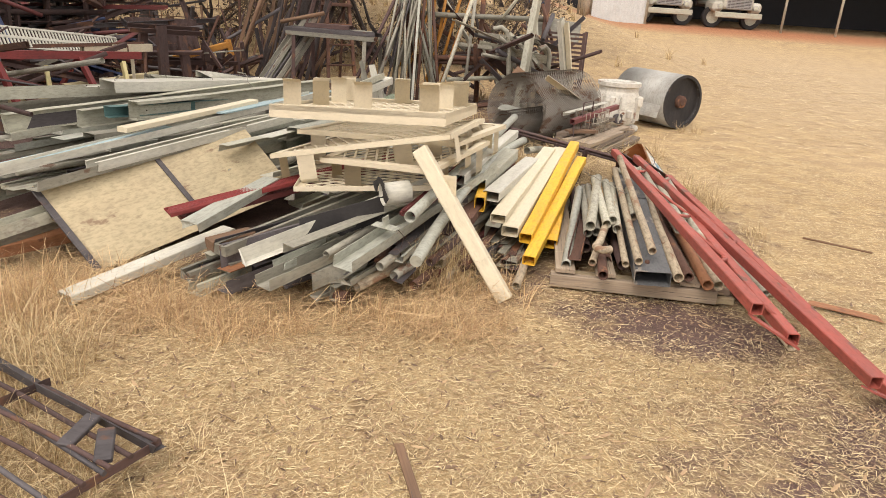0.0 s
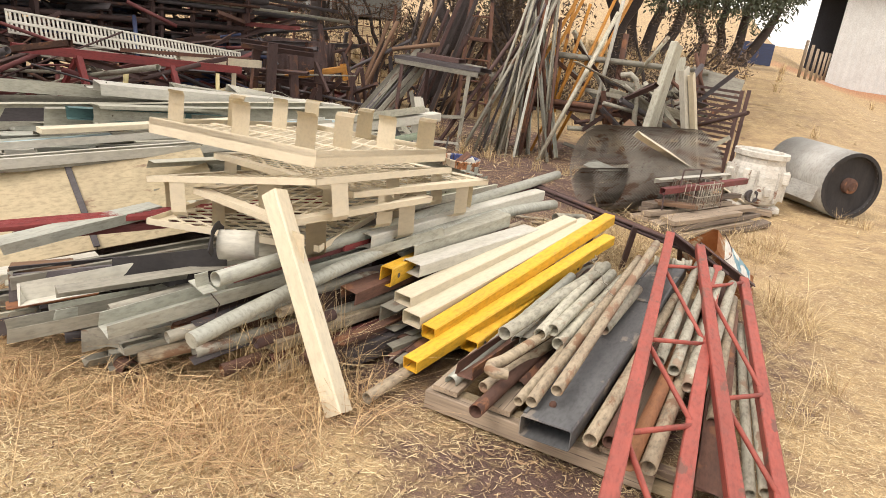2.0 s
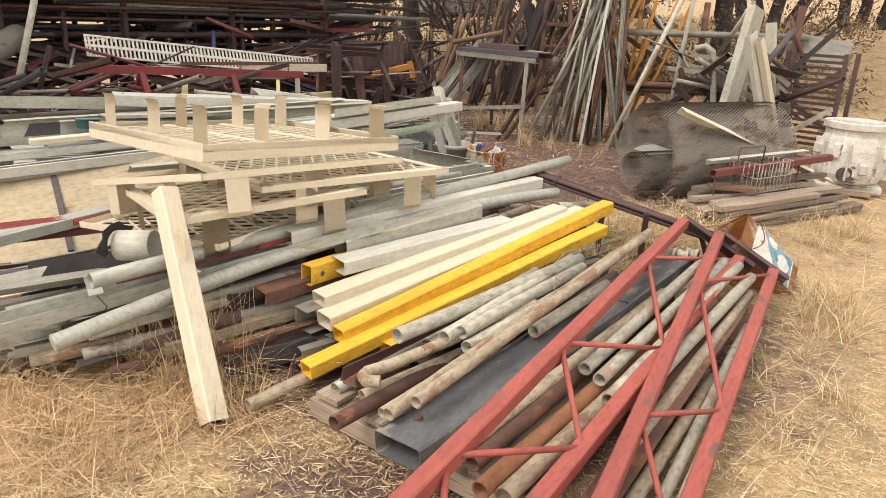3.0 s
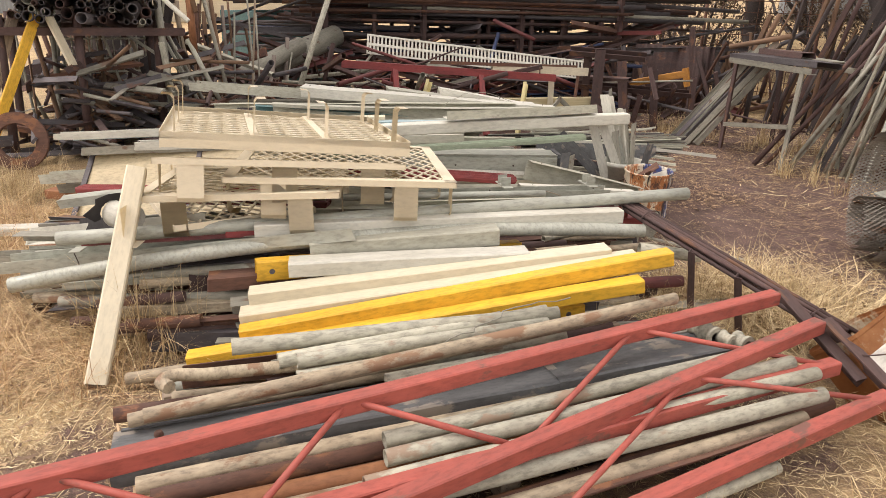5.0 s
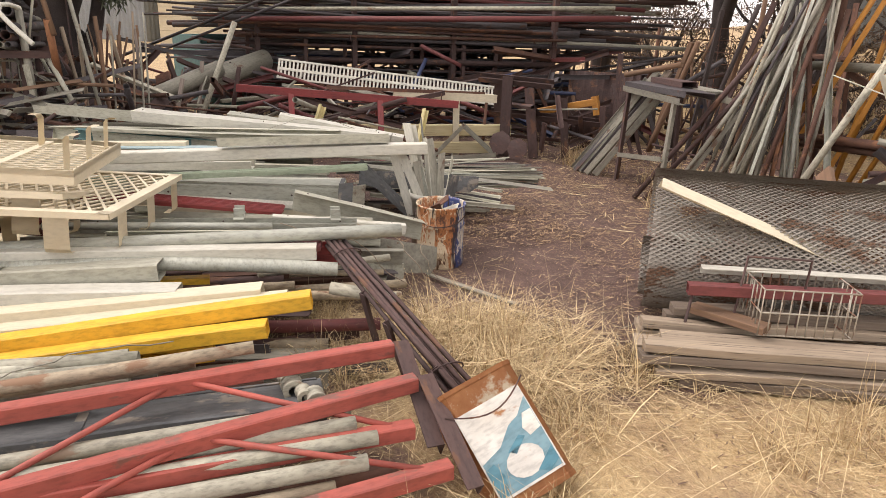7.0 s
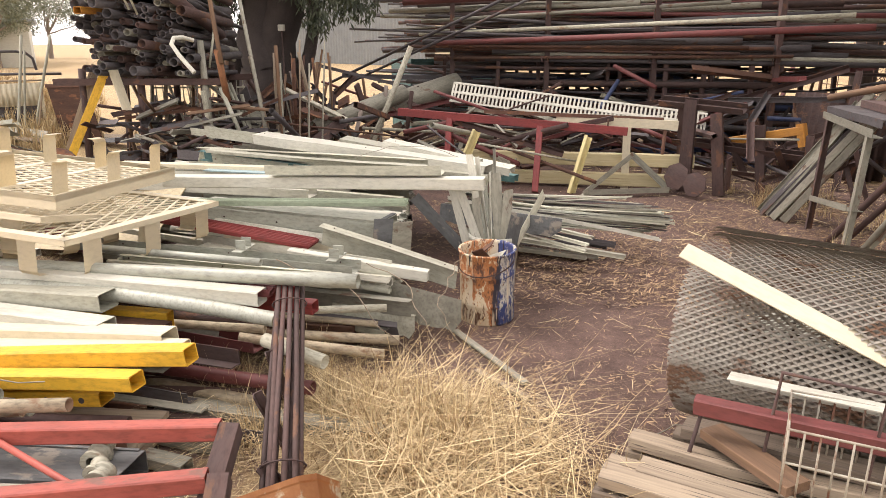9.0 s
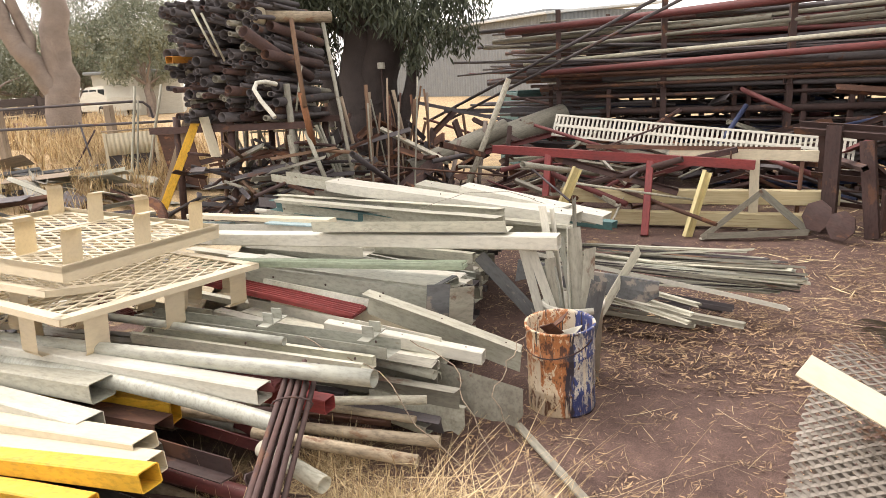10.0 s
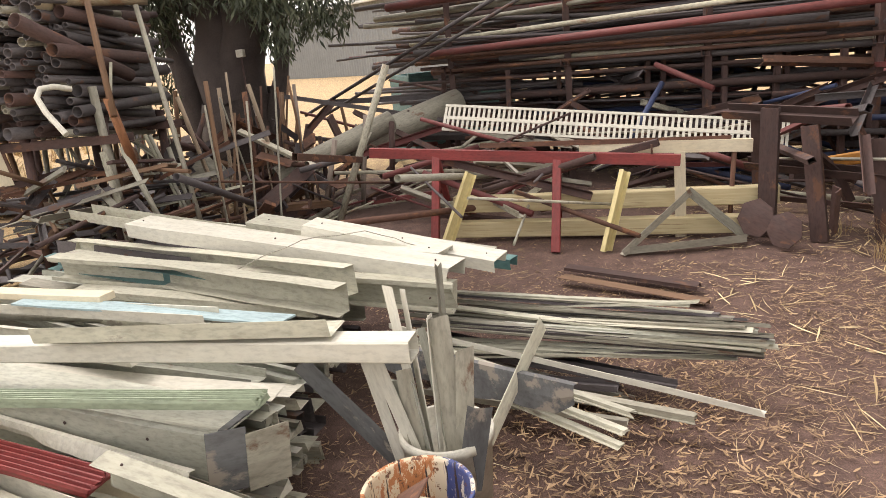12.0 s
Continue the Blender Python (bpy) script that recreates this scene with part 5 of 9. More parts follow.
# ---- bucket of metal offcuts ----
def drum_paint():
    m, nt, b = material("paint_streaked_tin")
    tc = nt.nodes.new("ShaderNodeTexCoord")
    sep = nt.nodes.new("ShaderNodeSeparateXYZ")
    nt.links.new(tc.outputs["Object"], sep.inputs[0])
    at = nt.nodes.new("ShaderNodeMath")
    at.operation = "ARCTAN2"
    nt.links.new(sep.outputs[1], at.inputs[0])
    nt.links.new(sep.outputs[0], at.inputs[1])
    nz = noise_tex(nt, 5, 5, 0.7, (1.6, 1.6, 0.35))
    add = nt.nodes.new("ShaderNodeMath")
    add.operation = "MULTIPLY_ADD"
    add.inputs[1].default_value = 0.16
    nt.links.new(at.outputs[0], add.inputs[0])
    half = nt.nodes.new("ShaderNodeMath")
    half.operation = "MULTIPLY_ADD"
    half.inputs[1].default_value, half.inputs[2].default_value = 0.35, 0.32
    nt.links.new(nz, half.inputs[0])
    nt.links.new(half.outputs[0], add.inputs[2])
    blot = noise_tex(nt, 7, 6, 0.75, (1.6, 1.6, 0.7))
    warm = ramp(nt, blot, [(0.38, (0.10, 0.045, 0.03)), (0.44, (0.44, 0.18, 0.065)), (0.485, (0.42, 0.16, 0.06)), (0.51, (0.66, 0.55, 0.38)), (0.60, (0.60, 0.48, 0.32)), (0.64, (0.14, 0.07, 0.04))])
    cold = ramp(nt, blot, [(0.38, (0.60, 0.55, 0.44)), (0.44, (0.045, 0.065, 0.20)), (0.54, (0.04, 0.06, 0.17)), (0.57, (0.62, 0.58, 0.48)), (0.66, (0.10, 0.10, 0.16))])
    col = mix(nt, ramp(nt, add.outputs[0], [(0.60, grey(0)), (0.62, grey(1))]), warm, cold)
    col = mix(nt, ramp(nt, add.outputs[0], [(0.575, grey(0)), (0.585, grey(1)), (0.615, grey(1)), (0.625, grey(0))]), col, (0.035, 0.03, 0.04))
    drip = noise_tex(nt, 9, 4, 0.7, (2.2, 2.2, 0.22))
    col = mix(nt, ramp(nt, drip, [(0.56, grey(0)), (0.60, grey(1))]), col, (0.62, 0.53, 0.39))
    drip2 = noise_tex(nt, 16, 4, 0.7, (2.2, 2.2, 0.16))
    col = mix(nt, ramp(nt, drip2, [(0.60, grey(0)), (0.63, grey(1))]), col, (0.035, 0.025, 0.025))
    spots = noise_tex(nt, 30, 5, 0.7)
    col = mix(nt, ramp(nt, spots, [(0.60, grey(0)), (0.64, grey(1))]), col, (0.15, 0.065, 0.035))
    nt.links.new(col, b.inputs["Base Color"])
    b.inputs["Roughness"].default_value = 0.5
    bump(nt, b, drip, 0.5, 0.004)
    return m


DRUMPAINT = drum_paint()
bucket = thing("paint_bucket", pose(-0.36, 6.10, 0.0, 0, 2, -20), "rusty paint-streaked steel bucket full of metal offcuts", "bucket")
part("shell", lathe("shell", [(0.0, 0.012), (0.132, 0.012), (0.138, 0.0), (0.142, 0.012), (0.140, 0.1), (0.143, 0.108), (0.140, 0.116), (0.141, 0.25), (0.145, 0.258), (0.141, 0.266), (0.143, 0.365), (0.149, 0.372), (0.147, 0.38), (0.138, 0.378), (0.136, 0.365), (0.132, 0.03), (0.0, 0.025)], 36, DRUMPAINT), bucket)
part("handle", tube_path("handle", [(0.15 * math.cos(a), 0.15 * math.sin(a), 0.33 - 0.06 * math.sin(a / 1.0)) for a in [math.pi * k / 14 for k in range(15)]], 0.003, DARKRUST, 6), bucket, pose(0, 0, 0, 0, 0, -100), "thin rusty wire handle")
pail = thing("white_pail", pose(-0.66, 6.15, 0.0, 0, 0, 0), "white plastic pail standing behind the paint bucket", "pail")
part("shell", lathe("shell", [(0.0, 0.01), (0.115, 0.0), (0.135, 0.34), (0.142, 0.34), (0.142, 0.37), (0.132, 0.37), (0.112, 0.02), (0.0, 0.02)], 28, WHITE), pail)
part("wire_handle", tube_path("wire_handle", [(0.145 * math.cos(math.pi * k / 12), 0.145 * math.sin(math.pi * k / 12), 0.33 - 0.10 * math.sin(math.pi * k / 12)) for k in range(13)], 0.0025, DARKRUST, 6), pail, pose(0, 0, 0, 0, 0, 180))
ro = random.Random(21)
OFFC = "offcuts standing in the buckets"
offs = [  # (y at the foot, y at the tip, tip height, width, material)
    (6.10, 6.005, 0.79, 0.052, WHITE), (6.12, 6.045, 0.765, 0.045, WHITE), (6.17, 6.18, 0.80, 0.036, DULL), (6.19, 6.155, 0.70, 0.055, DULL), (6.22, 6.49, 0.50, 0.055, OFFWHITE),
    (6.03, 5.71, 0.55, 0.060, SLATE), (6.12, 6.075, 0.54, 0.055, GALV), (6.06, 6.02, 0.525, 0.050, GALV), (6.02, 5.91, 0.61, 0.052, WHITE), (6.10, 5.97, 0.62, 0.050, WHITE),
    (6.16, 6.19, 0.48, 0.050, WHITE), (6.21, 6.255, 0.49, 0.065, SLATE), (6.14, 6.10, 0.70, 0.050, WHITE), (6.16, 6.11, 0.63, 0.042, GALV), (6.08, 6.05, 0.56, 0.046, DULL), (6.20, 6.23, 0.60, 0.050, DULL),
]
for k, (y0, y1, z1, ww, mt) in enumerate(offs):
    x0 = -0.62 + 0.05 * math.sin(k * 2.3) + (0.05 if z1 < 0.5 else 0.0)
    x1 = -1.05 if y1 > 6.4 else x0 - 0.03 - 0.40 * max(0.0, z1 - 0.48) + 0.03 * math.cos(k * 1.7)
    section("metal_offcut", (x0, y0, 0.22), (x1, y1, z1), "angle" if k % 5 == 2 else "flat", ww * 1.1, 0.014, 0.0018, mt, "strip of %s sheet metal standing in the pail" % ("white" if mt in (WHITE, OFFWHITE) else "grey"), "offcut", 90 + 22 * math.sin(k * 3.1), OFFC, rough=0.004, side=0.012 * math.sin(k * 1.9), bend=0.03 * math.sin(k * 2.7))
for a, b, mt in (((-0.40, 6.02, 0.30), (-0.30, 6.12, 0.42), RUST), ((-0.42, 6.06, 0.28), (-0.27, 6.17, 0.37), WHITE), ((-0.42, 6.12, 0.26), (-0.30, 6.04, 0.38), RUST)):
    section("metal_offcut", a, b, "flat", 0.06, 0, 0.004, mt, "short metal scrap lying in the paint bucket", "offcut", 30, OFFC)

# ---- bundle of rusty rods and the cut tin ----
rods = thing("rod_bundle", along((0.45, 5.27, 0.44), (1.50, 5.46, 0.20)), "bundle of brown rusty reinforcing rods wired together", "rods")
for i in range(9):
    y, z = (i % 5 - 2) * 0.024 + 0.004 * (i // 5), 0.022 * (i // 5)
    part("rod", sweep("rod", 1.12 + 0.05 * ((i * 7) % 3), "rod", 0.018, 0, 0, DARKRUST, rough=0.0015, seed=i), rods, pose(-0.05 * ((i * 5) % 3), y, z, 0, 0, 0.4 * (i % 3 - 1)))
for x in (0.12, 0.95):
    part("tie_wire", tube_path("tie_wire", [(x, 0.065 * math.cos(a), 0.012 + 0.03 * math.sin(a)) for a in [k * math.pi / 6 for k in range(12)]], 0.003, DARKRUST, 6, closed=True), rods)
stand = thing("rod_prop", pose(0, 0, 0), "rusty steel stakes propping the rod bundle", "stake")
for a, b in (((1.06, 5.42, 0.0), (1.10, 5.30, 0.33)), ((0.82, 5.38, 0.0), (0.86, 5.28, 0.36)), ((1.42, 5.60, 0.0), (1.38, 5.38, 0.26))):
    section("stake", a, b, "angle", 0.03, 0.03, 0.004, DARKRUST, "", "", parent=stand)


def tin_paint():
    m, nt, b = material("rusted_printed_tin")
    n1 = noise_tex(nt, 6, 6, 0.7)
    n2 = noise_tex(nt, 22, 6, 0.7)
    rust = mix(nt, ramp(nt, n2, [(0.3, grey(0)), (0.7, grey(1))]), (0.34, 0.13, 0.045), (0.46, 0.22, 0.08))
    col = mix(nt, ramp(nt, n1, [(0.56, grey(0)), (0.62, grey(1))]), rust, (0.60, 0.52, 0.38))
    nt.links.new(col, b.inputs["Base Color"])
    b.inputs["Roughness"].default_value = 0.65
    bump(nt, b, n2, 0.4, 0.003)
    return m


TINRUST = tin_paint()
TINLABEL = worn("faded_label_white", (0.74, 0.72, 0.66), (0.66, 0.62, 0.54), (0.36, 0.17, 0.07), 0.64, 0.5, streak=(2, 2, 2))
TINBLUE = worn("faded_label_blue", (0.13, 0.30, 0.38), (0.30, 0.46, 0.50), (0.70, 0.68, 0.62), 0.56, 0.5, streak=(2, 2, 2))
# local x: across the label, y: depth, z: along the tin from the open mouth to the base
ax_z = (Vector((1.82, 5.535, 0.065)) - Vector((1.57, 5.43, 0.315))).normalized()
ax_x = (Vector((1.57, 5.55, 0.35)) - Vector((1.57, 5.31, 0.28)))
ax_x = (ax_x - ax_z * ax_x.dot(ax_z)).normalized()
ax_y = ax_z.cross(ax_x)
tin_m = Matrix((ax_x, ax_y, ax_z)).transposed().to_4x4()
tin_m.translation = Vector((1.57, 5.43, 0.315)) - ax_y * 0.105 * (1 if ax_y.dot(Vector((1, -0.3, 0.6))) > 0 else -1)
face = 1 if ax_y.dot(Vector((1, -0.3, 0.6))) > 0 else -1
tin = thing("cut_tin", tin_m @ Matrix.Scale(1.13, 4), "rusty square tin with its top cut off and a torn label", "tin")
bm = bmesh.new()
o, hgt = rect(0.25, 0.21, 0.03), 0.36
rings = []
for z, s in ((0.0, 1.02), (0.012, 1.02), (0.016, 1.0), (0.10, 0.995), (0.2, 1.0), (hgt - 0.016, 1.0), (hgt - 0.012, 1.02), (hgt, 1.02)):
    rings.append([bm.verts.new((x * s, y * s, z)) for x, y in o])
for r0, r1 in zip(rings, rings[1:]):
    for j in range(8):
        k = (j + 1) % 8
        bm.faces.new((r0[j], r0[k], r1[k], r1[j]))
bm.faces.new(rings[-1])
bmesh.ops.solidify(bm, geom=bm.faces[:], thickness=0.003)
part("shell", mesh_of("shell", bm, TINRUST), tin)
part("label", box_mesh("label", 0.205, 0.003, 0.25, TINLABEL, 0.0, False), tin, pose(0, face * 0.1065, 0.20), "torn faded white paper label")
TINTEAL = worn("faded_label_teal", (0.06, 0.20, 0.27), (0.16, 0.36, 0.42), (0.60, 0.60, 0.55), 0.60, 0.5, streak=(2, 2, 2))


def label_patch(pts, lift, mat, label):
    """A thin printed shape on the label from corners (across, along)."""
    n = len(pts)
    v = [(x, face * (0.108 + lift + d), z) for d in (0.0, 0.0008) for x, z in pts]
    f = [tuple(range(n)), tuple(range(2 * n - 1, n - 1, -1))] + [(i, (i + 1) % n, n + (i + 1) % n, n + i) for i in range(n)]
    part("print_patch", raw_mesh("print_patch", v, f, mat), tin, None, label)


label_patch([(0.100, 0.112), (0.055, 0.150), (0.020, 0.160), (-0.030, 0.200), (-0.098, 0.218), (-0.098, 0.318), (0.098, 0.318)], 0.0, TINBLUE, "faded blue printed wave")
label_patch([(0.09 * math.cos(k * 0.42) * 0.62 + 0.012, 0.262 + 0.042 * math.sin(k * 0.42)) for k in range(15)], 0.001, TINLABEL, "white printed shape")
label_patch([(0.070, 0.150), (0.098, 0.150), (0.098, 0.205), (0.060, 0.212), (0.050, 0.185)], 0.001, TINLABEL, "white printed shape")
label_patch([(-0.098, 0.235), (-0.070, 0.228), (-0.058, 0.268), (-0.070, 0.312), (-0.098, 0.316)], 0.001, TINTEAL, "dark teal printed shape")
label_patch([(-0.020, 0.222), (0.030, 0.195), (0.045, 0.206), (0.000, 0.236)], 0.001, TINTEAL, "dark teal printed shape")
label_patch([(0.030, 0.300), (0.095, 0.262), (0.098, 0.300), (0.060, 0.318)], 0.0018, TINTEAL, "dark teal printed shape")
part("wire_handle", tube_path("wire_handle", [(-0.125 + 0.25 * k / 12, face * (0.112 + 0.014 * math.sin(math.pi * k / 12)), 0.06 + 0.05 * math.sin(math.pi * k / 12)) for k in range(13)], 0.0025, DARKRUST, 6), tin)


# ---- roll of expanded steel mesh ----
def mesh_roll(name, radius_at, turns, length, cell, rows):
    """Zigzag strands of expanded sheet wound round the x axis."""
    verts, faces = [], []
    n = int(length / (cell / 2))
    total = turns * 2 * math.pi
    step = total / rows
    for k in range(rows):
        for i in range(n + 1):
            th = k * step + (0.46 * step if (i + k) % 2 else -0.46 * step)
            r = radius_at(th / (2 * math.pi))
            r2, th2 = r + 0.004, th + 0.0085 / r
            x = i * cell / 2
            verts.append((x, r * math.cos(th), r * math.sin(th)))
            verts.append((x, r2 * math.cos(th2), r2 * math.sin(th2)))
        o = k * (n + 1) * 2
        for i in range(n):
            faces.append((o + 2 * i, o + 2 * i + 2, o + 2 * i + 3, o + 2 * i + 1))
    return raw_mesh(name, verts, faces, EXPANDED)


roll_m = along((0.60, 6.86, 0.365), (1.39, 7.89, 0.365))
roll = thing("mesh_roll", roll_m, "loose roll of dark expanded steel mesh on the ground", "mesh roll")
tagged(part("outer_sheet", mesh_roll("outer_sheet", lambda u: 0.36 - 0.02 * u + 0.010 * math.sin(u * 9), 1.6, 1.13, 0.036, 320), roll, pose(0, 0, 0, 60, 0, 0)), kind="stuff")
tagged(part("inner_coil", mesh_roll("inner_coil", lambda u: 0.165 - 0.03 * u, 1.7, 1.04, 0.036, 125), roll, pose(-0.02, 0.10, -0.18, 0, 0, 0)), kind="stuff")
section("timber_batten", (0.875, 6.66, 0.715), (1.80, 8.00, 0.115), "angle", 0.07, 0.055, 0.004, CREAM, "cream folded steel section leaning on the mesh roll", "angle", 205)
section("red_bar", (1.15, 6.65, 0.325), (1.78, 7.74, 0.36), "box", 0.05, 0.05, 0.003, MAROON, "maroon steel box bar resting on thin legs", "bar", 0)
section("white_angle", (1.09, 6.77, 0.372), (1.62, 7.58, 0.40), "angle", 0.06, 0.04, 0.004, WHITE, "white steel angle lying on the maroon bar", "angle", 180)
legs = thing("wire_stand", pose(0, 0, 0), "thin rusty wire legs under the maroon bar", "stand")
for a, b in (((1.19, 6.60, 0.0), (1.165, 6.67, 0.32)), ((1.62, 7.36, 0.0), (1.60, 7.48, 0.34))):
    section("leg", a, b, "rod", 0.013, 0, 0, DARKRUST, "", "", parent=legs)
part("hoop", tube_path("hoop", [(0.93, 7.02, 0.36), (0.94, 7.03, 0.52), (1.12, 7.27, 0.52), (1.11, 7.26, 0.38)], 0.006, DARKRUST, 6), legs)
part("hoop", tube_path("hoop", [(1.26, 6.82, 0.18), (1.27, 6.84, 0.49), (1.40, 7.06, 0.49), (1.39, 7.05, 0.18)], 0.006, DARKRUST, 6), legs)

SPLITWOOD = timber("split_dark_timber", (0.22, 0.17, 0.125), (0.13, 0.10, 0.075))
SL = "weathered sleepers in a stack"
rs = random.Random(8)
for i in range(17):
    lay, k = divmod(i, 4)
    ox, z = -0.34 + 0.115 * k + rs.uniform(-0.02, 0.02), 0.022 + 0.044 * lay
    L, w = rs.uniform(1.05, 1.6), rs.uniform(0.075, 0.11)
    d, s = Vector((0.49, 0.87, 0)), Vector((0.87, -0.49, 0))
    a = Vector((1.26, 6.46, z)) + s * (ox + 0.06) + d * rs.uniform(-0.12, 0.14)
    section("sleeper", a, a + d * L + s * rs.uniform(-0.07, 0.07) + Vector((0, 0, rs.uniform(-0.008, 0.012))), "bar", w, rs.uniform(0.028, 0.042), 0, rs.choice((OLDWOOD, OLDWOOD, SPLITWOOD)), "grey cracked weathered timber board in a low stack", "board", rs.uniform(-9, 9), SL, rough=0.006)
section("board", (1.12, 6.72, 0.215), (1.42, 6.85, 0.215), "bar", 0.09, 0.03, 0, BROWNWOOD, "short brown board lying on the sleepers", "board", 0, rough=0.003)
crate = thing("wire_crate", along((1.42, 6.80, 0.20), (1.58, 7.12, 0.20)), "rusty white wire crate standing on the sleepers", "crate")
cl, cw, ch = 0.38, 0.24, 0.20
for z in (0.0, 0.1, ch):
    part("wire_ring", tube_path("wire_ring", [(0, 0, z), (cl, 0, z), (cl, cw, z), (0, cw, z)], 0.004, HOOPWIRE, 6, closed=True), crate)
for i in range(11):
    for y in (0, cw):
        part("wire", sweep("wire", ch, "rod", 0.006, 0, 0, HOOPWIRE), crate, pose(cl * i / 10, y, 0, 0, -90, 0))
for i in range(1, 6):
    for x in (0, cl):
        part("wire", sweep("wire", ch, "rod", 0.006, 0, 0, HOOPWIRE), crate, pose(x, cw * i / 6, 0, 0, -90, 0))

# ---- gearbox casting and roller ----
gear = thing("gearbox_casing", pose(1.90, 8.40, 0.0, 0, 0, 12), "chalky white cast gearbox casing on old boards", "casing")
part("body", lathe("body", [(0.0, 0.07), (0.20, 0.07), (0.24, 0.10), (0.265, 0.16), (0.27, 0.36), (0.25, 0.44), (0.235, 0.47), (0.235, 0.52), (0.26, 0.53), (0.26, 0.575), (0.20, 0.58), (0.19, 0.56), (0.185, 0.25), (0.0, 0.24)], 12, GEARPAINT, False), gear)
for k in range(8):
    a = k * math.pi / 4 + 0.2
    part("lug", box_mesh("lug", 0.07, 0.06, 0.09 + 0.03 * (k % 2), GEARPAINT, 0.012), gear, pose(0.27 * math.cos(a), 0.27 * math.sin(a), 0.30 - 0.12 * (k % 3 == 0), 0, 0, math.degrees(a)))
    part("rib", box_mesh("rib", 0.05, 0.022, 0.30, GEARPAINT, 0.005), gear, pose(0.262 * math.cos(a + 0.35), 0.262 * math.sin(a + 0.35), 0.12, 0, 0, math.degrees(a + 0.35)))
part("foot", box_mesh("foot", 0.5, 0.34, 0.08, GEARPAINT, 0.02), gear)
part("bore", lathe("bore", [(0.035, 0), (0.06, 0), (0.06, 0.05), (0.035, 0.05), (0.033, 0.0)], 16, DARK), gear, pose(-0.07, -0.225, 0.17, 90, 0, 15), "dark bored hole")
section("board", (1.55, 8.30, 0.03), (2.15, 8.52, 0.03), "bar", 0.12, 0.05, 0, OLDWOOD, "weathered board on the ground", "board", 0, rough=0.004)
section("board", (1.50, 8.12, 0.025), (2.10, 8.20, 0.03), "bar", 0.10, 0.05, 0, OLDWOOD, "weathered board on the ground", "board", 0, rough=0.004)

rol = thing("steel_roller", along((2.80, 8.80, 0.335), (2.18, 9.75, 0.335)), "grey steel field roller with a dark end plate", "roller")
ROLLER_R = 0.335
part("drum", lathe("drum", [(ROLLER_R - 0.03, 0.02), (ROLLER_R, 0.0), (ROLLER_R, 0.9), (ROLLER_R - 0.03, 0.88)], 40, ROLLERGREY), rol, pose(0, 0, 0, 0, 90, 0))
part("end_plate", lathe("end_plate", [(0.0, 0.06), (0.12, 0.06), (0.30, 0.05), (0.302, 0.025), (0.31, 0.012), (0.335, 0.008), (0.336, -0.004), (0.30, -0.004)], 36, RUBBER), rol, pose(0, 0, 0, 0, 90, 0), "black end plate")
part("end_plate", lathe("end_plate", [(0.0, 0.0), (0.30, 0.0), (0.334, 0.004)], 36, RUBBER), rol, pose(0.86, 0, 0, 0, 90, 0))
part("hub", lathe("hub", [(0.0, -0.035), (0.045, -0.035), (0.05, -0.02), (0.075, -0.012), (0.08, 0.045)], 20, RUST), rol, pose(0.02, 0, 0, 0, 90, 0), "rusty red hub")
part("side_plate", box_mesh("side_plate", 0.4, 0.01, 0.2, ROLLERGREY, 0.002), rol, pose(0.25, 0.37, -0.2, 15, 0, 0))

# ---- posts and trough standing behind the mesh roll ----
section("white_post", (1.33, 8.36, 0.0), (1.045, 7.78, 1.235), "channel", 0.10, 0.05, 0.004, WHITE, "cream channel post leaning upright against scrap", "post", 90, rough=0.002)
section("white_post", (1.42, 8.40, 0.0), (1.115, 7.80, 1.20), "channel", 0.06, 0.05, 0.004, CREAM, "cream channel post leaning upright against scrap", "post", 100, rough=0.002)
section("trough", (0.72, 8.75, 0.0), (0.86, 8.95, 1.45), "channel", 0.24, 0.07, 0.006, OFFWHITE, "tall off-white trough leaning on a rusty frame", "trough", 75, rough=0.003)
section("timber_batten", (0.62, 8.0, 0.66), (1.10, 7.62, 0.36), "bar", 0.10, 0.03, 0, BROWNWOOD, "brown and cream batten leaning on the mesh", "batten", 60)
section("grey_plate", (0.45, 7.25, 0.34), (0.72, 7.2, 0.30), "flat", 0.22, 0, 0.01, GALV, "grey metal sheet lying by the mesh roll", "sheet", 8)

TP = "pipes leaning in a tall bundle"
rt = random.Random(4)
for i in range(40):
    u = rt.random()
    base = Vector((-1.20 + 1.05 * u, 8.45 + 0.45 * u + rt.uniform(-0.15, 0.35), 0.0))
    top = Vector((-0.72, 9.30, 1.85)) + Vector((rt.uniform(-0.22, 0.22), rt.uniform(-0.2, 0.2), rt.uniform(-0.1, 0.3)))
    end = base + (top - base) * rt.uniform(0.75, 1.55)
    if i < 7:
        mt, w = ORANGE, 0.04
        base = Vector((-0.85 + 0.5 * u, 9.2 + 0.3 * u, 0.0 if i % 3 else 0.5))
        end = base + Vector((0.15 + rt.uniform(-0.3, 0.45), 0.35, 1.7)) * rt.uniform(0.7, 1.25)
    else:
        mt, w = rt.choice((GALV, DULL, DULL, DULL, PALEPIPE, DULL, DARK, RUST)), rt.choice((0.018, 0.024, 0.03, 0.038))
    word = "orange painted" if i < 7 else ("rusty brown" if mt is RUST else "grey weathered")
    kind = "pipe" if i % 5 else "angle"
    section("steel_pipe" if i % 5 else "steel_angle", base, end, kind, w, 0.035, 0.003, mt, "%s %s leaning upright in a tall bundle" % (word, kind), kind, 0, TP)
FR = thing("scaffold", pose(0, 0, 0), "rusty steel frame holding up the leaning pipes", "frame")
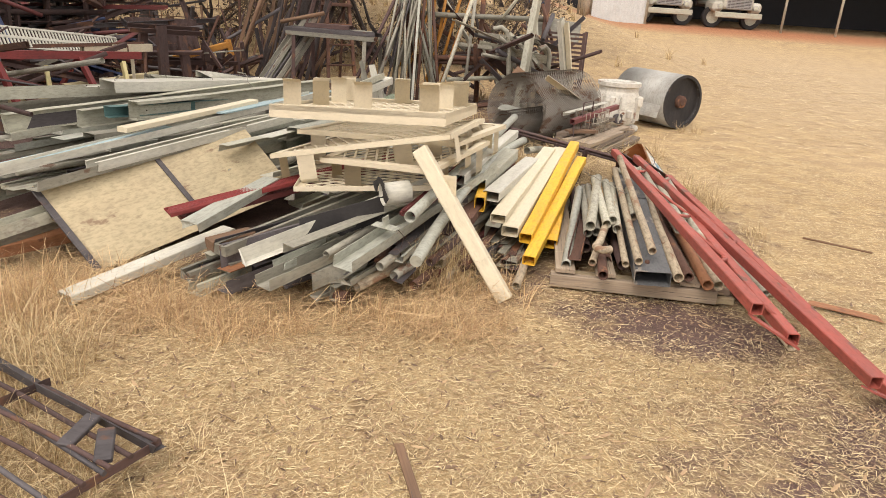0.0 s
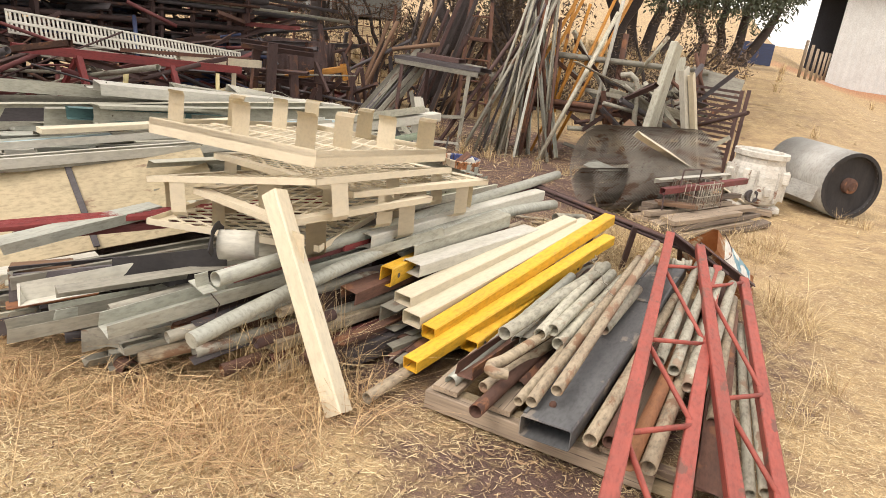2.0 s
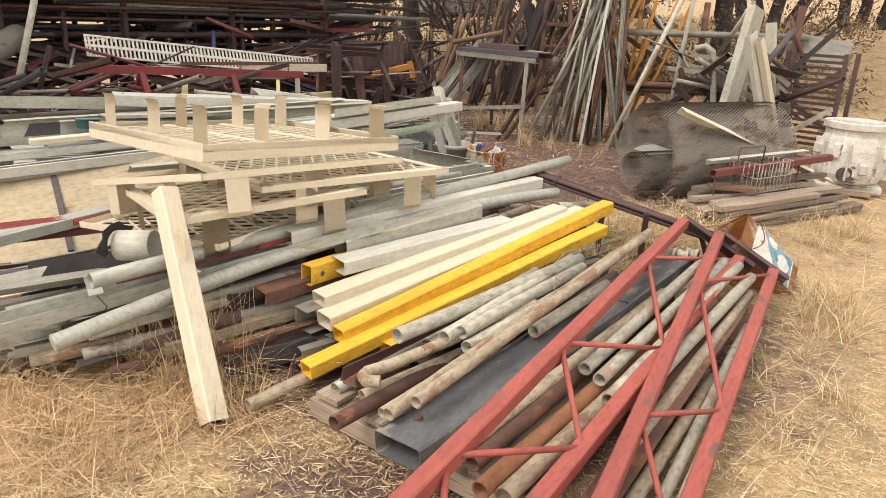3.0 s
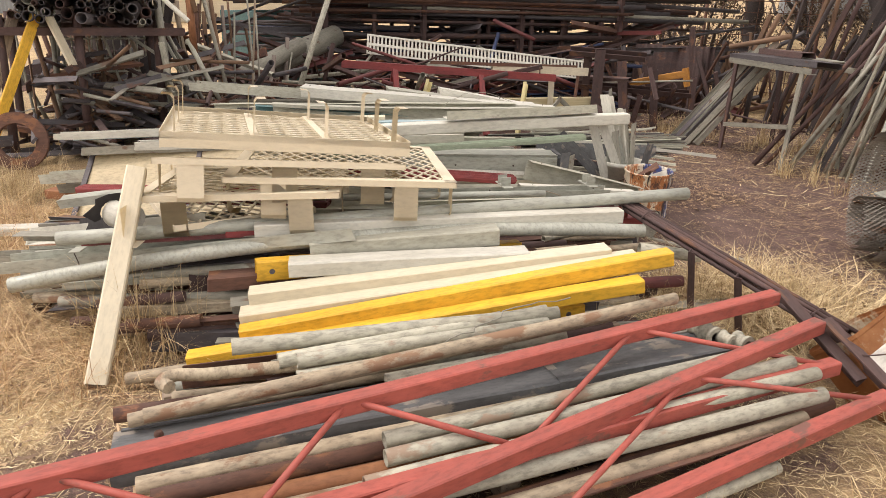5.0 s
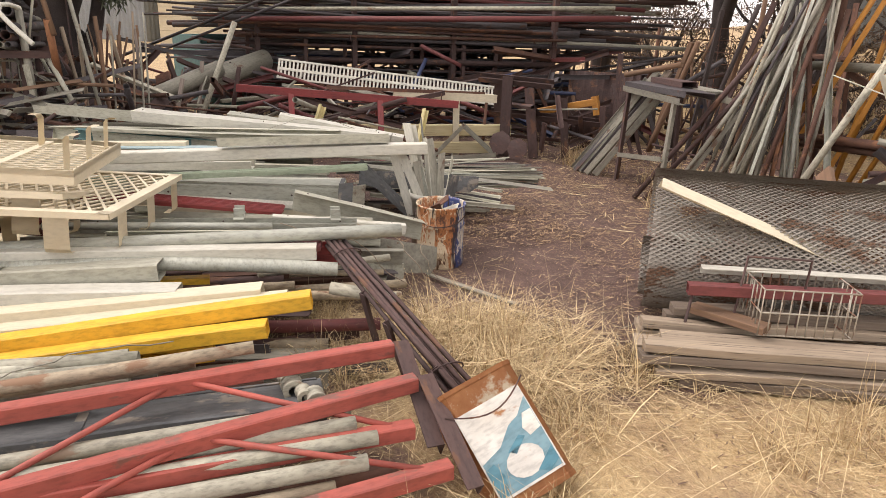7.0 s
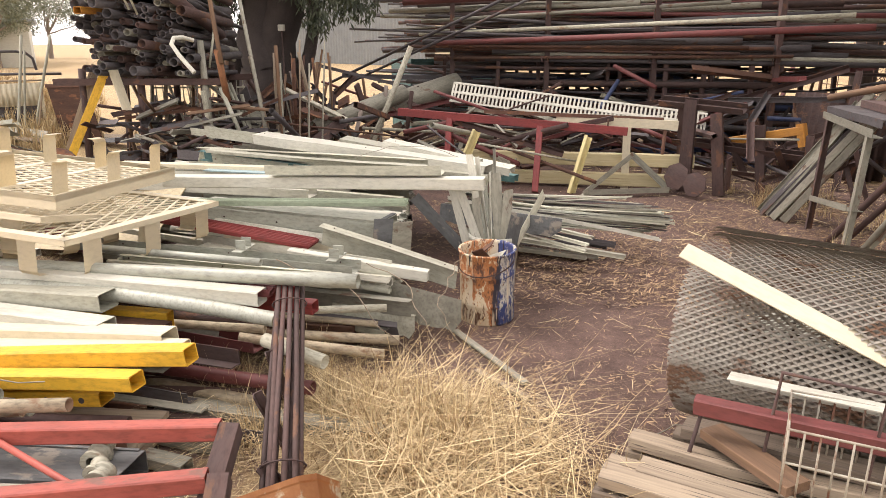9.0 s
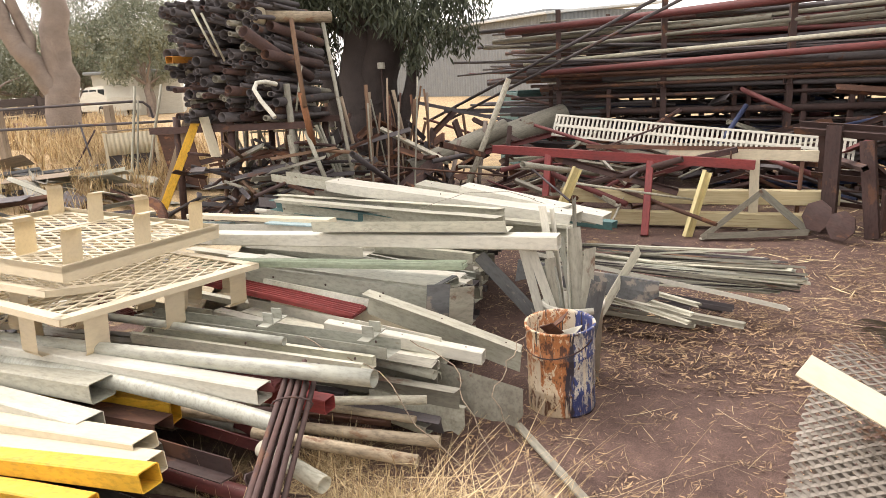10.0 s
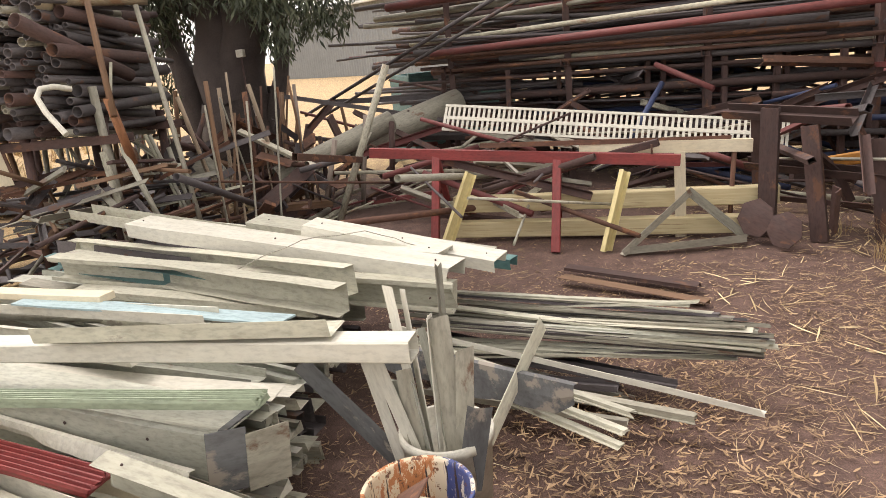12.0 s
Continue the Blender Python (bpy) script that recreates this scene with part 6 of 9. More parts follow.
for a, b, w, mt in (((-0.75, 9.35, 1.16), (1.2, 10.3, 1.18), 0.07, DULL), ((-0.7, 9.3, 0.62), (1.1, 10.1, 0.62), 0.07, RUST), ((-0.78, 9.32, 0.56), (1.2, 10.1, 0.56), 0.06, RUST), ((-0.72, 9.5, 0), (-0.72, 9.5, 2.9), 0.08, RUST), ((1.1, 10.2, 0), (1.1, 10.2, 1.5), 0.08, RUST), ((0.2, 9.9, 0), (0.2, 9.9, 1.5), 0.07, RUST)):
    section("rail" if a[2] else "upright", a, b, "pipe", w, 0, 0.004, mt, "", "", parent=FR)
section("steel_pipe", (0.02, 9.5, 0.0), (0.18, 9.9, 3.2), "pipe", 0.045, 0, 0.003, WHITE, "tall thin white pole standing in the scrap", "pole", 0)
section("steel_pole", (-0.35, 8.75, 0.0), (0.15, 9.3, 1.7), "pipe", 0.05, 0, 0.003, PALEPIPE, "pale pole leaning across the rusty frame", "pole", 0)
section("dark_pole", (-1.45, 8.35, 0.0), (-0.60, 9.45, 2.1), "rod", 0.045, 0, 0, DARKRUST, "dark rusty pole leaning on the bundle", "pole", 0)
section("dark_pole", (-1.38, 8.40, 0.0), (-0.52, 9.50, 2.0), "rod", 0.04, 0, 0, DARKRUST, "dark rusty pole leaning on the bundle", "pole", 0)

# jumble of bent tubes, shelving and sheets between the bundle and the trough
JB = "jumbled scrap behind the mesh roll"
rj = random.Random(14)
for i in range(80):
    x, y, z = rj.uniform(0.0, 1.35), rj.uniform(9.0, 10.4), rj.uniform(0.05, 0.95)
    L = rj.uniform(0.4, 1.0)
    d = Vector((rj.uniform(-0.8, 0.5), rj.uniform(-0.6, 0.6), rj.uniform(-0.5, 0.6))).normalized()
    kind, w, h, th = rj.choice((("pipe", 0.045, 0, 0.003), ("pipe", 0.06, 0, 0.003), ("angle", 0.05, 0.05, 0.004), ("box", 0.05, 0.04, 0.003), ("flat", 0.12, 0, 0.005)))
    a = Vector((x, y, z))
    b = a + d * L
    b.z = max(b.z, 0.04)
    mt = rj.choice((DULL, PALEPIPE, RUST, OFFWHITE, DARKRUST, DULL, DARK))
    word = {"pipe": "pipe", "angle": "angle", "box": "box section", "flat": "strip"}[kind]
    section("scrap_" + word.split()[0], a, b, kind, w, h, th, mt, "weathered steel %s in a jumbled scrap heap" % word, word.split()[-1], rj.uniform(0, 180), JB)
for i in range(3):
    a0 = Vector((0.35 + 0.3 * i, 9.0, 0.75 - 0.1 * i))
    bt = thing("bent_tube", pose(*a0, 0, 0, 20 * i), "grey bent tube with a curved end in the scrap", "tube", JB)
    part("tube", tube_path("tube", [(0, 0, 0.3), (0.1, 0, 0.33), (0.17, 0, 0.28), (0.2, 0.0, 0.18), (0.25, 0.05, -0.3), (0.3, 0.05, -0.7 + 0.1 * i)], 0.03, DULL), bt)
shelf = thing("wire_shelf", pose(1.35, 9.95, 0.0, 0, 0, -12), "dark rusty slatted shelving unit standing in the scrap", "shelf")
for x in (-0.28, 0.28):
    for y in (0, 0.4):
        part("upright", sweep("upright", 1.05, "angle", 0.04, 0.04, 0.004, DARKRUST), shelf, pose(x, y, 0, 0, -90, 0))
for k in range(16):
    part("slat", sweep("slat", 0.56, "flat", 0.03, 0, 0.004, DARKRUST), shelf, pose(-0.28, -0.005, 0.12 + 0.06 * k, 90, 0, 0))
section("grey_plate", (1.0, 10.3, 1.10), (1.62, 10.35, 1.02), "flat", 0.28, 0, 0.01, DULL, "grey metal plate lying on the shelving", "plate", 70)
ladd = thing("rusty_steps", pose(-1.9, 10.8, 0.0, 0, 0, 30), "brown rusty folding steps standing behind the path", "steps")
for x in (-0.22, 0.22):
    section("stile", (x, 0, 0), (x * 0.7, 0.35, 1.7), "channel", 0.05, 0.03, 0.004, RUST, "", "", parent=ladd)
    section("back_leg", (x, 0.75, 0), (x * 0.7, 0.35, 1.7), "channel", 0.04, 0.03, 0.004, RUST, "", "", parent=ladd)
for k in range(5):
    z = 0.28 + 0.3 * k
    part("tread", box_mesh("tread", 0.42 - 0.04 * k, 0.11, 0.02, RUST, 0.003), ladd, pose(0, 0.35 * z / 1.7, z))
part("seat", box_mesh("seat", 0.4, 0.3, 0.04, RUST, 0.004), ladd, pose(0, 0.3, 1.15))

# ---- trestle with dark sheets and leaning boards ----
tres = thing("trestle", along((-2.07, 8.93, 0.0), (-1.07, 8.67, 0.0)), "rusty angle-iron trestle with dark sheets on top", "trestle")
for x in (0.03, 0.98):
    for y in (-0.25, 0.25):
        section("leg", (x, y * 1.15, 0), (x, y, 0.84), "angle", 0.05, 0.05, 0.005, DARKRUST if x < 0.5 else DULL, "", "", parent=tres)
for y in (-0.25, 0.25):
    section("rail", (-0.08, y, 0.855), (1.1, y, 0.855), "angle", 0.06, 0.05, 0.005, DULL, "", "", parent=tres)
section("brace", (0.05, -0.27, 0.25), (0.98, -0.27, 0.38), "angle", 0.10, 0.04, 0.005, DULL, "", "", parent=tres)
for k, (y, z, w, mt) in enumerate(((-0.12, 0.90, 0.26, DARK), (0.12, 0.90, 0.20, DULL), (-0.02, 0.955, 0.14, DARKRUST))):
    section("metal_tray", along((-2.07, 8.93, 0.0), (-1.07, 8.67, 0.0)) @ Vector((-0.12 + 0.1 * k, y, z)), along((-2.07, 8.93, 0.0), (-1.07, 8.67, 0.0)) @ Vector((1.08 - 0.2 * k, y + 0.02, z)), "channel", w, 0.05, 0.004, mt, "shallow dark metal tray lying on a trestle", "tray", 180, "trays on the trestle", rough=0.003)
rk = random.Random(19)
for i in range(11):
    u = i / 10
    base = Vector((-2.70 + 0.32 * u, 8.50 + 0.10 * u + rk.uniform(-0.05, 0.05), 0.0))
    end = base + Vector((0.54 + rk.uniform(-0.04, 0.05), 0.36, rk.uniform(0.84, 1.04)))
    mt = rk.choice((DULL, DULL, DARK, SPLITWOOD, DULL, DARK))
    section("leaning_board", base, end, rk.choice(("channel", "flat", "bar")), 0.055, 0.025, 0.005, mt, "%s leaning against the trestle" % ("weathered timber board" if mt in (OLDWOOD, SPLITWOOD) else "grey metal strip"), "board", rk.uniform(60, 120), "boards leaning on the trestle")
section("log", (-2.30, 8.75, 0.97), (-1.80, 8.98, 1.10), "rod", 0.05, 0, 0, BROWNWOOD, "weathered round pole lying across the boards", "pole", 0)

# ---- yellow angle and rusty machine ----
yan = thing("yellow_bracket", along((-3.58, 8.48, 0.46), (-3.02, 8.96, 0.64)), "yellow painted steel bracket on rusty scrap", "bracket")
part("arm", sweep("arm", 0.76, "box", 0.075, 0.075, 0.004, ORANGE), yan)
part("end_arm", sweep("end_arm", 0.2, "box", 0.07, 0.07, 0.004, ORANGE), yan, pose(0.74, 0, -0.14, 0, -90, 0))
RM = thing("rusty_machine", pose(-3.55, 8.15, 0.0, 0, 0, 25), "dark brown rusty farm implement frame", "machine")
for a, b, w in (((0, 0, 0), (0, 0, 0.86), 0.11), ((0.3, 0.15, 0), (0.22, 0.1, 0.75), 0.10), ((-0.25, 0.2, 0), (-0.2, 0.1, 0.8), 0.09), ((-0.35, -0.05, 0.83), (0.45, 0.2, 0.80), 0.10), ((0.55, 0.4, 0), (0.5, 0.35, 0.66), 0.08), ((-0.3, 0.1, 0.45), (0.9, 0.5, 0.42), 0.07), ((0.9, 0.55, 0), (0.9, 0.5, 0.6), 0.06)):
    section("member", a, b, "channel", w, 0.06, 0.008, DARKRUST, "", "", parent=RM, roll=30)
for x, y, z, s in ((0.08, -0.18, 0.17, 0.13), (0.30, -0.16, 0.13, 0.12)):
    part("shovel_plate", lathe("shovel_plate", [(0.0, 0.012), (s, 0.0), (s, -0.01), (0.0, -0.003)], 7, DARKRUST, False), RM, pose(x, y, z, 75, 15, 10))
for i in range(14):
    rr = random.Random(60 + i)
    a = Vector((-3.9 + rr.uniform(0, 1.0), 8.3 + rr.uniform(0, 1.2), rr.uniform(0.03, 0.4)))
    section("rusty_bar", a, a + Vector((rr.uniform(-0.5, 0.6), rr.uniform(-0.4, 0.6), rr.uniform(0, 0.35))), "angle", 0.06, 0.05, 0.006, DARKRUST, "dark rusty steel bar beside the implement", "bar", rr.uniform(0, 180), "rusty bars by the implement")

# ---- white perforated plank, red rack, cream stands ----
plank = thing("perforated_plank", along((-5.00, 5.93, 0.84), (-4.30, 8.50, 0.56), 62), "white perforated steel plank lying on scrap", "plank")
PL, PW = 2.75, 0.22
for y, w in ((0.0, 0.022), (PW / 2, 0.030), (PW, 0.022)):
    part("rail", sweep("rail", PL, "bar", w, 0.012, 0, WHITE), plank, pose(0, y - PW / 2, 0))
slat_me = box_mesh("slat", 0.022, PW / 2 - 0.024, 0.009, WHITE, 0.001)
for i in range(63):
    x = min(max(PL * i / 62, 0.012), PL - 0.012)
    for y0 in (-PW / 4, PW / 4):
        part("slat", slat_me, plank, pose(x, y0, -0.005))
redr = thing("red_rack", pose(0, 0, 0), "crimson painted steel rack with slanted legs", "rack")
section("top_rail", (-4.25, 5.38, 0.69), (-3.56, 7.58, 0.565), "channel", 0.05, 0.075, 0.005, CRIMSON, "", "", parent=redr, roll=180)
for u, bx, by in ((0.24, -3.80, 5.86), (0.64, -3.50, 6.72)):
    p = Vector((-4.25, 5.38, 0.675)).lerp(Vector((-3.56, 7.58, 0.55)), u)
    section("leg", (bx, by, 0), p, "box", 0.06, 0.045, 0.004, CRIMSON, "", "", parent=redr)
    section("brace", (bx - 0.75, by + 0.1, 0), p, "box", 0.045, 0.04, 0.004, CRIMSON, "", "", parent=redr)
section("hook", (-3.60, 7.40, 0.60), (-3.60, 7.40, 0.68), "rod", 0.014, 0, 0, RUST, "", "", parent=redr)
PALEYELLOW = worn("pale_yellow_paint", (0.66, 0.57, 0.28), (0.58, 0.49, 0.24), (0.40, 0.30, 0.18), 0.72, 0.5, streak=(1, 3, 3), vary=0.1, grime=0.2)
ystd = thing("cream_trestle", pose(0, 0, 0), "cream steel rail on a flat cream leg behind the red rack", "trestle")
section("top_rail", (-3.86, 6.95, 0.655), (-3.66, 8.08, 0.61), "channel", 0.05, 0.085, 0.004, CREAM, "", "", parent=ystd, roll=180)
section("leg", (-3.66, 7.61, 0.0), (-3.66, 7.60, 0.60), "flat", 0.075, 0, 0.006, CREAM, "", "", parent=ystd, roll=90)
section("leg", (-3.70, 7.95, 0.0), (-3.68, 7.97, 0.60), "rod", 0.035, 0, 0, RUST, "rusty pipe leg", "", parent=ystd)
section("rust_angle", (-3.95, 6.25, 0.72), (-3.70, 7.95, 0.665), "angle", 0.05, 0.035, 0.005, RUST, "brown rusty angle lying along the cream rail", "angle", 0)
for (ax, ay), (tx, ty, tz) in (((-3.60, 5.93), (-3.78, 6.17, 0.55)), ((-3.42, 7.05), (-3.58, 7.22, 0.52))):
    section("yellow_post", (ax, ay, 0.0), (tx, ty, tz), "channel", 0.085, 0.035, 0.004, PALEYELLOW, "cream-yellow channel leaning against the red rack", "post", 90, "posts leaning on the red rack")
section("white_stick", (-4.35, 6.62, 0.30), (-4.45, 6.38, 0.55), "bar", 0.05, 0.02, 0, WHITE, "short white strip in the tangle", "strip", 40)
for a, b, sz in (((-4.05, 6.02, 0.27), (-3.62, 8.25, 0.27), 0.12), ((-4.00, 6.0, 0.09), (-3.58, 8.0, 0.09), 0.12)):
    section("cream_timber", a, b, "bar", 0.09, sz, 0, PALEWOOD, "long cream squared timber lying on the ground", "timber", 0, "squared timbers", rough=0.003)
afr = thing("angle_frame", pose(0, 0, 0), "grey A-shaped steel angle frame on the ground", "frame")
for a, b in (((-3.30, 7.13, 0.03), (-3.52, 7.62, 0.36)), ((-3.42, 7.98, 0.03), (-3.52, 7.62, 0.36)), ((-3.32, 7.16, 0.04), (-3.38, 7.95, 0.05))):
    section("member", a, b, "angle", 0.06, 0.05, 0.004, DULL, "", "", parent=afr)
section("steel_pipe", (-4.80, 4.92, 0.0), (-4.96, 5.48, 1.33), "pipe", 0.062, 0, 0.004, PALEPIPE, "pale pole leaning up out of the scrap", "pole", 0)
section("dark_pole", (-7.30, 4.10, 0.78), (-5.30, 7.20, 2.15), "rod", 0.04, 0, 0, DARK, "long dark rod slanting up to the pipe rack", "rod", 0)
section("dark_pole", (-7.20, 4.25, 0.72), (-5.10, 7.40, 2.10), "rod", 0.035, 0, 0, DARK, "long dark rod slanting up to the pipe rack", "rod", 0)
section("big_pipe", (-5.05, 4.35, 0.42), (-5.75, 5.35, 0.78), "pipe", 0.20, 0, 0.006, DULL, "wide grey pipe lying on the scrap", "pipe", 0)
section("big_pipe", (-5.6, 4.9, 0.55), (-6.4, 6.0, 0.85), "pipe", 0.28, 0, 0.006, DULL, "wide grey pipe lying behind the scrap", "pipe", 0)

# low tangled scrap under the red rack and plank
LT = "tangled scrap under the rack"
rr = random.Random(31)
for i in range(120):
    x, y = rr.uniform(-6.2, -3.9), rr.uniform(4.3, 8.9)
    x -= 0.25 * max(0, 6.2 - y)
    z = rr.uniform(0.04, 0.62)
    d = Vector((rr.uniform(-0.5, 0.9), rr.uniform(-1, 1), rr.uniform(-0.3, 0.35))).normalized()
    L = rr.uniform(0.5, 1.7)
    a = Vector((x, y, z))
    b = a + d * L
    b.z = min(max(b.z, 0.03), 0.85)
    kind, w, h, th = rr.choice((("pipe", 0.05, 0, 0.003), ("pipe", 0.035, 0, 0.003), ("angle", 0.05, 0.05, 0.004), ("box", 0.05, 0.04, 0.003), ("rod", 0.02, 0, 0)))
    mt = rr.choice((DARKRUST, RUST, DARK, DULL, DARKRUST, PALEPIPE, MAROON))
    word = {"pipe": "pipe", "angle": "angle", "box": "box section", "rod": "rod"}[kind]
    section("scrap_" + word.split()[0], a, b, kind, w, h, th, mt, "rusty steel %s in a tangle of scrap" % word, word.split()[-1], rr.uniform(0, 180), LT)

# ---- tall pipe rack ----
RA, RB = Vector((-6.95, 5.35, 0)), Vector((-4.55, 10.35, 0))
rdir = (RB - RA).normalized()
rside = Vector((-rdir.y, rdir.x, 0))
if rside.x > 0:
    rside = -rside
rack = thing("pipe_rack", pose(*RA), "dark steel rack loaded with long rusty pipes", "rack")
for u in (0.12, 0.36, 0.6, 0.84):
    p = rdir * (5.5 * u)
    for s in (0.0, 1.5):
        q = p + rside * s
        section("upright", q, q + Vector((0, 0, 2.1)), "channel", 0.09, 0.06, 0.006, DARKRUST, "", "", parent=rack)
    for z in (0.30, 1.16):
        section("arm", p + Vector((0, 0, z)) - rside * 0.1, p + rside * 1.6 + Vector((0, 0, z)), "channel", 0.08, 0.06, 0.006, DARKRUST, "", "", parent=rack)
RP = "long pipes stored on the rack"
rp = random.Random(77)
for i in range(250):
    low = i % 4 == 0
    s = rp.uniform(-0.05, 1.5)
    z = (0.33 + 0.72 * rp.random()) if low else (1.24 + 0.75 * rp.random() ** 1.2)
    u0, L = rp.uniform(-1.0, 1.9), rp.uniform(2.2, 5.4)
    a = RA + rdir * u0 + rside * s + Vector((0, 0, z))
    b = a + rdir * L + rside * rp.uniform(-0.2, 0.2) + Vector((0, 0, rp.uniform(-0.10, 0.10) if low else rp.uniform(-0.22, 0.16)))
    w = rp.choice((0.025, 0.035, 0.045, 0.055, 0.07))
    # dark steel below, paler DULL higher up: the rack's shade is in this choice too
    mt = rp.choice((DARKRUST, DARK, DARK, DARKRUST, DARK, MAROON, DARK, DARK, DULL if not low else BLUE, DULL if z > 1.5 else DARK, DULL if z > 1.8 else DARK, DARKRUST))
    section("long_pipe", a, b, "pipe", w, 0, 0.004, mt, "long %s pipe stored on the rack" % ("dark rusty" if mt in (DARKRUST, DARK, RUST) else "weathered"), "pipe", 0, RP)
section("long_pipe", (-6.90, 5.50, 1.48), (-4.20, 9.9, 1.62), "pipe", 0.05, 0, 0.004, PALEPIPE, "long pale pipe on the edge of the rack", "pipe", 0, RP)
section("long_pipe", (-6.55, 5.75, 1.36), (-4.0, 10.0, 1.50), "pipe", 0.07, 0, 0.004, MAROON, "long maroon pipe on the edge of the rack", "pipe", 0, RP)
section("long_pipe", (-6.75, 5.30, 1.88), (-4.4, 10.2, 2.0), "pipe", 0.085, 0, 0.004, MAROON, "long thick maroon pipe on top of the rack", "pipe", 0, RP)
bin_ = thing("teal_bin", along((-8.1, 5.3, 0.0), (-8.7, 6.7, 0.0)), "teal painted steel bin behind the scrap", "bin")
for nm, w, d, x, y in (("side", 1.5, 0.03, 0.75, 0.0), ("side", 1.5, 0.03, 0.75, 0.9), ("end", 0.03, 0.87, 0.015, 0.45), ("end", 0.03, 0.87, 1.485, 0.45), ("base", 1.44, 0.86, 0.75, 0.45)):
    part(nm, box_mesh(nm, w, d, 0.05 if nm == "base" else 1.1, TEAL, 0.006), bin_, pose(x, y, 0))
part("lip", sweep("lip", 1.5, "bar", 0.06, 0.05, 0, TEAL), bin_, pose(0, 0.0, 1.1))

# ---- heap of pipes stacked end-on, with its rack ----
hr = thing("pipe_stack_rack", pose(-3.55, 2.35, 0), "rough rusty rack holding a heap of pipes", "rack")
for y in (0.05, 0.6, 1.2):
    for x in (-0.1, -1.0):
        section("upright", (x, y, 0), (x - 0.05, y + 0.04, 1.15), "pipe", 0.07, 0, 0.004, DARKRUST, "", "", parent=hr)
for x in (-0.1, -1.0):
    section("bearer", (x, -0.15, 1.03), (x, 1.45, 1.03), "channel", 0.10, 0.06, 0.006, DARKRUST, "", "", parent=hr)
section("front_post", (-0.05, 1.30, 0.0), (-0.1, 1.25, 1.4), "pipe", 0.06, 0, 0.004, DULL, "", "", parent=hr)
HP = "pipes heaped end-on"
rh = random.Random(42)
ends = []
for i in range(240):
    for _ in range(14):
        y = rh.uniform(2.50, 3.56)
        z = 1.10 + 1.05 * rh.random()
        w = rh.choice((0.04, 0.05, 0.065, 0.08, 0.09))
        if all(math.hypot(y - q[0], z - q[1]) > (w + q[2]) * 0.46 for q in ends):
            ends.append((y, z, w))
            break
for y, z, w in ends:
    a = Vector((-3.50 + rh.uniform(-0.16, 0.14) - 0.12 * (y < 2.6), y, z))
    b = a + Vector((-1.15, 0.02 + rh.uniform(-0.2, 0.3), rh.uniform(-0.16, 0.03))) * rh.uniform(0.7, 1.1)
    b.y = min(b.y, 3.60 + 0.08 * rh.random())
    mt = rh.choice((DARK, DARKRUST, DARK, DULL, DARK, DARK, DARKRUST, DARK, DARK, DARK))
    section("stacked_pipe", a, b, "pipe", w, 0, 0.005, mt, "%s pipe end in a tall heap" % ("dull grey" if mt is DULL else "dark weathered"), "pipe", 0, HP)
for i in range(110):
    a = Vector((-4.05 + rh.uniform(-0.3, 0.2), rh.uniform(2.45, 3.35), rh.uniform(1.08, 2.1)))
    b = a + Vector((-0.9, rh.uniform(-0.2, 0.25), rh.uniform(-0.1, 0.08)))
    section("stacked_pipe", a, b, "pipe", rh.choice((0.05, 0.07, 0.09)), 0, 0.005, rh.choice((DARK, DARKRUST, DARK, DARKRUST)), "dark weathered pipe deep in a tall heap", "pipe", 0, HP)
section("thick_pole", (-3.60, 3.40, 1.99), (-3.98, 3.96, 1.97), "rod", 0.10, 0, 0, TANPIPE, "thick round pole laid across the top of the heap", "pole", 0)
part("pole_end", lathe("pole_end", [(0.0, 0.05), (0.05, 0.045), (0.078, 0.02), (0.078, -0.06), (0.062, -0.08)], 16, CREAM), [o for o in scene.objects if o.name == "thick_pole"][0], pose(0.0, 0, 0, 0, -90, 0), "pale rounded cap")
for a, b, w, mt, lb in (
        ((-3.20, 3.46, 1.84), (-4.10, 3.66, 1.45), 0.10, DARKRUST, "thick brown pipe slanting across the heap"),
        ((-3.62, 3.72, 1.95), (-3.36, 3.87, 1.20), 0.042, BROWNWOOD, "rough brown pole leaning on the heap"),
        ((-3.40, 3.83, 1.32), (-3.52, 3.85, 0.86), 0.06, ORANGERUST, "orange rusty pipe leaning on the heap"),
        ((-3.50, 3.80, 0.98), (-3.40, 4.02, 0.45), 0.04, OFFWHITE, "pale pipe leaning on the heap"),
        ((-3.92, 3.90, 1.92), (-3.66, 4.22, 0.0), 0.036, DULL, "grey pipe leaning on the heap"),
        ((-4.16, 3.65, 0.99), (-3.92, 4.08, 0.0), 0.03, OFFWHITE, "thin pale rod leaning on the heap"),
        ((-4.12, 3.70, 0.99), (-3.88, 4.12, 0.0), 0.03, DULL, "thin grey rod leaning on the heap"),
        ((-3.75, 3.72, 1.55), (-3.72, 3.64, 1.15), 0.022, OFFWHITE, "thin pale rod leaning on the heap"),
        ((-3.55, 3.70, 0.0), (-3.60, 3.60, 0.95), 0.05, PALEPIPE, "short pale post under the heap"),
        ((-3.30, 3.05, 2.02), (-3.42, 3.15, 1.62), 0.02, OFFWHITE, "thin bent pale rod over the pipe ends"),
        ((-3.28, 2.98, 2.05), (-3.38, 3.10, 1.66), 0.02, OFFWHITE, "thin bent pale rod over the pipe ends")):
    section("leaning_pipe", a, b, "pipe", w, 0, 0.004, mt, lb, "pipe", 0, "pipes leaning on the heap", rough=0.004 if mt is BROWNWOOD else 0.0)
section("orange_box", (-3.42, 2.62, 1.66), (-3.9, 2.72, 1.66), "box", 0.08, 0.06, 0.005, ORANGE, "orange steel box end among dark pipes", "beam", 0)
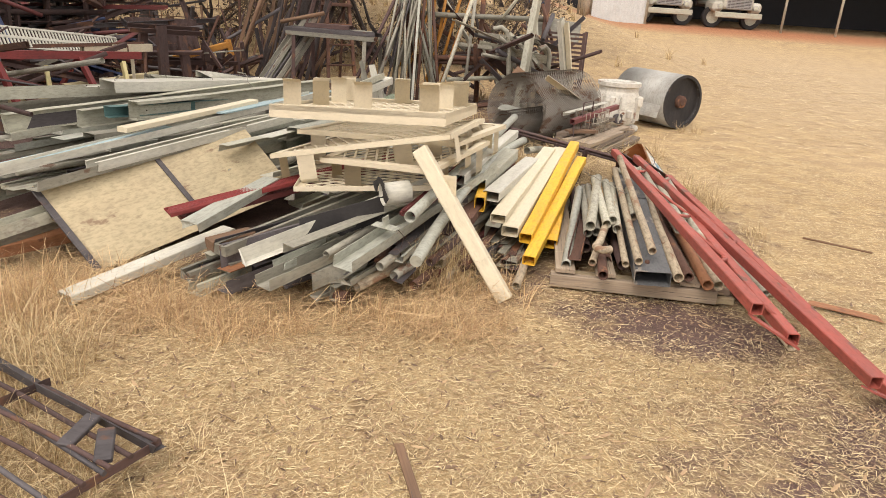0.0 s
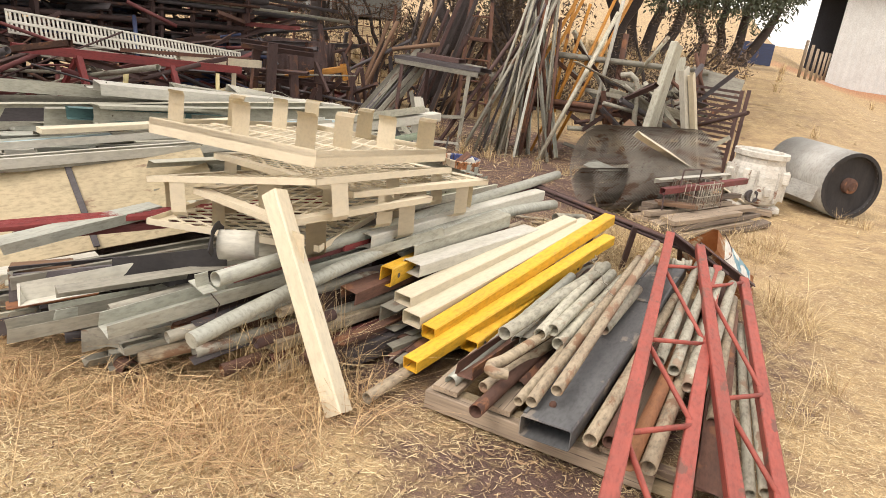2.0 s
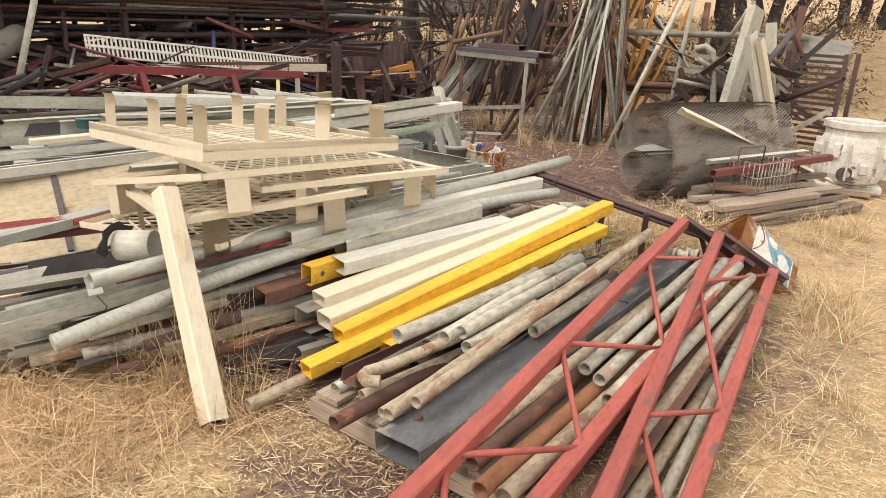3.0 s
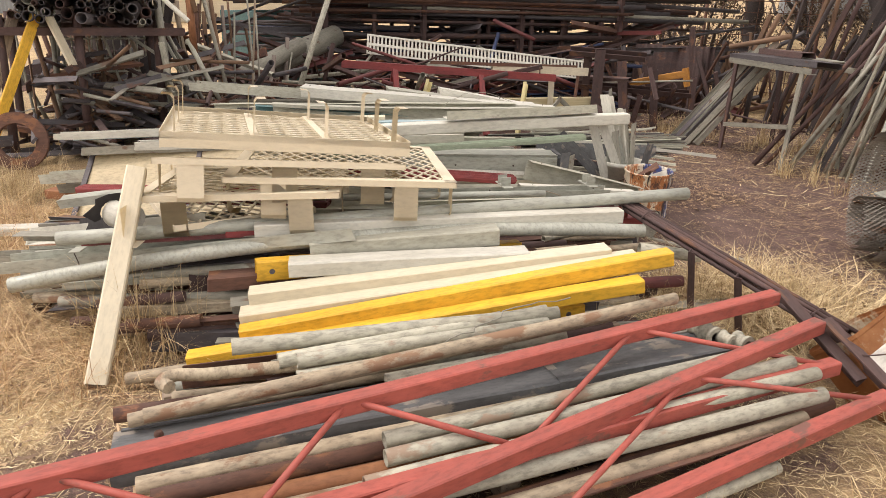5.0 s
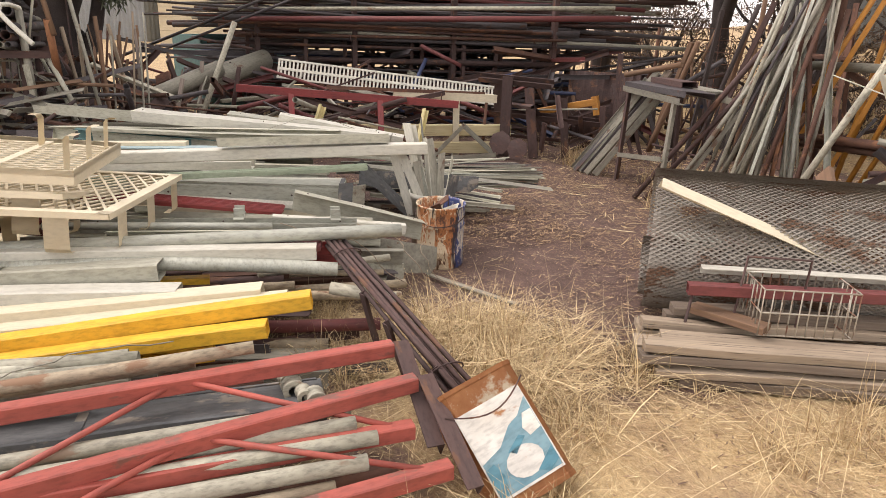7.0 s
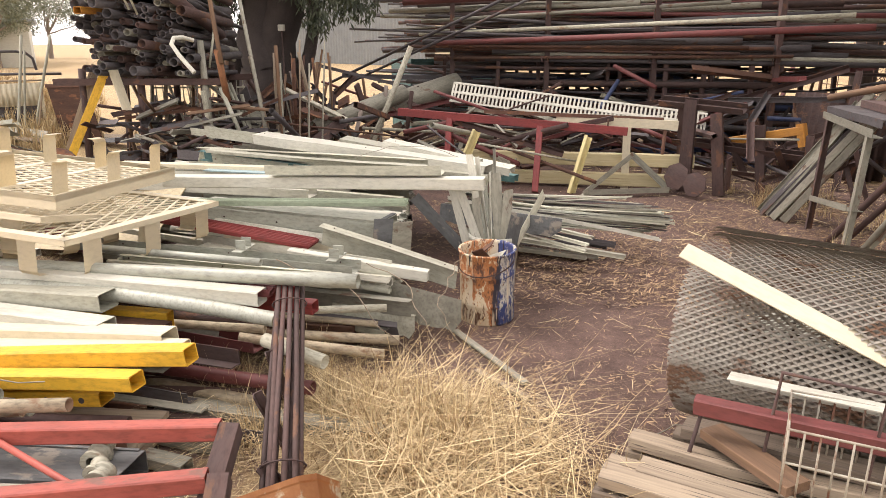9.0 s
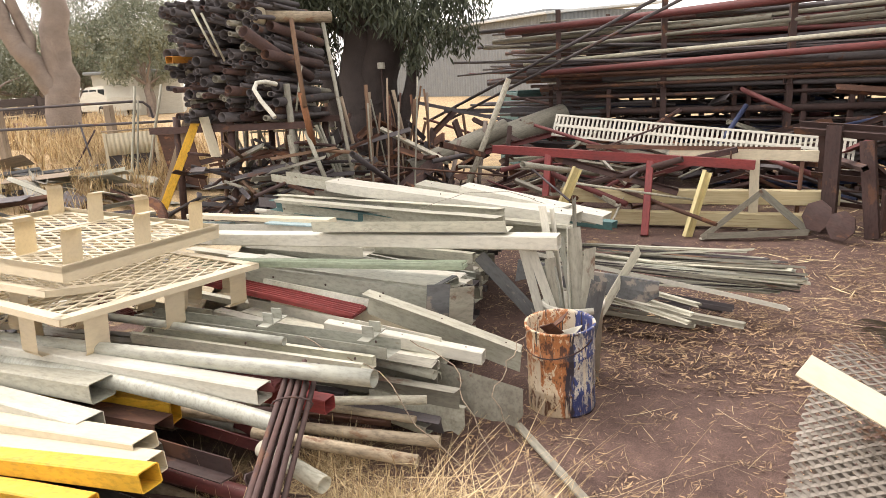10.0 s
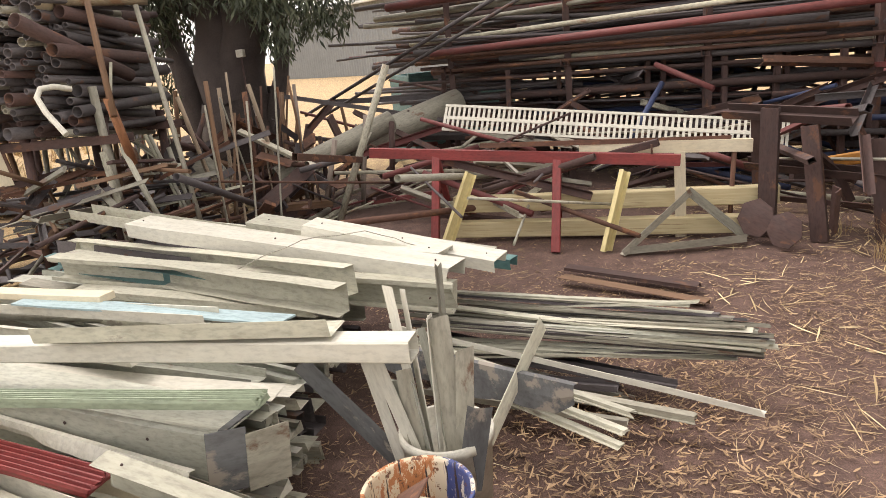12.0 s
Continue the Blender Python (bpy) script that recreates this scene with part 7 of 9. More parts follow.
hookp = thing("hooked_pipe", pose(0, 0, 0), "white pipe with a bent top hanging on the heap", "pipe")
part("tube", tube_path("tube", [(-3.30, 3.66, 1.40), (-3.22, 3.60, 1.425), (-3.15, 3.55, 1.42), (-3.11, 3.54, 1.37), (-3.04, 3.62, 1.28), (-2.97, 3.76, 1.14)], 0.019, WHITE), hookp)
section("cream_plank", (-3.48, 2.92, 0.78), (-3.56, 2.80, 1.14), "bar", 0.09, 0.02, 0, CREAM, "cream plank hanging off the heap", "plank", 0)
section("yellow_plank", (-3.385, 2.19, 0.02), (-3.62, 2.71, 1.15), "bar", 0.075, 0.03, 0, YELLOW, "yellow painted plank leaning on the heap", "plank", 90)
section("grey_plank", (-3.52, 2.13, 0.02), (-3.74, 2.56, 1.18), "bar", 0.08, 0.02, 0, OLDWOOD, "grey board leaning beside the yellow plank", "plank", 90)
lat = thing("lattice_gate", along((-4.55, 2.75, 0.62), (-4.65, 3.65, 0.62)), "old pale wrought lattice panel behind the heap", "panel")
for z in (0.0, 0.12, 0.30, 0.42):
    part("bar", sweep("bar", 0.95, "bar", 0.015, 0.018, 0, OFFWHITE), lat, pose(0, 0, z))
for k in range(14):
    part("upright", sweep("upright", 0.42, "rod", 0.012, 0, 0, OFFWHITE), lat, pose(0.02 + 0.07 * k, 0, 0, 0, -90, 0))
LS = "loose scrap under the heap"
for i in range(230):
    y, x, z = rh.uniform(2.55, 4.0), rh.uniform(-4.5, -3.25), 0.04 + 0.75 * rh.random() ** 1.3
    d = Vector((rh.uniform(-1, 1), rh.uniform(-0.25, 0.8), rh.uniform(-0.12, 0.12))).normalized()
    L = rh.uniform(0.3, 0.9)
    kind, w, h, th = rh.choice((("flat", 0.05, 0, 0.005), ("pipe", 0.03, 0, 0.003), ("angle", 0.04, 0.03, 0.004), ("bar", 0.05, 0.02, 0)))
    mt = rh.choice((DARKRUST, DARK, DARK, DARKRUST, RUST, BROWNWOOD, DULL, DARK, OFFWHITE if i % 3 == 0 else DARK))
    a = Vector((x, y, z))
    b = a + d * L
    b.z = max(b.z, 0.03)
    word = {"flat": "strip", "pipe": "pipe", "angle": "angle", "bar": "board"}[kind]
    section("scrap_" + word, a, b, kind, w, h, th, mt, "weathered scrap %s under the pipe heap" % word, word, rh.uniform(0, 60), LS)
# scrap on the grass beyond the trays
GS = "sheet scrap on the grass"
for i in range(34):
    x, y, z = rh.uniform(-4.8, -3.1), rh.uniform(0.2, 2.3), 0.03 + 0.22 * rh.random()
    d = Vector((rh.uniform(-0.5, 0.5), rh.uniform(-1, 1), rh.uniform(-0.08, 0.08))).normalized()
    kind, w, h, th = rh.choice((("flat", 0.22, 0, 0.006), ("channel", 0.12, 0.05, 0.004), ("flat", 0.14, 0, 0.006), ("angle", 0.1, 0.06, 0.004)))
    mt = rh.choice((OFFWHITE, DULL, DARK, RUST, CREAM, SLATE))
    a = Vector((x, y, z))
    b = a + d * rh.uniform(0.5, 1.4)
    b.z = max(b.z, 0.03)
    section("scrap_sheet", a, b, kind, w, h, th, mt, "weathered sheet metal scrap on dry grass", "sheet", rh.uniform(-25, 25), GS, rough=0.003)
ring = thing("rusty_ring", pose(-2.95, 2.5, 0.30, 78, 0, 75), "brown rusty steel ring standing in scrap", "ring")
part("band", lathe("band", [(0.13, -0.02), (0.21, -0.02), (0.21, 0.02), (0.13, 0.02), (0.13, -0.02)], 24, RUST), ring)


# ---- trees ----
def limb(verts, faces, pts, r0, r1, n=9):
    """A tapered, slightly knobbly limb through the points, added to a mesh's lists."""
    k0 = len(verts)
    m = len(pts)
    for i, p in enumerate(pts):
        p = Vector(p)
        d = (Vector(pts[min(i + 1, m - 1)]) - Vector(pts[max(i - 1, 0)])).normalized()
        s = d.cross(Vector((0.3, 1, 0.2))).normalized()
        t = d.cross(s)
        r = r0 + (r1 - r0) * i / (m - 1)
        for j in range(n):
            a = 2 * math.pi * j / n
            rr = r * (1 + 0.16 * noise.noise((p.x * 2 + j, p.y * 2, p.z * 3)))
            verts.append(tuple(p + (s * math.cos(a) + t * math.sin(a)) * rr))
    for i in range(m - 1):
        for j in range(n):
            k = (j + 1) % n
            faces.append((k0 + i * n + j, k0 + i * n + k, k0 + (i + 1) * n + k, k0 + (i + 1) * n + j))


def curve_pts(a, b, n, wob, rng):
    a, b = Vector(a), Vector(b)
    L = (b - a).length
    return [a.lerp(b, i / (n - 1)) + Vector((rng.uniform(-1, 1), rng.uniform(-1, 1), rng.uniform(-0.5, 0.5))) * (wob * L * (0 < i < n - 1)) for i in range(n)]


def leaves(clumps, count, size, rng, hang=0.6, aspect=0.22):
    """Slender leaves scattered about clump centres (x, y, z, r)."""
    verts, faces = [], []
    tot = sum(c[3] ** 2 for c in clumps)
    for cx, cy, cz, cr in clumps:
        for _ in range(int(count * cr ** 2 / tot)):
            d = Vector((rng.gauss(0, 1), rng.gauss(0, 1), rng.gauss(0, 0.8)))
            d = d.normalized() * cr * rng.random() ** 0.45
            p = Vector((cx, cy, cz)) + d
            ax = Vector((rng.uniform(-1, 1), rng.uniform(-1, 1), rng.uniform(-1.0, 0.5) - hang)).normalized()
            s = ax.cross(Vector((rng.uniform(-1, 1), rng.uniform(-1, 1), rng.uniform(-1, 1)))).normalized()
            L = size * rng.uniform(0.6, 1.3)
            k = len(verts)
            verts += [tuple(p), tuple(p + ax * L * 0.45 + s * L * aspect * 0.5), tuple(p + ax * L), tuple(p + ax * L * 0.45 - s * L * aspect * 0.5)]
            faces.append((k, k + 1, k + 2, k + 3))
    return verts, faces


def tree(base, limbs, clumps, count, size, bark, leaf, label, seed, hang=0.6, aspect=0.22):
    rng = random.Random(seed)
    t = thing("tree", pose(*base), label, "tree")
    verts, faces = [], []
    for a, b, r0, r1 in limbs:
        limb(verts, faces, curve_pts(a, b, 7, 0.035, rng), r0, r1)
    part("trunk", raw_mesh("trunk", verts, faces, bark, True), t)
    v, f = leaves(clumps, count, size, rng, hang, aspect)
    if v:
        part("crown", raw_mesh("crown", v, f, leaf), t)
    return t


rng_t = random.Random(3)
# last four clumps and the long limb: unseen, added to shade the pipe heap
near_clumps = [(0.2, -0.4, 3.0, 0.9), (0.4, 0.7, 2.7, 0.8), (0.5, 1.2, 2.35, 0.55), (0.3, -1.2, 2.8, 0.8), (0.6, 0.2, 2.45, 0.5), (0.8, 0.95, 2.0, 0.40), (0.5, -0.6, 2.35, 0.5),
               (-0.6, -0.9, 3.4, 1.2), (-0.4, 0.9, 3.4, 1.2), (0.7, 1.30, 1.85, 0.28), (0.9, 0.62, 2.1, 0.3), (0.75, 0.80, 1.65, 0.22), (0.3, -0.75, 2.0, 0.35), (0.9, -0.9, 2.35, 0.45),
               (-0.3, -0.75, 1.2, 0.38), (-0.3, -0.8, 1.8, 0.45), (-0.2, -0.7, 2.5, 0.5), (2.4, -1.1, 3.7, 0.9), (3.1, -0.3, 3.9, 0.9), (2.2, 0.4, 3.8, 0.9), (3.6, -1.2, 4.2, 0.8)]
tree((-6.9, 3.45, 0), [((0, 0, -0.1), (0.05, 0.0, 1.1), 0.48, 0.42), ((0.05, 0, 1.0), (-0.1, -0.3, 3.4), 0.36, 0.16), ((0.05, 0.05, 1.0), (0.1, 0.4, 3.4), 0.32, 0.14), ((0.0, 0.25, 0.2), (0.15, 0.75, 2.2), 0.13, 0.06), ((-0.1, -0.3, 0.0), (-0.2, -0.85, 2.6), 0.17, 0.09),
     ((0.1, 0.4, 1.8), (0.6, 1.2, 2.6), 0.07, 0.02), ((0.0, -0.3, 2.0), (0.4, -1.2, 3.0), 0.08, 0.03),
     ((-0.05, -0.2, 2.9), (3.2, -0.8, 4.0), 0.11, 0.03)], near_clumps, 42000, 0.115, BARK, GUMLEAF,
     "dark-barked gum tree with hanging narrow leaves", 3, hang=0.9)
def across(lat, z):
    """A point beside the pale gum's foot, lat metres along the yard fence and z up."""
    return (-0.65 * lat, 0.76 * lat, z)


tree((-8.40, -2.49, ground_z(-8.40, -2.49)), [(across(-0.05, -0.15), across(0.0, 0.9), 0.29, 0.26), (across(0.0, 0.8), across(0.10, 2.4), 0.255, 0.20), (across(0.10, 2.35), across(0.30, 6.5), 0.20, 0.12),
     (across(-0.08, 0.85), across(-0.52, 1.6), 0.19, 0.155), (across(-0.51, 1.55), across(-0.80, 2.5), 0.15, 0.12), (across(-0.79, 2.45), across(-1.7, 4.6), 0.12, 0.06),
     (across(-0.30, 1.30), across(-0.52, 2.5), 0.10, 0.08), (across(-0.52, 2.45), across(-0.70, 4.8), 0.08, 0.04), (across(-0.66, 1.95), across(-1.55, 2.25), 0.022, 0.006), (across(-0.75, 2.2), across(-1.6, 2.75), 0.025, 0.006), (across(-0.70, 1.75), across(-1.3, 1.80), 0.014, 0.004)],
     [across(-1.8, 5.4) + (1.0,), across(0.2, 6.6) + (1.3,), across(-0.6, 5.6) + (0.9,)], 2500, 0.16, GUMBARK, FARLEAF, "old pale gum tree with a forked trunk", 6, hang=0.7)
rw = random.Random(77)
vase = [((0, 0, -0.1), (0.0, 0.0, 0.9), 0.15, 0.12)]
for k in range(9):
    q = rw.uniform(-1, 1)
    m1 = (-0.65 * q * 0.7, 0.76 * q * 0.7, rw.uniform(2.2, 3.0))
    vase.append(((0, 0, 0.8 + 0.1 * (k % 3)), m1, 0.08, 0.045))
    vase.append((m1, (m1[0] * 1.9 + rw.uniform(-0.4, 0.4), m1[1] * 1.9 + rw.uniform(-0.4, 0.4), rw.uniform(4.4, 5.8)), 0.045, 0.015))
WHITEBARK = timber("white_gum_bark", (0.62, 0.57, 0.50), (0.48, 0.42, 0.36), (0.25, 0.2, 0.16))
tree((-25.4, -16.6, ground_z(-25.4, -16.6)), vase, [(rw.uniform(-1.2, 1.2), rw.uniform(-1.2, 1.2), rw.uniform(3.6, 6.2), rw.uniform(0.4, 0.8)) for _ in range(11)], 1500, 0.22, WHITEBARK, FARLEAF, "slim white-barked tree with many bare upright limbs", 66, 0.5, 0.3)
for k, (x, y, z, h, r, n) in enumerate(((-34, -17.5, 0, 5.0, 1.9, 3600), (-46, -33, 0, 5.5, 3.2, 3600), (-50, -40, 0, 6.5, 3.6, 3600), (-38, -27.5, 0, 3.5, 1.4, 1500), (-60, -52, 0, 7.0, 4.5, 3600), (-62, -30, 0, 6, 3.4, 3000), (-37.6, -19.6, 0, 4.6, 1.5, 3000))):
    rg = random.Random(50 + k)
    cl = [(rg.uniform(-1, 1) * r * 0.8, rg.uniform(-1, 1) * r * 0.8, h * rg.uniform(0.45, 1.0), r * rg.uniform(0.3, 0.55)) for _ in range(12)]
    lm = [((0, 0, -0.1), (0.1, 0.1, h * 0.6), 0.2, 0.1)] + [((0.05, 0.05, h * 0.35), (c[0], c[1], c[2]), 0.07, 0.02) for c in cl[:6]]
    tree((x, y, z), lm, cl, n * 2, 0.2 if k != 6 else 0.12, GUMBARK, FARLEAF, "distant grey-green gum tree beyond the yard", 60 + k, 0.3, 0.35)
for k, (x, y, h, r) in enumerate(((-0.9, 20.5, 3.6, 1.6), (1.2, 22.5, 3.2, 1.5), (-5.5, 24.0, 4.2, 2.4), (-10.5, 22.0, 4.0, 2.2))):
    rg = random.Random(80 + k)
    cl = [(rg.uniform(-1, 1) * r, rg.uniform(-1, 1) * r, h * rg.uniform(0.45 if k < 2 else 0.22, 1.0), r * rg.uniform(0.4, 0.65)) for _ in range(18)]
    lm = [((0.3 * j - 0.4, 0, -0.2), (0.8 * j - 1.1, 0.2, h * 0.7), 0.16, 0.07) for j in range(4)]
    tree((x, y, ground_z(x, y)), lm, cl, 15000, 0.15, BARK, GUMLEAF, "dark spreading tree on the slope behind the scrap", 90 + k, 0.3, 0.3)
ins = thing("insulator", pose(-6.45, 3.72, 0.0), "small white box on a thin stake by the tree", "box")
part("box", box_mesh("box", 0.08, 0.08, 0.08, WHITE, 0.006), ins, pose(0, 0, 1.52))
part("stake", sweep("stake", 1.52, "rod", 0.02, 0, 0, DARKRUST), ins, pose(0, 0, 0, 0, -90, 0))
# bark litter and suckers at the foot of the tree
rsx = random.Random(13)
for i in range(8):
    a = Vector((-5.9 + rsx.uniform(-0.4, 0.9), 3.9 + rsx.uniform(-0.2, 1.3), 0.0))
    section("leaning_stick", a, a + Vector((rsx.uniform(-0.5, 0.1), rsx.uniform(-0.25, 0.3), rsx.uniform(0.6, 1.4))), "rod", rsx.choice((0.02, 0.035, 0.05)), 0, 0, rsx.choice((BROWNWOOD, RUST, GUMBARK)), "rough brown stick leaning by the tree", "stick", 0, "sticks by the tree", rough=0.004)
disc = thing("steel_disc", pose(-5.6, 3.42, 0.36, 80, 0, 95), "grey round steel disc leaning by the tree", "disc")
part("dish", lathe("dish", [(0.0, 0.03), (0.16, 0.02), (0.25, -0.01), (0.255, -0.015), (0.16, 0.012), (0.0, 0.022)], 28, DULL), disc)


# ---- buildings ----
def corrugated(name, length, height, pitch, depth, mat):
    n = int(length / (pitch / 4))
    verts, faces = [], []
    for i in range(n + 1):
        d = depth * (0, 1, 0, -1)[i % 4]
        verts += [(i * pitch / 4, d, 0), (i * pitch / 4, d, height)]
    for i in range(n):
        faces.append((2 * i, 2 * i + 2, 2 * i + 3, 2 * i + 1))
    return raw_mesh(name, verts, faces, mat, True)


SHEDGREY = worn("grey_corrugated_steel", (0.25, 0.265, 0.265), (0.21, 0.225, 0.23), (0.20, 0.19, 0.175), 0.72, 0.5, 0.1, streak=(1, 1, 1), vary=0.05)
SHEDWHITE = worn("pale_shed_cladding", (0.62, 0.64, 0.62), (0.54, 0.55, 0.53), (0.45, 0.42, 0.36), 0.74, 0.6, streak=(1, 1, 1), vary=0.05)
shed = thing("corrugated_shed", along((-52.0, -9.0, 0), (-37.6, 4.6, 0)), "grey corrugated iron shed beyond the yard", "shed")
part("wall", corrugated("wall", 19.8, 4.6, 0.30, 0.03, SHEDGREY), shed)
part("end_wall", corrugated("end_wall", 9.0, 4.6, 0.30, 0.03, SHEDGREY), shed, pose(19.8, 0, 0, 0, 0, 90))
part("roof", box_mesh("roof", 20.6, 9.8, 0.14, SHEDWHITE, 0.02), shed, pose(9.9, 4.4, 4.62, 4, 0, 0))
cot = thing("weatherboard_building", along((-34.0, 5.2, 0), (-33.2, 12.2, 0)), "cream weatherboard building behind the pipe rack", "building")
part("wall", box_mesh("wall", 7.0, 5.0, 3.4, CREAM, 0.0), cot, pose(3.5, 2.55, 0))
board_me = sweep("weatherboard", 7.04, "bar", 0.035, 0.19, 0, CREAM)
for k in range(16):
    part("weatherboard", board_me, cot, pose(-0.02, 0.03, 0.12 + 0.21 * k, 9, 0, 0))
part("roof", box_mesh("roof", 7.6, 6.0, 0.12, SHEDGREY, 0.02), cot, pose(3.5, 2.5, 3.42))

house = thing("distant_house", along((-66, -46, 0), (-62, -39, 0)), "pale distant house with a low roof", "house")
part("wall", box_mesh("wall", 8, 6, 2.6, WHITE, 0.0), house, pose(4, 3, 0))
part("roof", box_mesh("roof", 9, 7.2, 0.25, SHEDWHITE, 0.05), house, pose(4, 3, 2.6))
for x in (1.8, 5.6):
    part("window", box_mesh("window", 1.3, 0.06, 1.0, DARK, 0.0), house, pose(x, -0.02, 1.0))
house2 = thing("distant_house", along((-36.4, -22.7, 0), (-37.9, -19.9, 0)), "pale distant house with a low roof", "house")
part("wall", box_mesh("wall", 5, 5, 2.5, WHITE, 0.0), house2, pose(2.5, 2.5, 0))
part("roof", box_mesh("roof", 5.8, 6, 0.2, SHEDGREY, 0.05), house2, pose(2.5, 2.5, 2.5))
part("window", box_mesh("window", 1.0, 0.06, 0.9, DARK, 0.0), house2, pose(1.4, -0.02, 1.0))

GLASS, gnt, gb = material("dark_glass")
gb.inputs["Base Color"].default_value, gb.inputs["Roughness"].default_value = (0.02, 0.025, 0.03, 1), 0.08
CHROME = worn("dull_chrome", (0.55, 0.54, 0.52), (0.42, 0.41, 0.40), (0.2, 0.16, 0.13), 0.72, 0.25, 0.8)


def wheel(parent, x, y, r, w):
    wh = part("wheel", lathe("wheel", [(r * 0.62, -w / 2), (r * 0.95, -w / 2), (r, -w / 2 + 0.03), (r, w / 2 - 0.03), (r * 0.95, w / 2), (r * 0.62, w / 2)], 28, RUBBER), parent, pose(x, y, r, 90, 0, 0))
    part("rim", lathe("rim", [(0.0, -w * 0.35), (r * 0.2, -w * 0.4), (r * 0.3, -w * 0.2), (r * 0.62, -w * 0.3), (r * 0.62, w * 0.3), (0.0, w * 0.2)], 20, OFFWHITE), wh)


car = thing("wagon", along((-34.2, -22.7, 0), (-32.4, -19.4, 0)), "white four-wheel-drive wagon parked under trees", "car")
bm = bmesh.new()
prof = [(0, 0.45), (0, 1.0), (0.15, 1.08), (1.25, 1.15), (1.9, 1.78), (4.1, 1.82), (4.55, 1.15), (4.6, 0.45)]
for y in (0.0, 1.85):
    bm.faces.new([bm.verts.new((x, y + (0.12 if z > 1.2 else 0) * (1 if y == 0 else -1), z)) for x, z in prof])
f0, f1 = bm.faces[:]
va, vb = list(f0.verts), list(f1.verts)
for i in range(len(prof)):
    j = (i + 1) % len(prof)
    bm.faces.new((va[i], va[j], vb[j], vb[i]))
bmesh.ops.recalc_face_normals(bm, faces=bm.faces[:])
bmesh.ops.bevel(bm, geom=bm.edges[:], offset=0.04, segments=2, affect="EDGES")
part("body", mesh_of("body", bm, WHITE), car)
for x, w in ((1.55, 0.7), (2.45, 0.8), (3.4, 0.7)):
    part("side_window", box_mesh("side_window", w, 0.03, 0.42, GLASS, 0.01), car, pose(x + 0.4, 0.085, 1.22))
part("windscreen", box_mesh("windscreen", 0.03, 1.5, 0.7, GLASS, 0.01), car, pose(1.55, 0.925, 1.15, 0, 46, 0))
for x in (0.95, 3.7):
    for y in (0.12, 1.73):
        wheel(car, x, y, 0.38, 0.26)

# open machinery shed with two trucks
tshed = thing("machinery_shed", pose(0, 0, 0), "open steel machinery shed with a dark interior", "shed")
# shade inside the open shed is put into this near-black wall colour
SHEDSHADE = worn("shed_inside_shade", (0.03, 0.03, 0.035), (0.025, 0.025, 0.03), (0.05, 0.04, 0.035), 0.7, 0.8, streak=(1, 1, 1))
part("front_wall", corrugated("front_wall", 2.4, 4.6, 0.25, 0.02, SHEDWHITE), tshed, pose(5.1, 33.0, 0.55, 0, 0, -2))
part("back_wall", box_mesh("back_wall", 22, 0.15, 4.6, SHEDSHADE, 0), tshed, pose(16, 42, 0.6))
part("side_wall", box_mesh("side_wall", 0.15, 9.2, 4.6, SHEDSHADE, 0), tshed, pose(6.6, 37.6, 0.6))
part("side_wall", box_mesh("side_wall", 0.15, 9.2, 4.6, SHEDSHADE, 0), tshed, pose(27, 37.6, 0.6))
part("roof", box_mesh("roof", 23, 10.5, 0.2, SHEDGREY, 0.02), tshed, pose(16, 37.4, 4.9))
for x in (7.5, 13.5, 15.9, 19.5):
    part("post", sweep("post", 4.2, "pipe", 0.11, 0, 0.01, OFFWHITE), tshed, pose(x, 32.9, 0.7, 0, -90, 0))


def truck(x, y, z, lab):
    t = thing("truck", pose(x, y, z, 0, 0, 3), lab, "truck", "trucks in the shed")
    cab = part("cab", box_mesh("cab", 2.0, 1.6, 1.25, WHITE, 0.06), t, pose(0, 1.6, 1.0))
    part("windscreen", box_mesh("windscreen", 1.7, 0.04, 0.62, GLASS, 0.01), cab, pose(0, -0.81, 0.58, -8, 0, 0))
    part("bonnet", box_mesh("bonnet", 1.35, 1.3, 0.62, WHITE, 0.10), t, pose(0, 0.45, 0.82))
    for s in (-1, 1):
        part("mudguard", box_mesh("mudguard", 0.50, 1.15, 0.45, WHITE, 0.12), t, pose(s * 0.86, 0.45, 0.70))
        lamp = part("headlight", lathe("headlight", [(0.0, 0.0), (0.11, 0.0), (0.125, 0.02), (0.125, 0.06)], 20, CHROME), t, pose(s * 0.80, -0.18, 0.92, -90, 0, 0), "round chrome headlight")
        part("lens", lathe("lens", [(0.0, -0.03), (0.06, -0.02), (0.095, 0.0), (0.10, 0.01)], 18, OFFWHITE), lamp, pose(0, 0, 0, 0, 0, 0))
        part("mirror", box_mesh("mirror", 0.16, 0.06, 0.34, DARK, 0.01), t, pose(s * 1.2, 0.9, 1.45))
        wheel(t, s * 0.88, 0.5, 0.46, 0.3)
    gr = part("grille", box_mesh("grille", 1.12, 0.06, 0.52, CHROME, 0.02), t, pose(0, -0.21, 0.83))
    for k in range(7):
        part("grille_bar", box_mesh("grille_bar", 1.04, 0.03, 0.028, DARK, 0.0), gr, pose(0, -0.035, 0.06 + 0.062 * k))
    for k in range(5):
        part("grille_bar", box_mesh("grille_upright", 0.02, 0.03, 0.46, CHROME, 0.0), gr, pose(-0.4 + 0.2 * k, -0.052, 0.03))
    part("bumper", box_mesh("bumper", 2.1, 0.16, 0.24, OFFWHITE, 0.03), t, pose(0, -0.32, 0.46))
    part("body", box_mesh("body", 2.1, 3.6, 1.3, DARK, 0.03), t, pose(0, 4.2, 0.9))


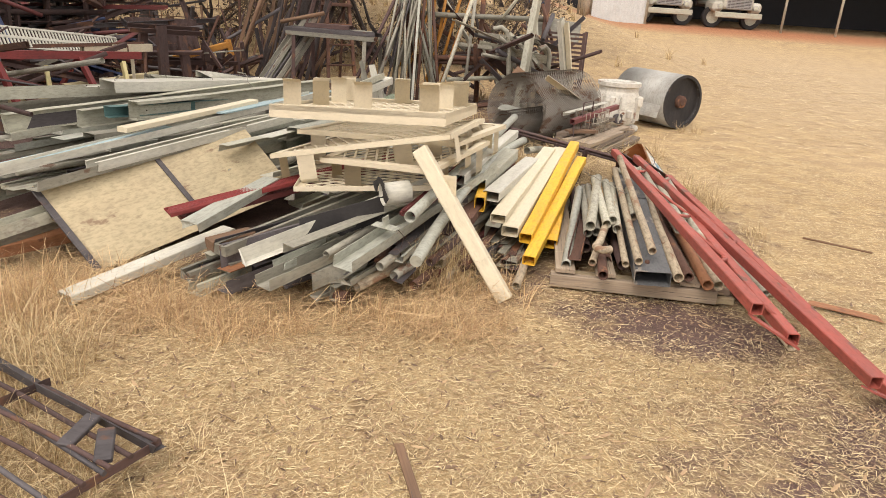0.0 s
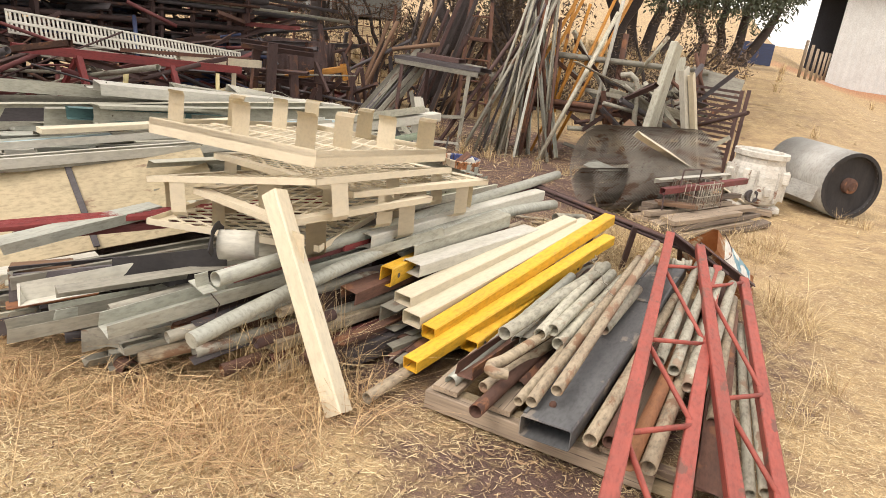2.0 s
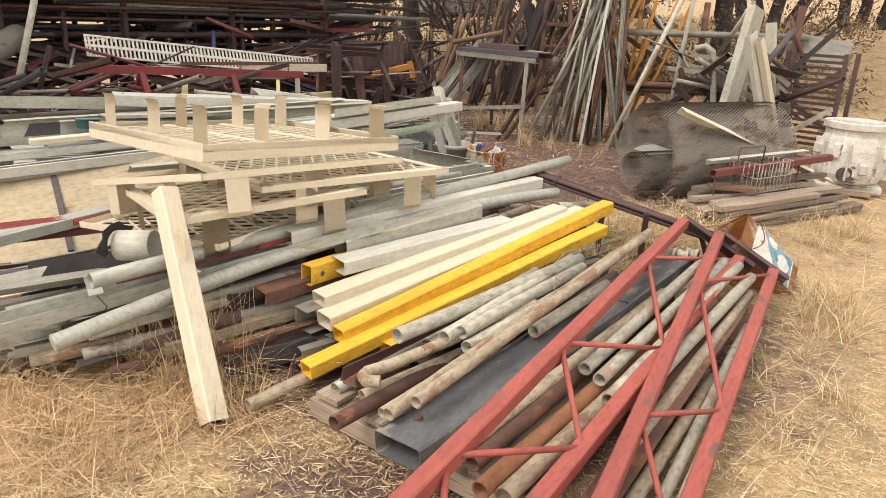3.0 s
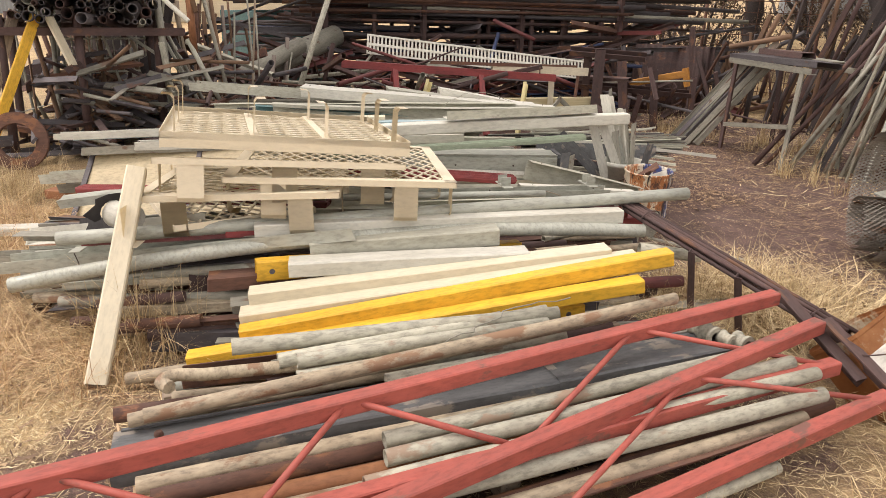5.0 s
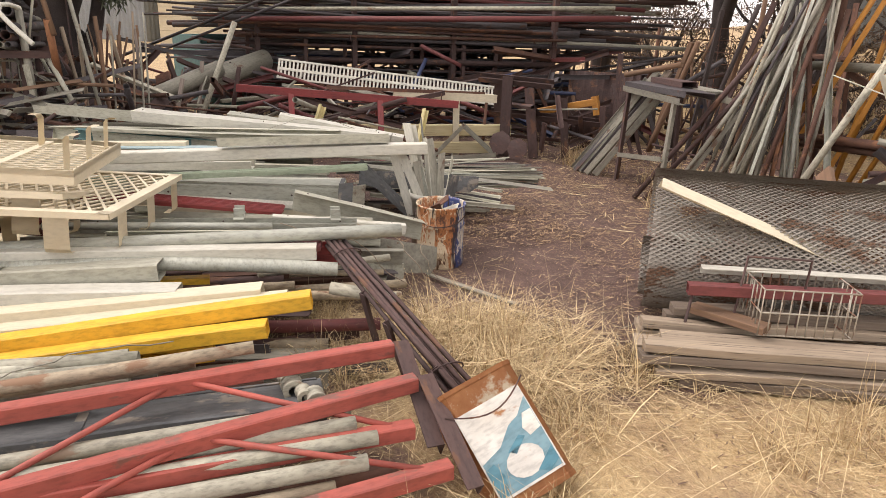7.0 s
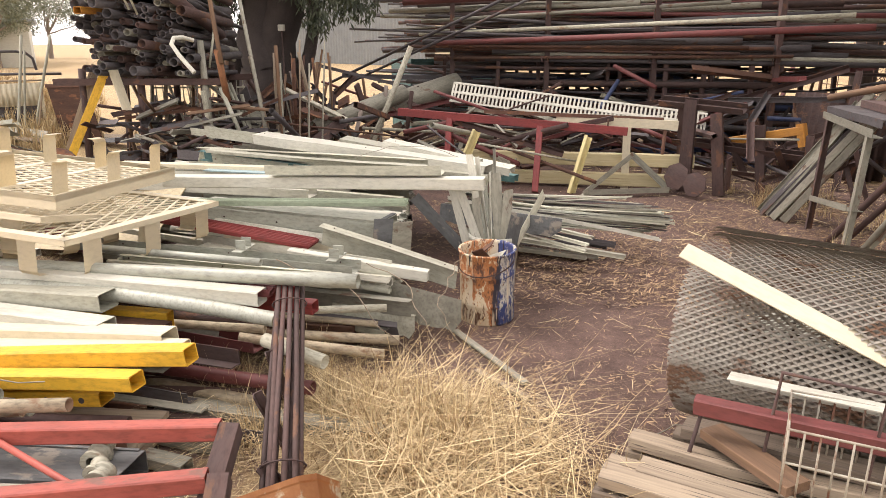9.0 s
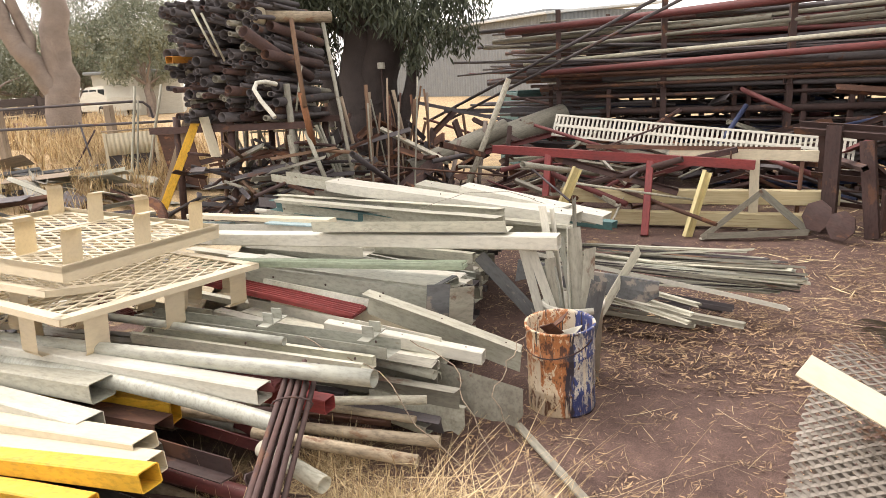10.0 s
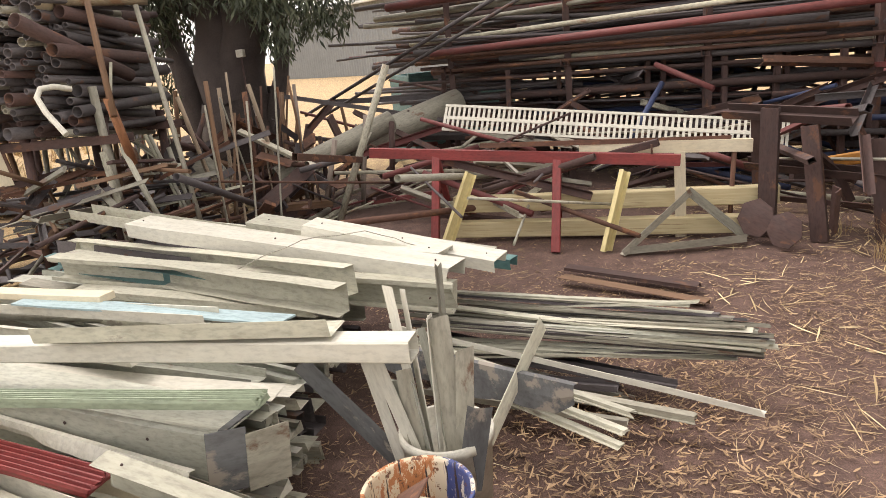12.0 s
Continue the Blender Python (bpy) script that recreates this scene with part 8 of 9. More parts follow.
truck(8.5, 33.4, ground_z(8.5, 33.4), "white bonneted truck parked in the open shed")
truck(11.6, 33.5, ground_z(11.6, 33.5), "old white bonneted truck parked in the open shed")
skip = thing("blue_skip", pose(2.1, 27.6, ground_z(2.1, 27.6), 0, 0, 20), "dark blue steel skip on the dry slope", "skip")
for nm, w, d, x, y, h in (("side", 1.0, 0.05, 0, -0.4, 0.7), ("side", 1.0, 0.05, 0, 0.4, 0.7), ("end", 0.05, 0.75, -0.475, 0, 0.7), ("end", 0.05, 0.75, 0.475, 0, 0.7), ("base", 0.9, 0.74, 0, 0, 0.06)):
    part(nm, box_mesh(nm, w, d, h, BLUE, 0.01), skip, pose(x, y, 0.02))
fen = thing("paddock_fence", pose(0, 0, 0), "sparse post and wire fence on the slope", "fence")
for k in range(9):
    x, y = 3.4 + 0.35 * k, 24.5 + 1.9 * k
    part("post", sweep("post", 1.1, "rod", 0.09, 0, 0, OLDWOOD), fen, pose(x, y, ground_z(x, y) - 0.05, 0, -90, 0))

# far-left yard: pipe fence, old cabinet, poles
yf = thing("pipe_fence", pose(0, 0, 0), "old grey pipe and post fence across the dry grass", "fence")
for x, y, h in ((-4.15, -2.95, 1.30), (-4.85, -1.68, 1.34), (-5.46, -1.13, 1.30), (-6.33, -0.16, 1.24)):
    z = ground_z(x, y)
    part("post", sweep("post", h - z + 0.05, "bar", 0.10, 0.10, 0.01, OLDWOOD, rough=0.006), yf, pose(x, y, z - 0.05, 0, -90, 0))
for a, b in (((-3.7, -3.55, 1.24), (-6.2, 0.32, 1.28)), ((-3.7, -3.53, 1.07), (-6.14, 0.92, 1.00))):
    section("rail", a, b, "pipe", 0.035, 0, 0.004, DARK, "", "", parent=yf, rough=0.002)
part("rail_end", tube_path("rail_end", [(-6.2, 0.32, 1.28), (-6.27, 0.42, 1.26), (-6.31, 0.48, 1.19), (-6.32, 0.50, 1.04)], 0.017, DARK), yf)
cz = ground_z(-5.90, 0.38)
cab = thing("old_cabinet", pose(-5.90, 0.38, cz, 0, 0, 129), "old cream ribbed cabinet standing in dry grass", "cabinet")
part("body", box_mesh("body", 0.56, 0.33, 0.52, DARK, 0.01), cab)
part("ribbed_panel", corrugated("ribbed_panel", 0.60, 0.28, 0.056, 0.010, CREAM), cab, pose(-0.30, -0.19, 0.27)).modifiers.new("Solidify", "SOLIDIFY").thickness = 0.004
for x in (-0.30, 0.30):
    part("leg", sweep("leg", 0.56, "bar", 0.04, 0.035, 0, CREAM), cab, pose(x, -0.19, 0, 0, -90, 0))
part("top_bar", sweep("top_bar", 0.66, "rod", 0.02, 0, 0, OLDWOOD), cab, pose(-0.33, -0.20, 0.58))
for a, b, w, mt in (((-5.27, 0.74), (-5.40, 0.92, 1.47), 0.034, OFFWHITE), ((-5.31, 0.80), (-5.44, 0.90, 1.30), 0.026, OFFWHITE), ((-5.55, 0.78), (-5.58, 1.16, 1.47), 0.034, OFFWHITE), ((-5.50, 0.86), (-5.60, 1.02, 1.12), 0.02, OLDWOOD), ((-5.60, 0.05), (-5.70, -0.16, 1.06), 0.025, DARK), ((-5.52, -0.28), (-5.74, 0.02, 0.95), 0.022, DARKRUST)):
    section("leaning_pole", a + (ground_z(*a),), b, "rod", w, 0, 0, mt, "thin weathered pole standing in dry grass", "pole", 0, "poles in the grass", rough=0.003)
ob = thing("rust_sheet", along((-5.55, 1.15, ground_z(-5.4, 1.4) - 0.02), (-5.30, 1.75, ground_z(-5.4, 1.4))), "brown rusty sheet leaning upright in the yard", "sheet")
part("plate", box_mesh("plate", 0.66, 0.012, 0.72, RUST, 0.004), ob, pose(0.33, 0, 0, 9, 0, 0))
part("top_fold", sweep("top_fold", 0.66, "angle", 0.05, 0.04, 0.004, RUST), ob, pose(0, -0.11, 0.71))
for i in range(14):
    rg = random.Random(300 + i)
    x, y = -10.5 + 3.6 * rg.random(), -7.0 + 4.5 * rg.random()
    a = Vector((x, y, ground_z(x, y) + 0.05 + 0.1 * rg.random()))
    section("scrap_sheet", a, a + Vector((rg.uniform(-0.5, 0.5), rg.uniform(-0.8, 0.8), rg.uniform(0, 0.2))), rg.choice(("flat", "channel", "bar")), 0.16, 0.1, 0.012, rg.choice((DULL, RUST, DARK, OLDWOOD)), "weathered scrap lying in dry grass", "scrap", 0, "scrap in the far grass")
# dark timber stockyard far behind the gum tree
syd = thing("stockyard", pose(0, 0, 0), "dark weathered timber stockyard rails beyond the trees", "stockyard")
sy = [Vector((-9.5 - 1.8 * k, -15.0 + 0.32 * k, 0)) for k in range(8)]
for p, q in zip(sy, sy[1:]):
    p.z, q.z = ground_z(p.x, p.y) - 0.05, ground_z(q.x, q.y) - 0.05
    part("post", sweep("post", 1.50, "bar", 0.2, 0.2, 0, BARK, rough=0.004), syd, pose(p.x, p.y, p.z, 0, -90, 0))
    for z in (0.35, 0.68, 1.0, 1.3):
        section("rail", p + Vector((0, 0, z)), q + Vector((0, 0, z + 0.03)), "bar", 0.06, 0.27, 0, BARK, "", "", parent=syd, rough=0.004)
rgs = random.Random(612)
for i in range(46):
    x, y = rgs.uniform(-6.0, -3.4), rgs.uniform(-2.4, 1.4)
    a = Vector((x, y, ground_z(x, y) + 0.03 + 0.14 * rgs.random()))
    d = Vector((rgs.uniform(-0.5, 0.5), rgs.uniform(-1, 1), rgs.uniform(-0.06, 0.10))).normalized()
    b = a + d * rgs.uniform(0.5, 1.4)
    b.z = max(b.z, ground_z(b.x, b.y) + 0.03)
    kind, w, h, th = rgs.choice((("flat", 0.26, 0, 0.006), ("channel", 0.14, 0.05, 0.004), ("flat", 0.18, 0, 0.006), ("bar", 0.12, 0.04, 0)))
    section("scrap_sheet", a, b, kind, w, h, th, rgs.choice((DULL, DARK, RUST, OLDWOOD, DULL, SLATE, OFFWHITE)), "weathered sheet scrap piled in dry grass", "sheet", rgs.uniform(-30, 30), "sheet scrap on the grass", rough=0.004)
# wire-mesh gates and a water tank beyond the rack
tank = thing("corrugated_tank", pose(-9.5, 20.5, ground_z(-9.5, 20.5)), "round corrugated iron water tank behind the yard", "tank")
part("shell", lathe("shell", [(1.6 + 0.03 * (k % 2), 0.055 * k) for k in range(24)] + [(0.0, 1.36)], 40, SHEDGREY), tank)
gate = thing("mesh_gate", along((-7.2, 11.2, 0), (-3.9, 12.2, 0)), "rusty wire mesh gate behind the pipe rack", "gate")
for x in (0.0, 1.7, 3.4):
    part("upright", sweep("upright", 1.5, "pipe", 0.05, 0, 0.004, RUST), gate, pose(x, 0, 0, 0, -90, 0))
for k in range(9):
    part("wire", sweep("wire", 3.4, "rod", 0.012, 0, 0, RUST), gate, pose(0, 0, 0.15 + 0.16 * k))
for k in range(18):
    part("wire", sweep("wire", 1.4, "rod", 0.010, 0, 0, RUST), gate, pose(0.1 + 0.185 * k, 0.012, 0.1, 0, -90, 0))
section("timber_post", (-6.9, 11.6, 0.0), (-6.9, 11.65, 2.4), "rod", 0.34, 0, 0, BARK, "thick dark timber post beside the pipe rack", "post", 0)

# low rusty grate in the foreground grass and a small can
grate = thing("steel_grate", pose(-1.32, 1.30, 0.02, 0, 0, -28), "dark rusty steel grate lying in dry grass", "grate")
for k in range(15):
    part("bar", sweep("bar", 1.15, "rod", 0.016, 0, 0, DARKRUST if k % 3 else DARK, rough=0.006, seed=k), grate, pose(-0.65, -0.42 + 0.06 * k, 0.045 + 0.01 * (k % 2), 0, -2, (k % 4 - 1.5) * 1.5))
for x in (-0.64, -0.1, 0.47):
    part("cross_bar", sweep("cross_bar", 0.90, "angle", 0.035, 0.03, 0.004, DARKRUST, rough=0.003, seed=int(x * 10)), grate, pose(x, -0.45, 0.072, 0, 0, 90))
for y in (-0.44, 0.43):
    part("side_bar", sweep("side_bar", 1.15, "angle", 0.04, 0.03, 0.004, DARK, rough=0.003), grate, pose(-0.65, y, 0.075))
for k, x in enumerate((0.28, 0.40)):
    part("hinge_plate", box_mesh("hinge_plate", 0.05, 0.14, 0.02, DARK, 0.004), grate, pose(x, 0.33, 0.085, 6, 0, 20 + 30 * k))
can = thing("small_can", pose(-0.38, 2.74, 0.035, 90, 0, 70), "small rusty open can on the straw", "can")
part("shell", lathe("shell", [(0.0, -0.045), (0.034, -0.045), (0.035, 0.045), (0.032, 0.045), (0.031, -0.04), (0.0, -0.04)], 18, RUST), can)
section("rust_strip", (2.35, 2.62, 0.012), (3.0, 2.75, 0.02), "flat", 0.07, 0, 0.005, ORANGERUST, "flat orange-rusty strip lying on the ground", "strip", 4)
section("bark_strip", (2.10, 1.02, 0.012), (2.42, 0.98, 0.02), "flat", 0.05, 0, 0.008, BROWNWOOD, "curled piece of brown bark on the ground", "bark", 10, rough=0.006)
section("stick", (0.10, 1.40, 0.012), (0.02, 1.66, 0.015), "bar", 0.03, 0.012, 0, BROWNWOOD, "flat dry stick lying on the straw", "stick", 0, rough=0.004)

# ---- straw, leaf litter and dry grass ----
np_r = np.random.default_rng(9)


def lying(count, xs, ys, lens, widths, name, mat, keep, label, thick=0.0, lift=0.012, tilt=0.25):
    """Flat slivers strewn over the ground."""
    verts, faces = [], []
    made = 0
    while made < count:
        x, y = np_r.uniform(*xs), np_r.uniform(*ys)
        if np_r.random() > keep(x, y):
            made += 0.25
            continue
        made += 1
        L, w, a = np_r.uniform(*lens), np_r.uniform(*widths), np_r.uniform(0, 2 * math.pi)
        z = ground_z(x, y) + 0.003 + np_r.random() ** 2 * lift
        d, s = (math.cos(a), math.sin(a)), (-math.sin(a), math.cos(a))
        t0, t1 = np_r.uniform(-tilt, tilt) * L * 0.3, np_r.uniform(-tilt, tilt) * L * 0.3
        bow = np_r.uniform(-0.1, 0.1) * L
        k = len(verts)
        for u, ww in ((0.0, 0.6), (0.5, 1.0), (1.0, 0.25)):
            cx, cy = x + d[0] * L * (u - 0.5) + s[0] * bow * u * (1 - u), y + d[1] * L * (u - 0.5) + s[1] * bow * u * (1 - u)
            cz = z + t0 * (1 - u) * (1 - u) + abs(t1) * u * u + 0.1 * w
            verts.append((cx + s[0] * w * ww / 2, cy + s[1] * w * ww / 2, cz + 0.12 * w))
            verts.append((cx - s[0] * w * ww / 2, cy - s[1] * w * ww / 2, cz - 0.12 * w))
        faces += [(k, k + 1, k + 3, k + 2), (k + 2, k + 3, k + 5, k + 4)]
    ob = new(name, raw_mesh(name, verts, faces, mat))
    return tagged(ob, label, name.replace("_", " "), kind="stuff")


def bare_amount(x, y):
    v = 0.0
    for cx, cy, rx, ry in ((-0.6, 7.6, 2.6, 2.2), (1.25, 2.80, 0.7, 0.36), (-0.5, 4.5, 2.6, 1.6), (0.35, 6.55, 1.5, 0.7), (1.9, 6.2, 0.5, 0.6)):
        v = max(v, 1.0 - ((x - cx) / rx) ** 2 - ((y - cy) / ry) ** 2)
    return min(1.0, max(0.0, v))


def edge_fade(x, y):
    """Thins the litter out towards the rim of the trodden ground."""
    wob = 0.35 * noise.noise((x * 1.7, y * 1.7, 6.0))
    return smooth(3.4, 2.5, x + wob) if y < 2.6 else smooth(4.5, 3.3, x + wob)


def straw_keep(x, y):
    n = 0.5 + 0.5 * noise.noise((x * 1.1, y * 1.1, 3.0))
    return max(0.03, (0.25 + 0.9 * n) * (1 - 0.95 * bare_amount(x, y) ** 0.6) * edge_fade(x, y))


lying(150000, (-2.6, 3.4), (0.2, 3.3), (0.008, 0.040), (0.0013, 0.0034), "straw", STRAWMAT, straw_keep, "pale dry straw strewn over the earth")
lying(44000, (0.6, 4.6), (2.6, 7.4), (0.012, 0.06), (0.0014, 0.0034), "straw", STRAWMAT, straw_keep, "pale dry straw strewn over the earth")
lying(15000, (-3.2, 1.6), (5.4, 9.6), (0.012, 0.06), (0.0012, 0.0024), "straw", LITTERMAT, lambda x, y: 0.45, "dry straw scattered over the bare path")
lying(16000, (-8, 9), (7.5, 19), (0.05, 0.25), (0.004, 0.01), "straw", STRAWMAT, lambda x, y: 0.5, "dry straw over the far yard")
lying(2500, (-2.4, 3.2), (0.2, 3.3), (0.08, 0.20), (0.0012, 0.0024), "straw", STRAWMAT, straw_keep, "long thin stalks of straw over the earth")
lying(9000, (-2.8, 1.0), (6.9, 9.4), (0.02, 0.08), (0.0014, 0.0036), "leaf_litter", LITTERMAT, lambda x, y: 1.0 if noise.noise((x * 1.3, y * 1.3, 2.0)) > 0.0 else 0.12, "golden bark slivers over the path", lift=0.03, tilt=0.7)
lying(900, (-3.2, 1.6), (5.4, 9.6), (0.08, 0.22), (0.0012, 0.0024), "straw", STRAWMAT, lambda x, y: 0.5, "long thin stalks over the bare path")
lying(2600, (-1.9, -0.5), (6.0, 7.3), (0.015, 0.05), (0.004, 0.009), "leaf_litter", LITTERMAT, lambda x, y: 0.8, "bark and leaf litter mounded under the strips", lift=0.10, tilt=0.8)
lying(9000, (-6.5, 2.0), (8.8, 15.0), (0.03, 0.10), (0.008, 0.018), "leaf_litter", LITTERMAT, lambda x, y: 0.7, "brown leaf litter under the trees", tilt=0.6)
lying(60000, (-2.6, 3.4), (0.2, 3.3), (0.005, 0.018), (0.0015, 0.0035), "straw", STRAWMAT, straw_keep, "broken chaff strewn over the earth", tilt=0.8)
lying(16000, (0.6, 4.4), (2.6, 6.6), (0.008, 0.025), (0.002, 0.0045), "straw", STRAWMAT, straw_keep, "broken chaff strewn over the earth", tilt=0.8)
lying(20000, (-2.6, 3.4), (0.2, 3.3), (0.008, 0.035), (0.003, 0.008), "leaf_litter", LITTERMAT, lambda x, y: 0.7 * edge_fade(x, y), "dark broken leaf litter in the straw", tilt=0.8)
lying(1500, (-2.4, 3.0), (0.3, 3.4), (0.03, 0.07), (0.008, 0.014), "leaf_litter", LITTERMAT, lambda x, y: 0.6, "curled dry leaves on the straw", tilt=0.6)
lying(13000, (-3.2, 2.2), (5.4, 9.6), (0.015, 0.045), (0.003, 0.008), "leaf_litter", LITTERMAT, lambda x, y: 1.0 if noise.noise((x * 1.6, y * 1.6, 8.0)) > -0.05 else 0.2, "curled brown leaves over the path", tilt=0.6)
lying(2600, (-6.5, -0.8), (6.0, 9.5), (0.02, 0.05), (0.004, 0.009), "leaf_litter", LITTERMAT, lambda x, y: 0.7, "brown leaf litter around the scrap", tilt=0.6)


def standing(count, spots, name, mat, label, hs, seed, lean=0.5, width=0.0035):
    """Dry grass blades in patches (x, y, rx, ry, weight, height factor)."""
    r = np.random.default_rng(seed)
    wts = np.array([s[4] * s[2] * s[3] for s in spots])
    wts = wts / wts.sum()
    verts, faces = [], []
    for si, (cx, cy, rx, ry, _, hf) in enumerate(spots):
        n = int(count * wts[si])
        nt_ = max(3, n // 26)
        tuft = [(cx + rx * r.normal() * 0.5, cy + ry * r.normal() * 0.5, r.uniform(0.6, 1.15)) for _ in range(nt_)]
        for i in range(n):
            tx, ty, th = tuft[i % nt_]
            x, y = tx + r.normal() * 0.035, ty + r.normal() * 0.035
            h = r.uniform(*hs) * hf * th
            a, ln = r.uniform(0, 2 * math.pi), abs(r.normal()) * lean
            dx, dy = math.cos(a) * ln * h, math.sin(a) * ln * h
            b = r.uniform(0, 2 * math.pi)
            sx, sy = math.cos(b) * width * 0.5, math.sin(b) * width * 0.5
            z = ground_z(x, y) - 0.005
            k = len(verts)
            droop = min(0.75, 0.35 * ln)
            for u, ww in ((0, 1.0), (0.45, 0.85), (0.8, 0.5), (1.0, 0.12)):
                bend = u * u
                verts.append((x + dx * bend + sx * ww, y + dy * bend + sy * ww, z + h * (u - droop * u * u)))
                verts.append((x + dx * bend - sx * ww, y + dy * bend - sy * ww, z + h * (u - droop * u * u)))
            for q in (0, 2, 4):
                faces.append((k + q, k + q + 1, k + q + 3, k + q + 2))
    ob = new(name, raw_mesh(name, verts, faces, mat))
    return tagged(ob, label, "grass", kind="stuff")


standing(8500, [(-0.9, 2.45, 0.9, 0.2, 1.6, 0.6), (0.05, 2.62, 0.4, 0.2, 1.6, 0.6), (-1.75, 2.35, 0.35, 0.35, 2.0, 1.1), (0.25, 3.0, 0.25, 0.2, 1.2, 0.9), (-1.3, 2.65, 0.5, 0.2, 1.6, 0.8)],
         "dry_grass", BROWNGRASS, "brown dry grass along the front of the heap", (0.06, 0.26), 1, 2.0, 0.0032)
lying(1500, (0.45, 1.75), (5.35, 6.5), (0.12, 0.38), (0.0022, 0.0042), "dry_grass", GRASSMAT, lambda x, y: 1.0 if (x - 0.95) ** 2 + (y - 5.85) ** 2 < 0.22 else 0.05, "long dry grass stalks flattened beside the rods", lift=0.16, tilt=1.2)
lying(2600, (-1.9, 0.4), (2.38, 2.95), (0.08, 0.28), (0.0014, 0.0028), "dry_grass", BROWNGRASS, lambda x, y: 0.9, "brown dry grass stalks flattened before the heap", lift=0.10, tilt=1.0)
standing(4600, [(0.95, 5.80, 0.36, 0.34, 3.4, 0.9), (0.70, 5.65, 0.26, 0.2, 2.6, 0.8), (1.50, 5.90, 0.2, 0.15, 0.9, 0.7), (2.05, 5.3, 0.22, 0.35, 1.2, 0.9), (1.98, 4.4, 0.16, 0.5, 0.5, 0.6), (1.22, 6.3, 0.15, 0.15, 1.0, 0.9), (1.45, 6.42, 0.3, 0.12, 0.9, 0.8), (1.95, 6.75, 0.25, 0.4, 0.8, 0.9)],
         "dry_grass", GRASSMAT, "golden dry grass between the rods and the path", (0.10, 0.36), 2, 2.2, 0.0036)
standing(11000, [(-1.25, 1.25, 0.5, 0.4, 1.5, 0.7), (-2.2, 1.7, 0.5, 0.5, 1.5, 1.1), (-1.6, 2.0, 0.4, 0.3, 1.5, 0.9), (-1.5, 1.4, 0.5, 0.3, 0.9, 0.5), (-2.6, 2.4, 0.5, 0.4, 1.2, 1.2)],
         "dry_grass", GRASSMAT, "golden dry grass around the rusty grate", (0.08, 0.30), 3, 1.3, 0.003)
standing(1700, [(-0.9, 8.3, 0.6, 0.15, 1.0, 0.9), (0.3, 8.2, 0.4, 0.2, 0.8, 0.8), (2.75, 8.55, 0.4, 0.12, 0.8, 0.6), (-3.0, 8.9, 0.6, 0.4, 1.0, 1.0), (-1.9, 9.3, 0.5, 0.4, 1.0, 0.9)],
         "dry_grass", GRASSMAT, "dry grass among the standing scrap", (0.10, 0.32), 4, 0.7, 0.004)
standing(26000, [(-6.7, -0.6, 1.1, 1.1, 1.6, 0.75), (-5.9, 0.9, 0.6, 0.5, 1.6, 0.7), (-8.5, -2.6, 2.3, 1.6, 0.9, 0.7), (-12.0, -5.5, 3.0, 3.0, 0.6, 1.0), (-5.5, 0.6, 1.4, 1.0, 0.8, 0.8), (-15, -8.5, 3, 3, 0.4, 1.1)],
         "dry_grass", GRASSMAT, "tall dry grass in the yard beyond the heap", (0.25, 0.55), 5, 0.5, 0.012)
standing(6000, [(-3.0, 14.5, 5, 3, 0.5, 0.9), (-1, 20, 5, 4, 0.3, 0.9)],
         "dry_grass", GRASSMAT, "dry grass on the slope behind the scrap", (0.15, 0.4), 6, 0.5, 0.012)

standing(900, [(0.14, 3.16, 0.10, 0.16, 1.0, 1.0), (0.02, 3.02, 0.10, 0.10, 0.8, 0.9)],
         "dry_grass", GRASSMAT, "pale dry grass growing out between the pipe ends", (0.14, 0.42), 8, 0.8, 0.003)

standing(2300, [(0.55, 5.02, 0.10, 0.22, 1.4, 0.8), (0.66, 5.42, 0.16, 0.18, 1.4, 0.8), (0.30, 5.28, 0.18, 0.14, 1.0, 0.7), (0.85, 5.20, 0.12, 0.2, 0.8, 0.7)],
         "dry_grass", GRASSMAT, "golden dry grass between the heap and the rods", (0.10, 0.34), 12, 1.6, 0.0028)

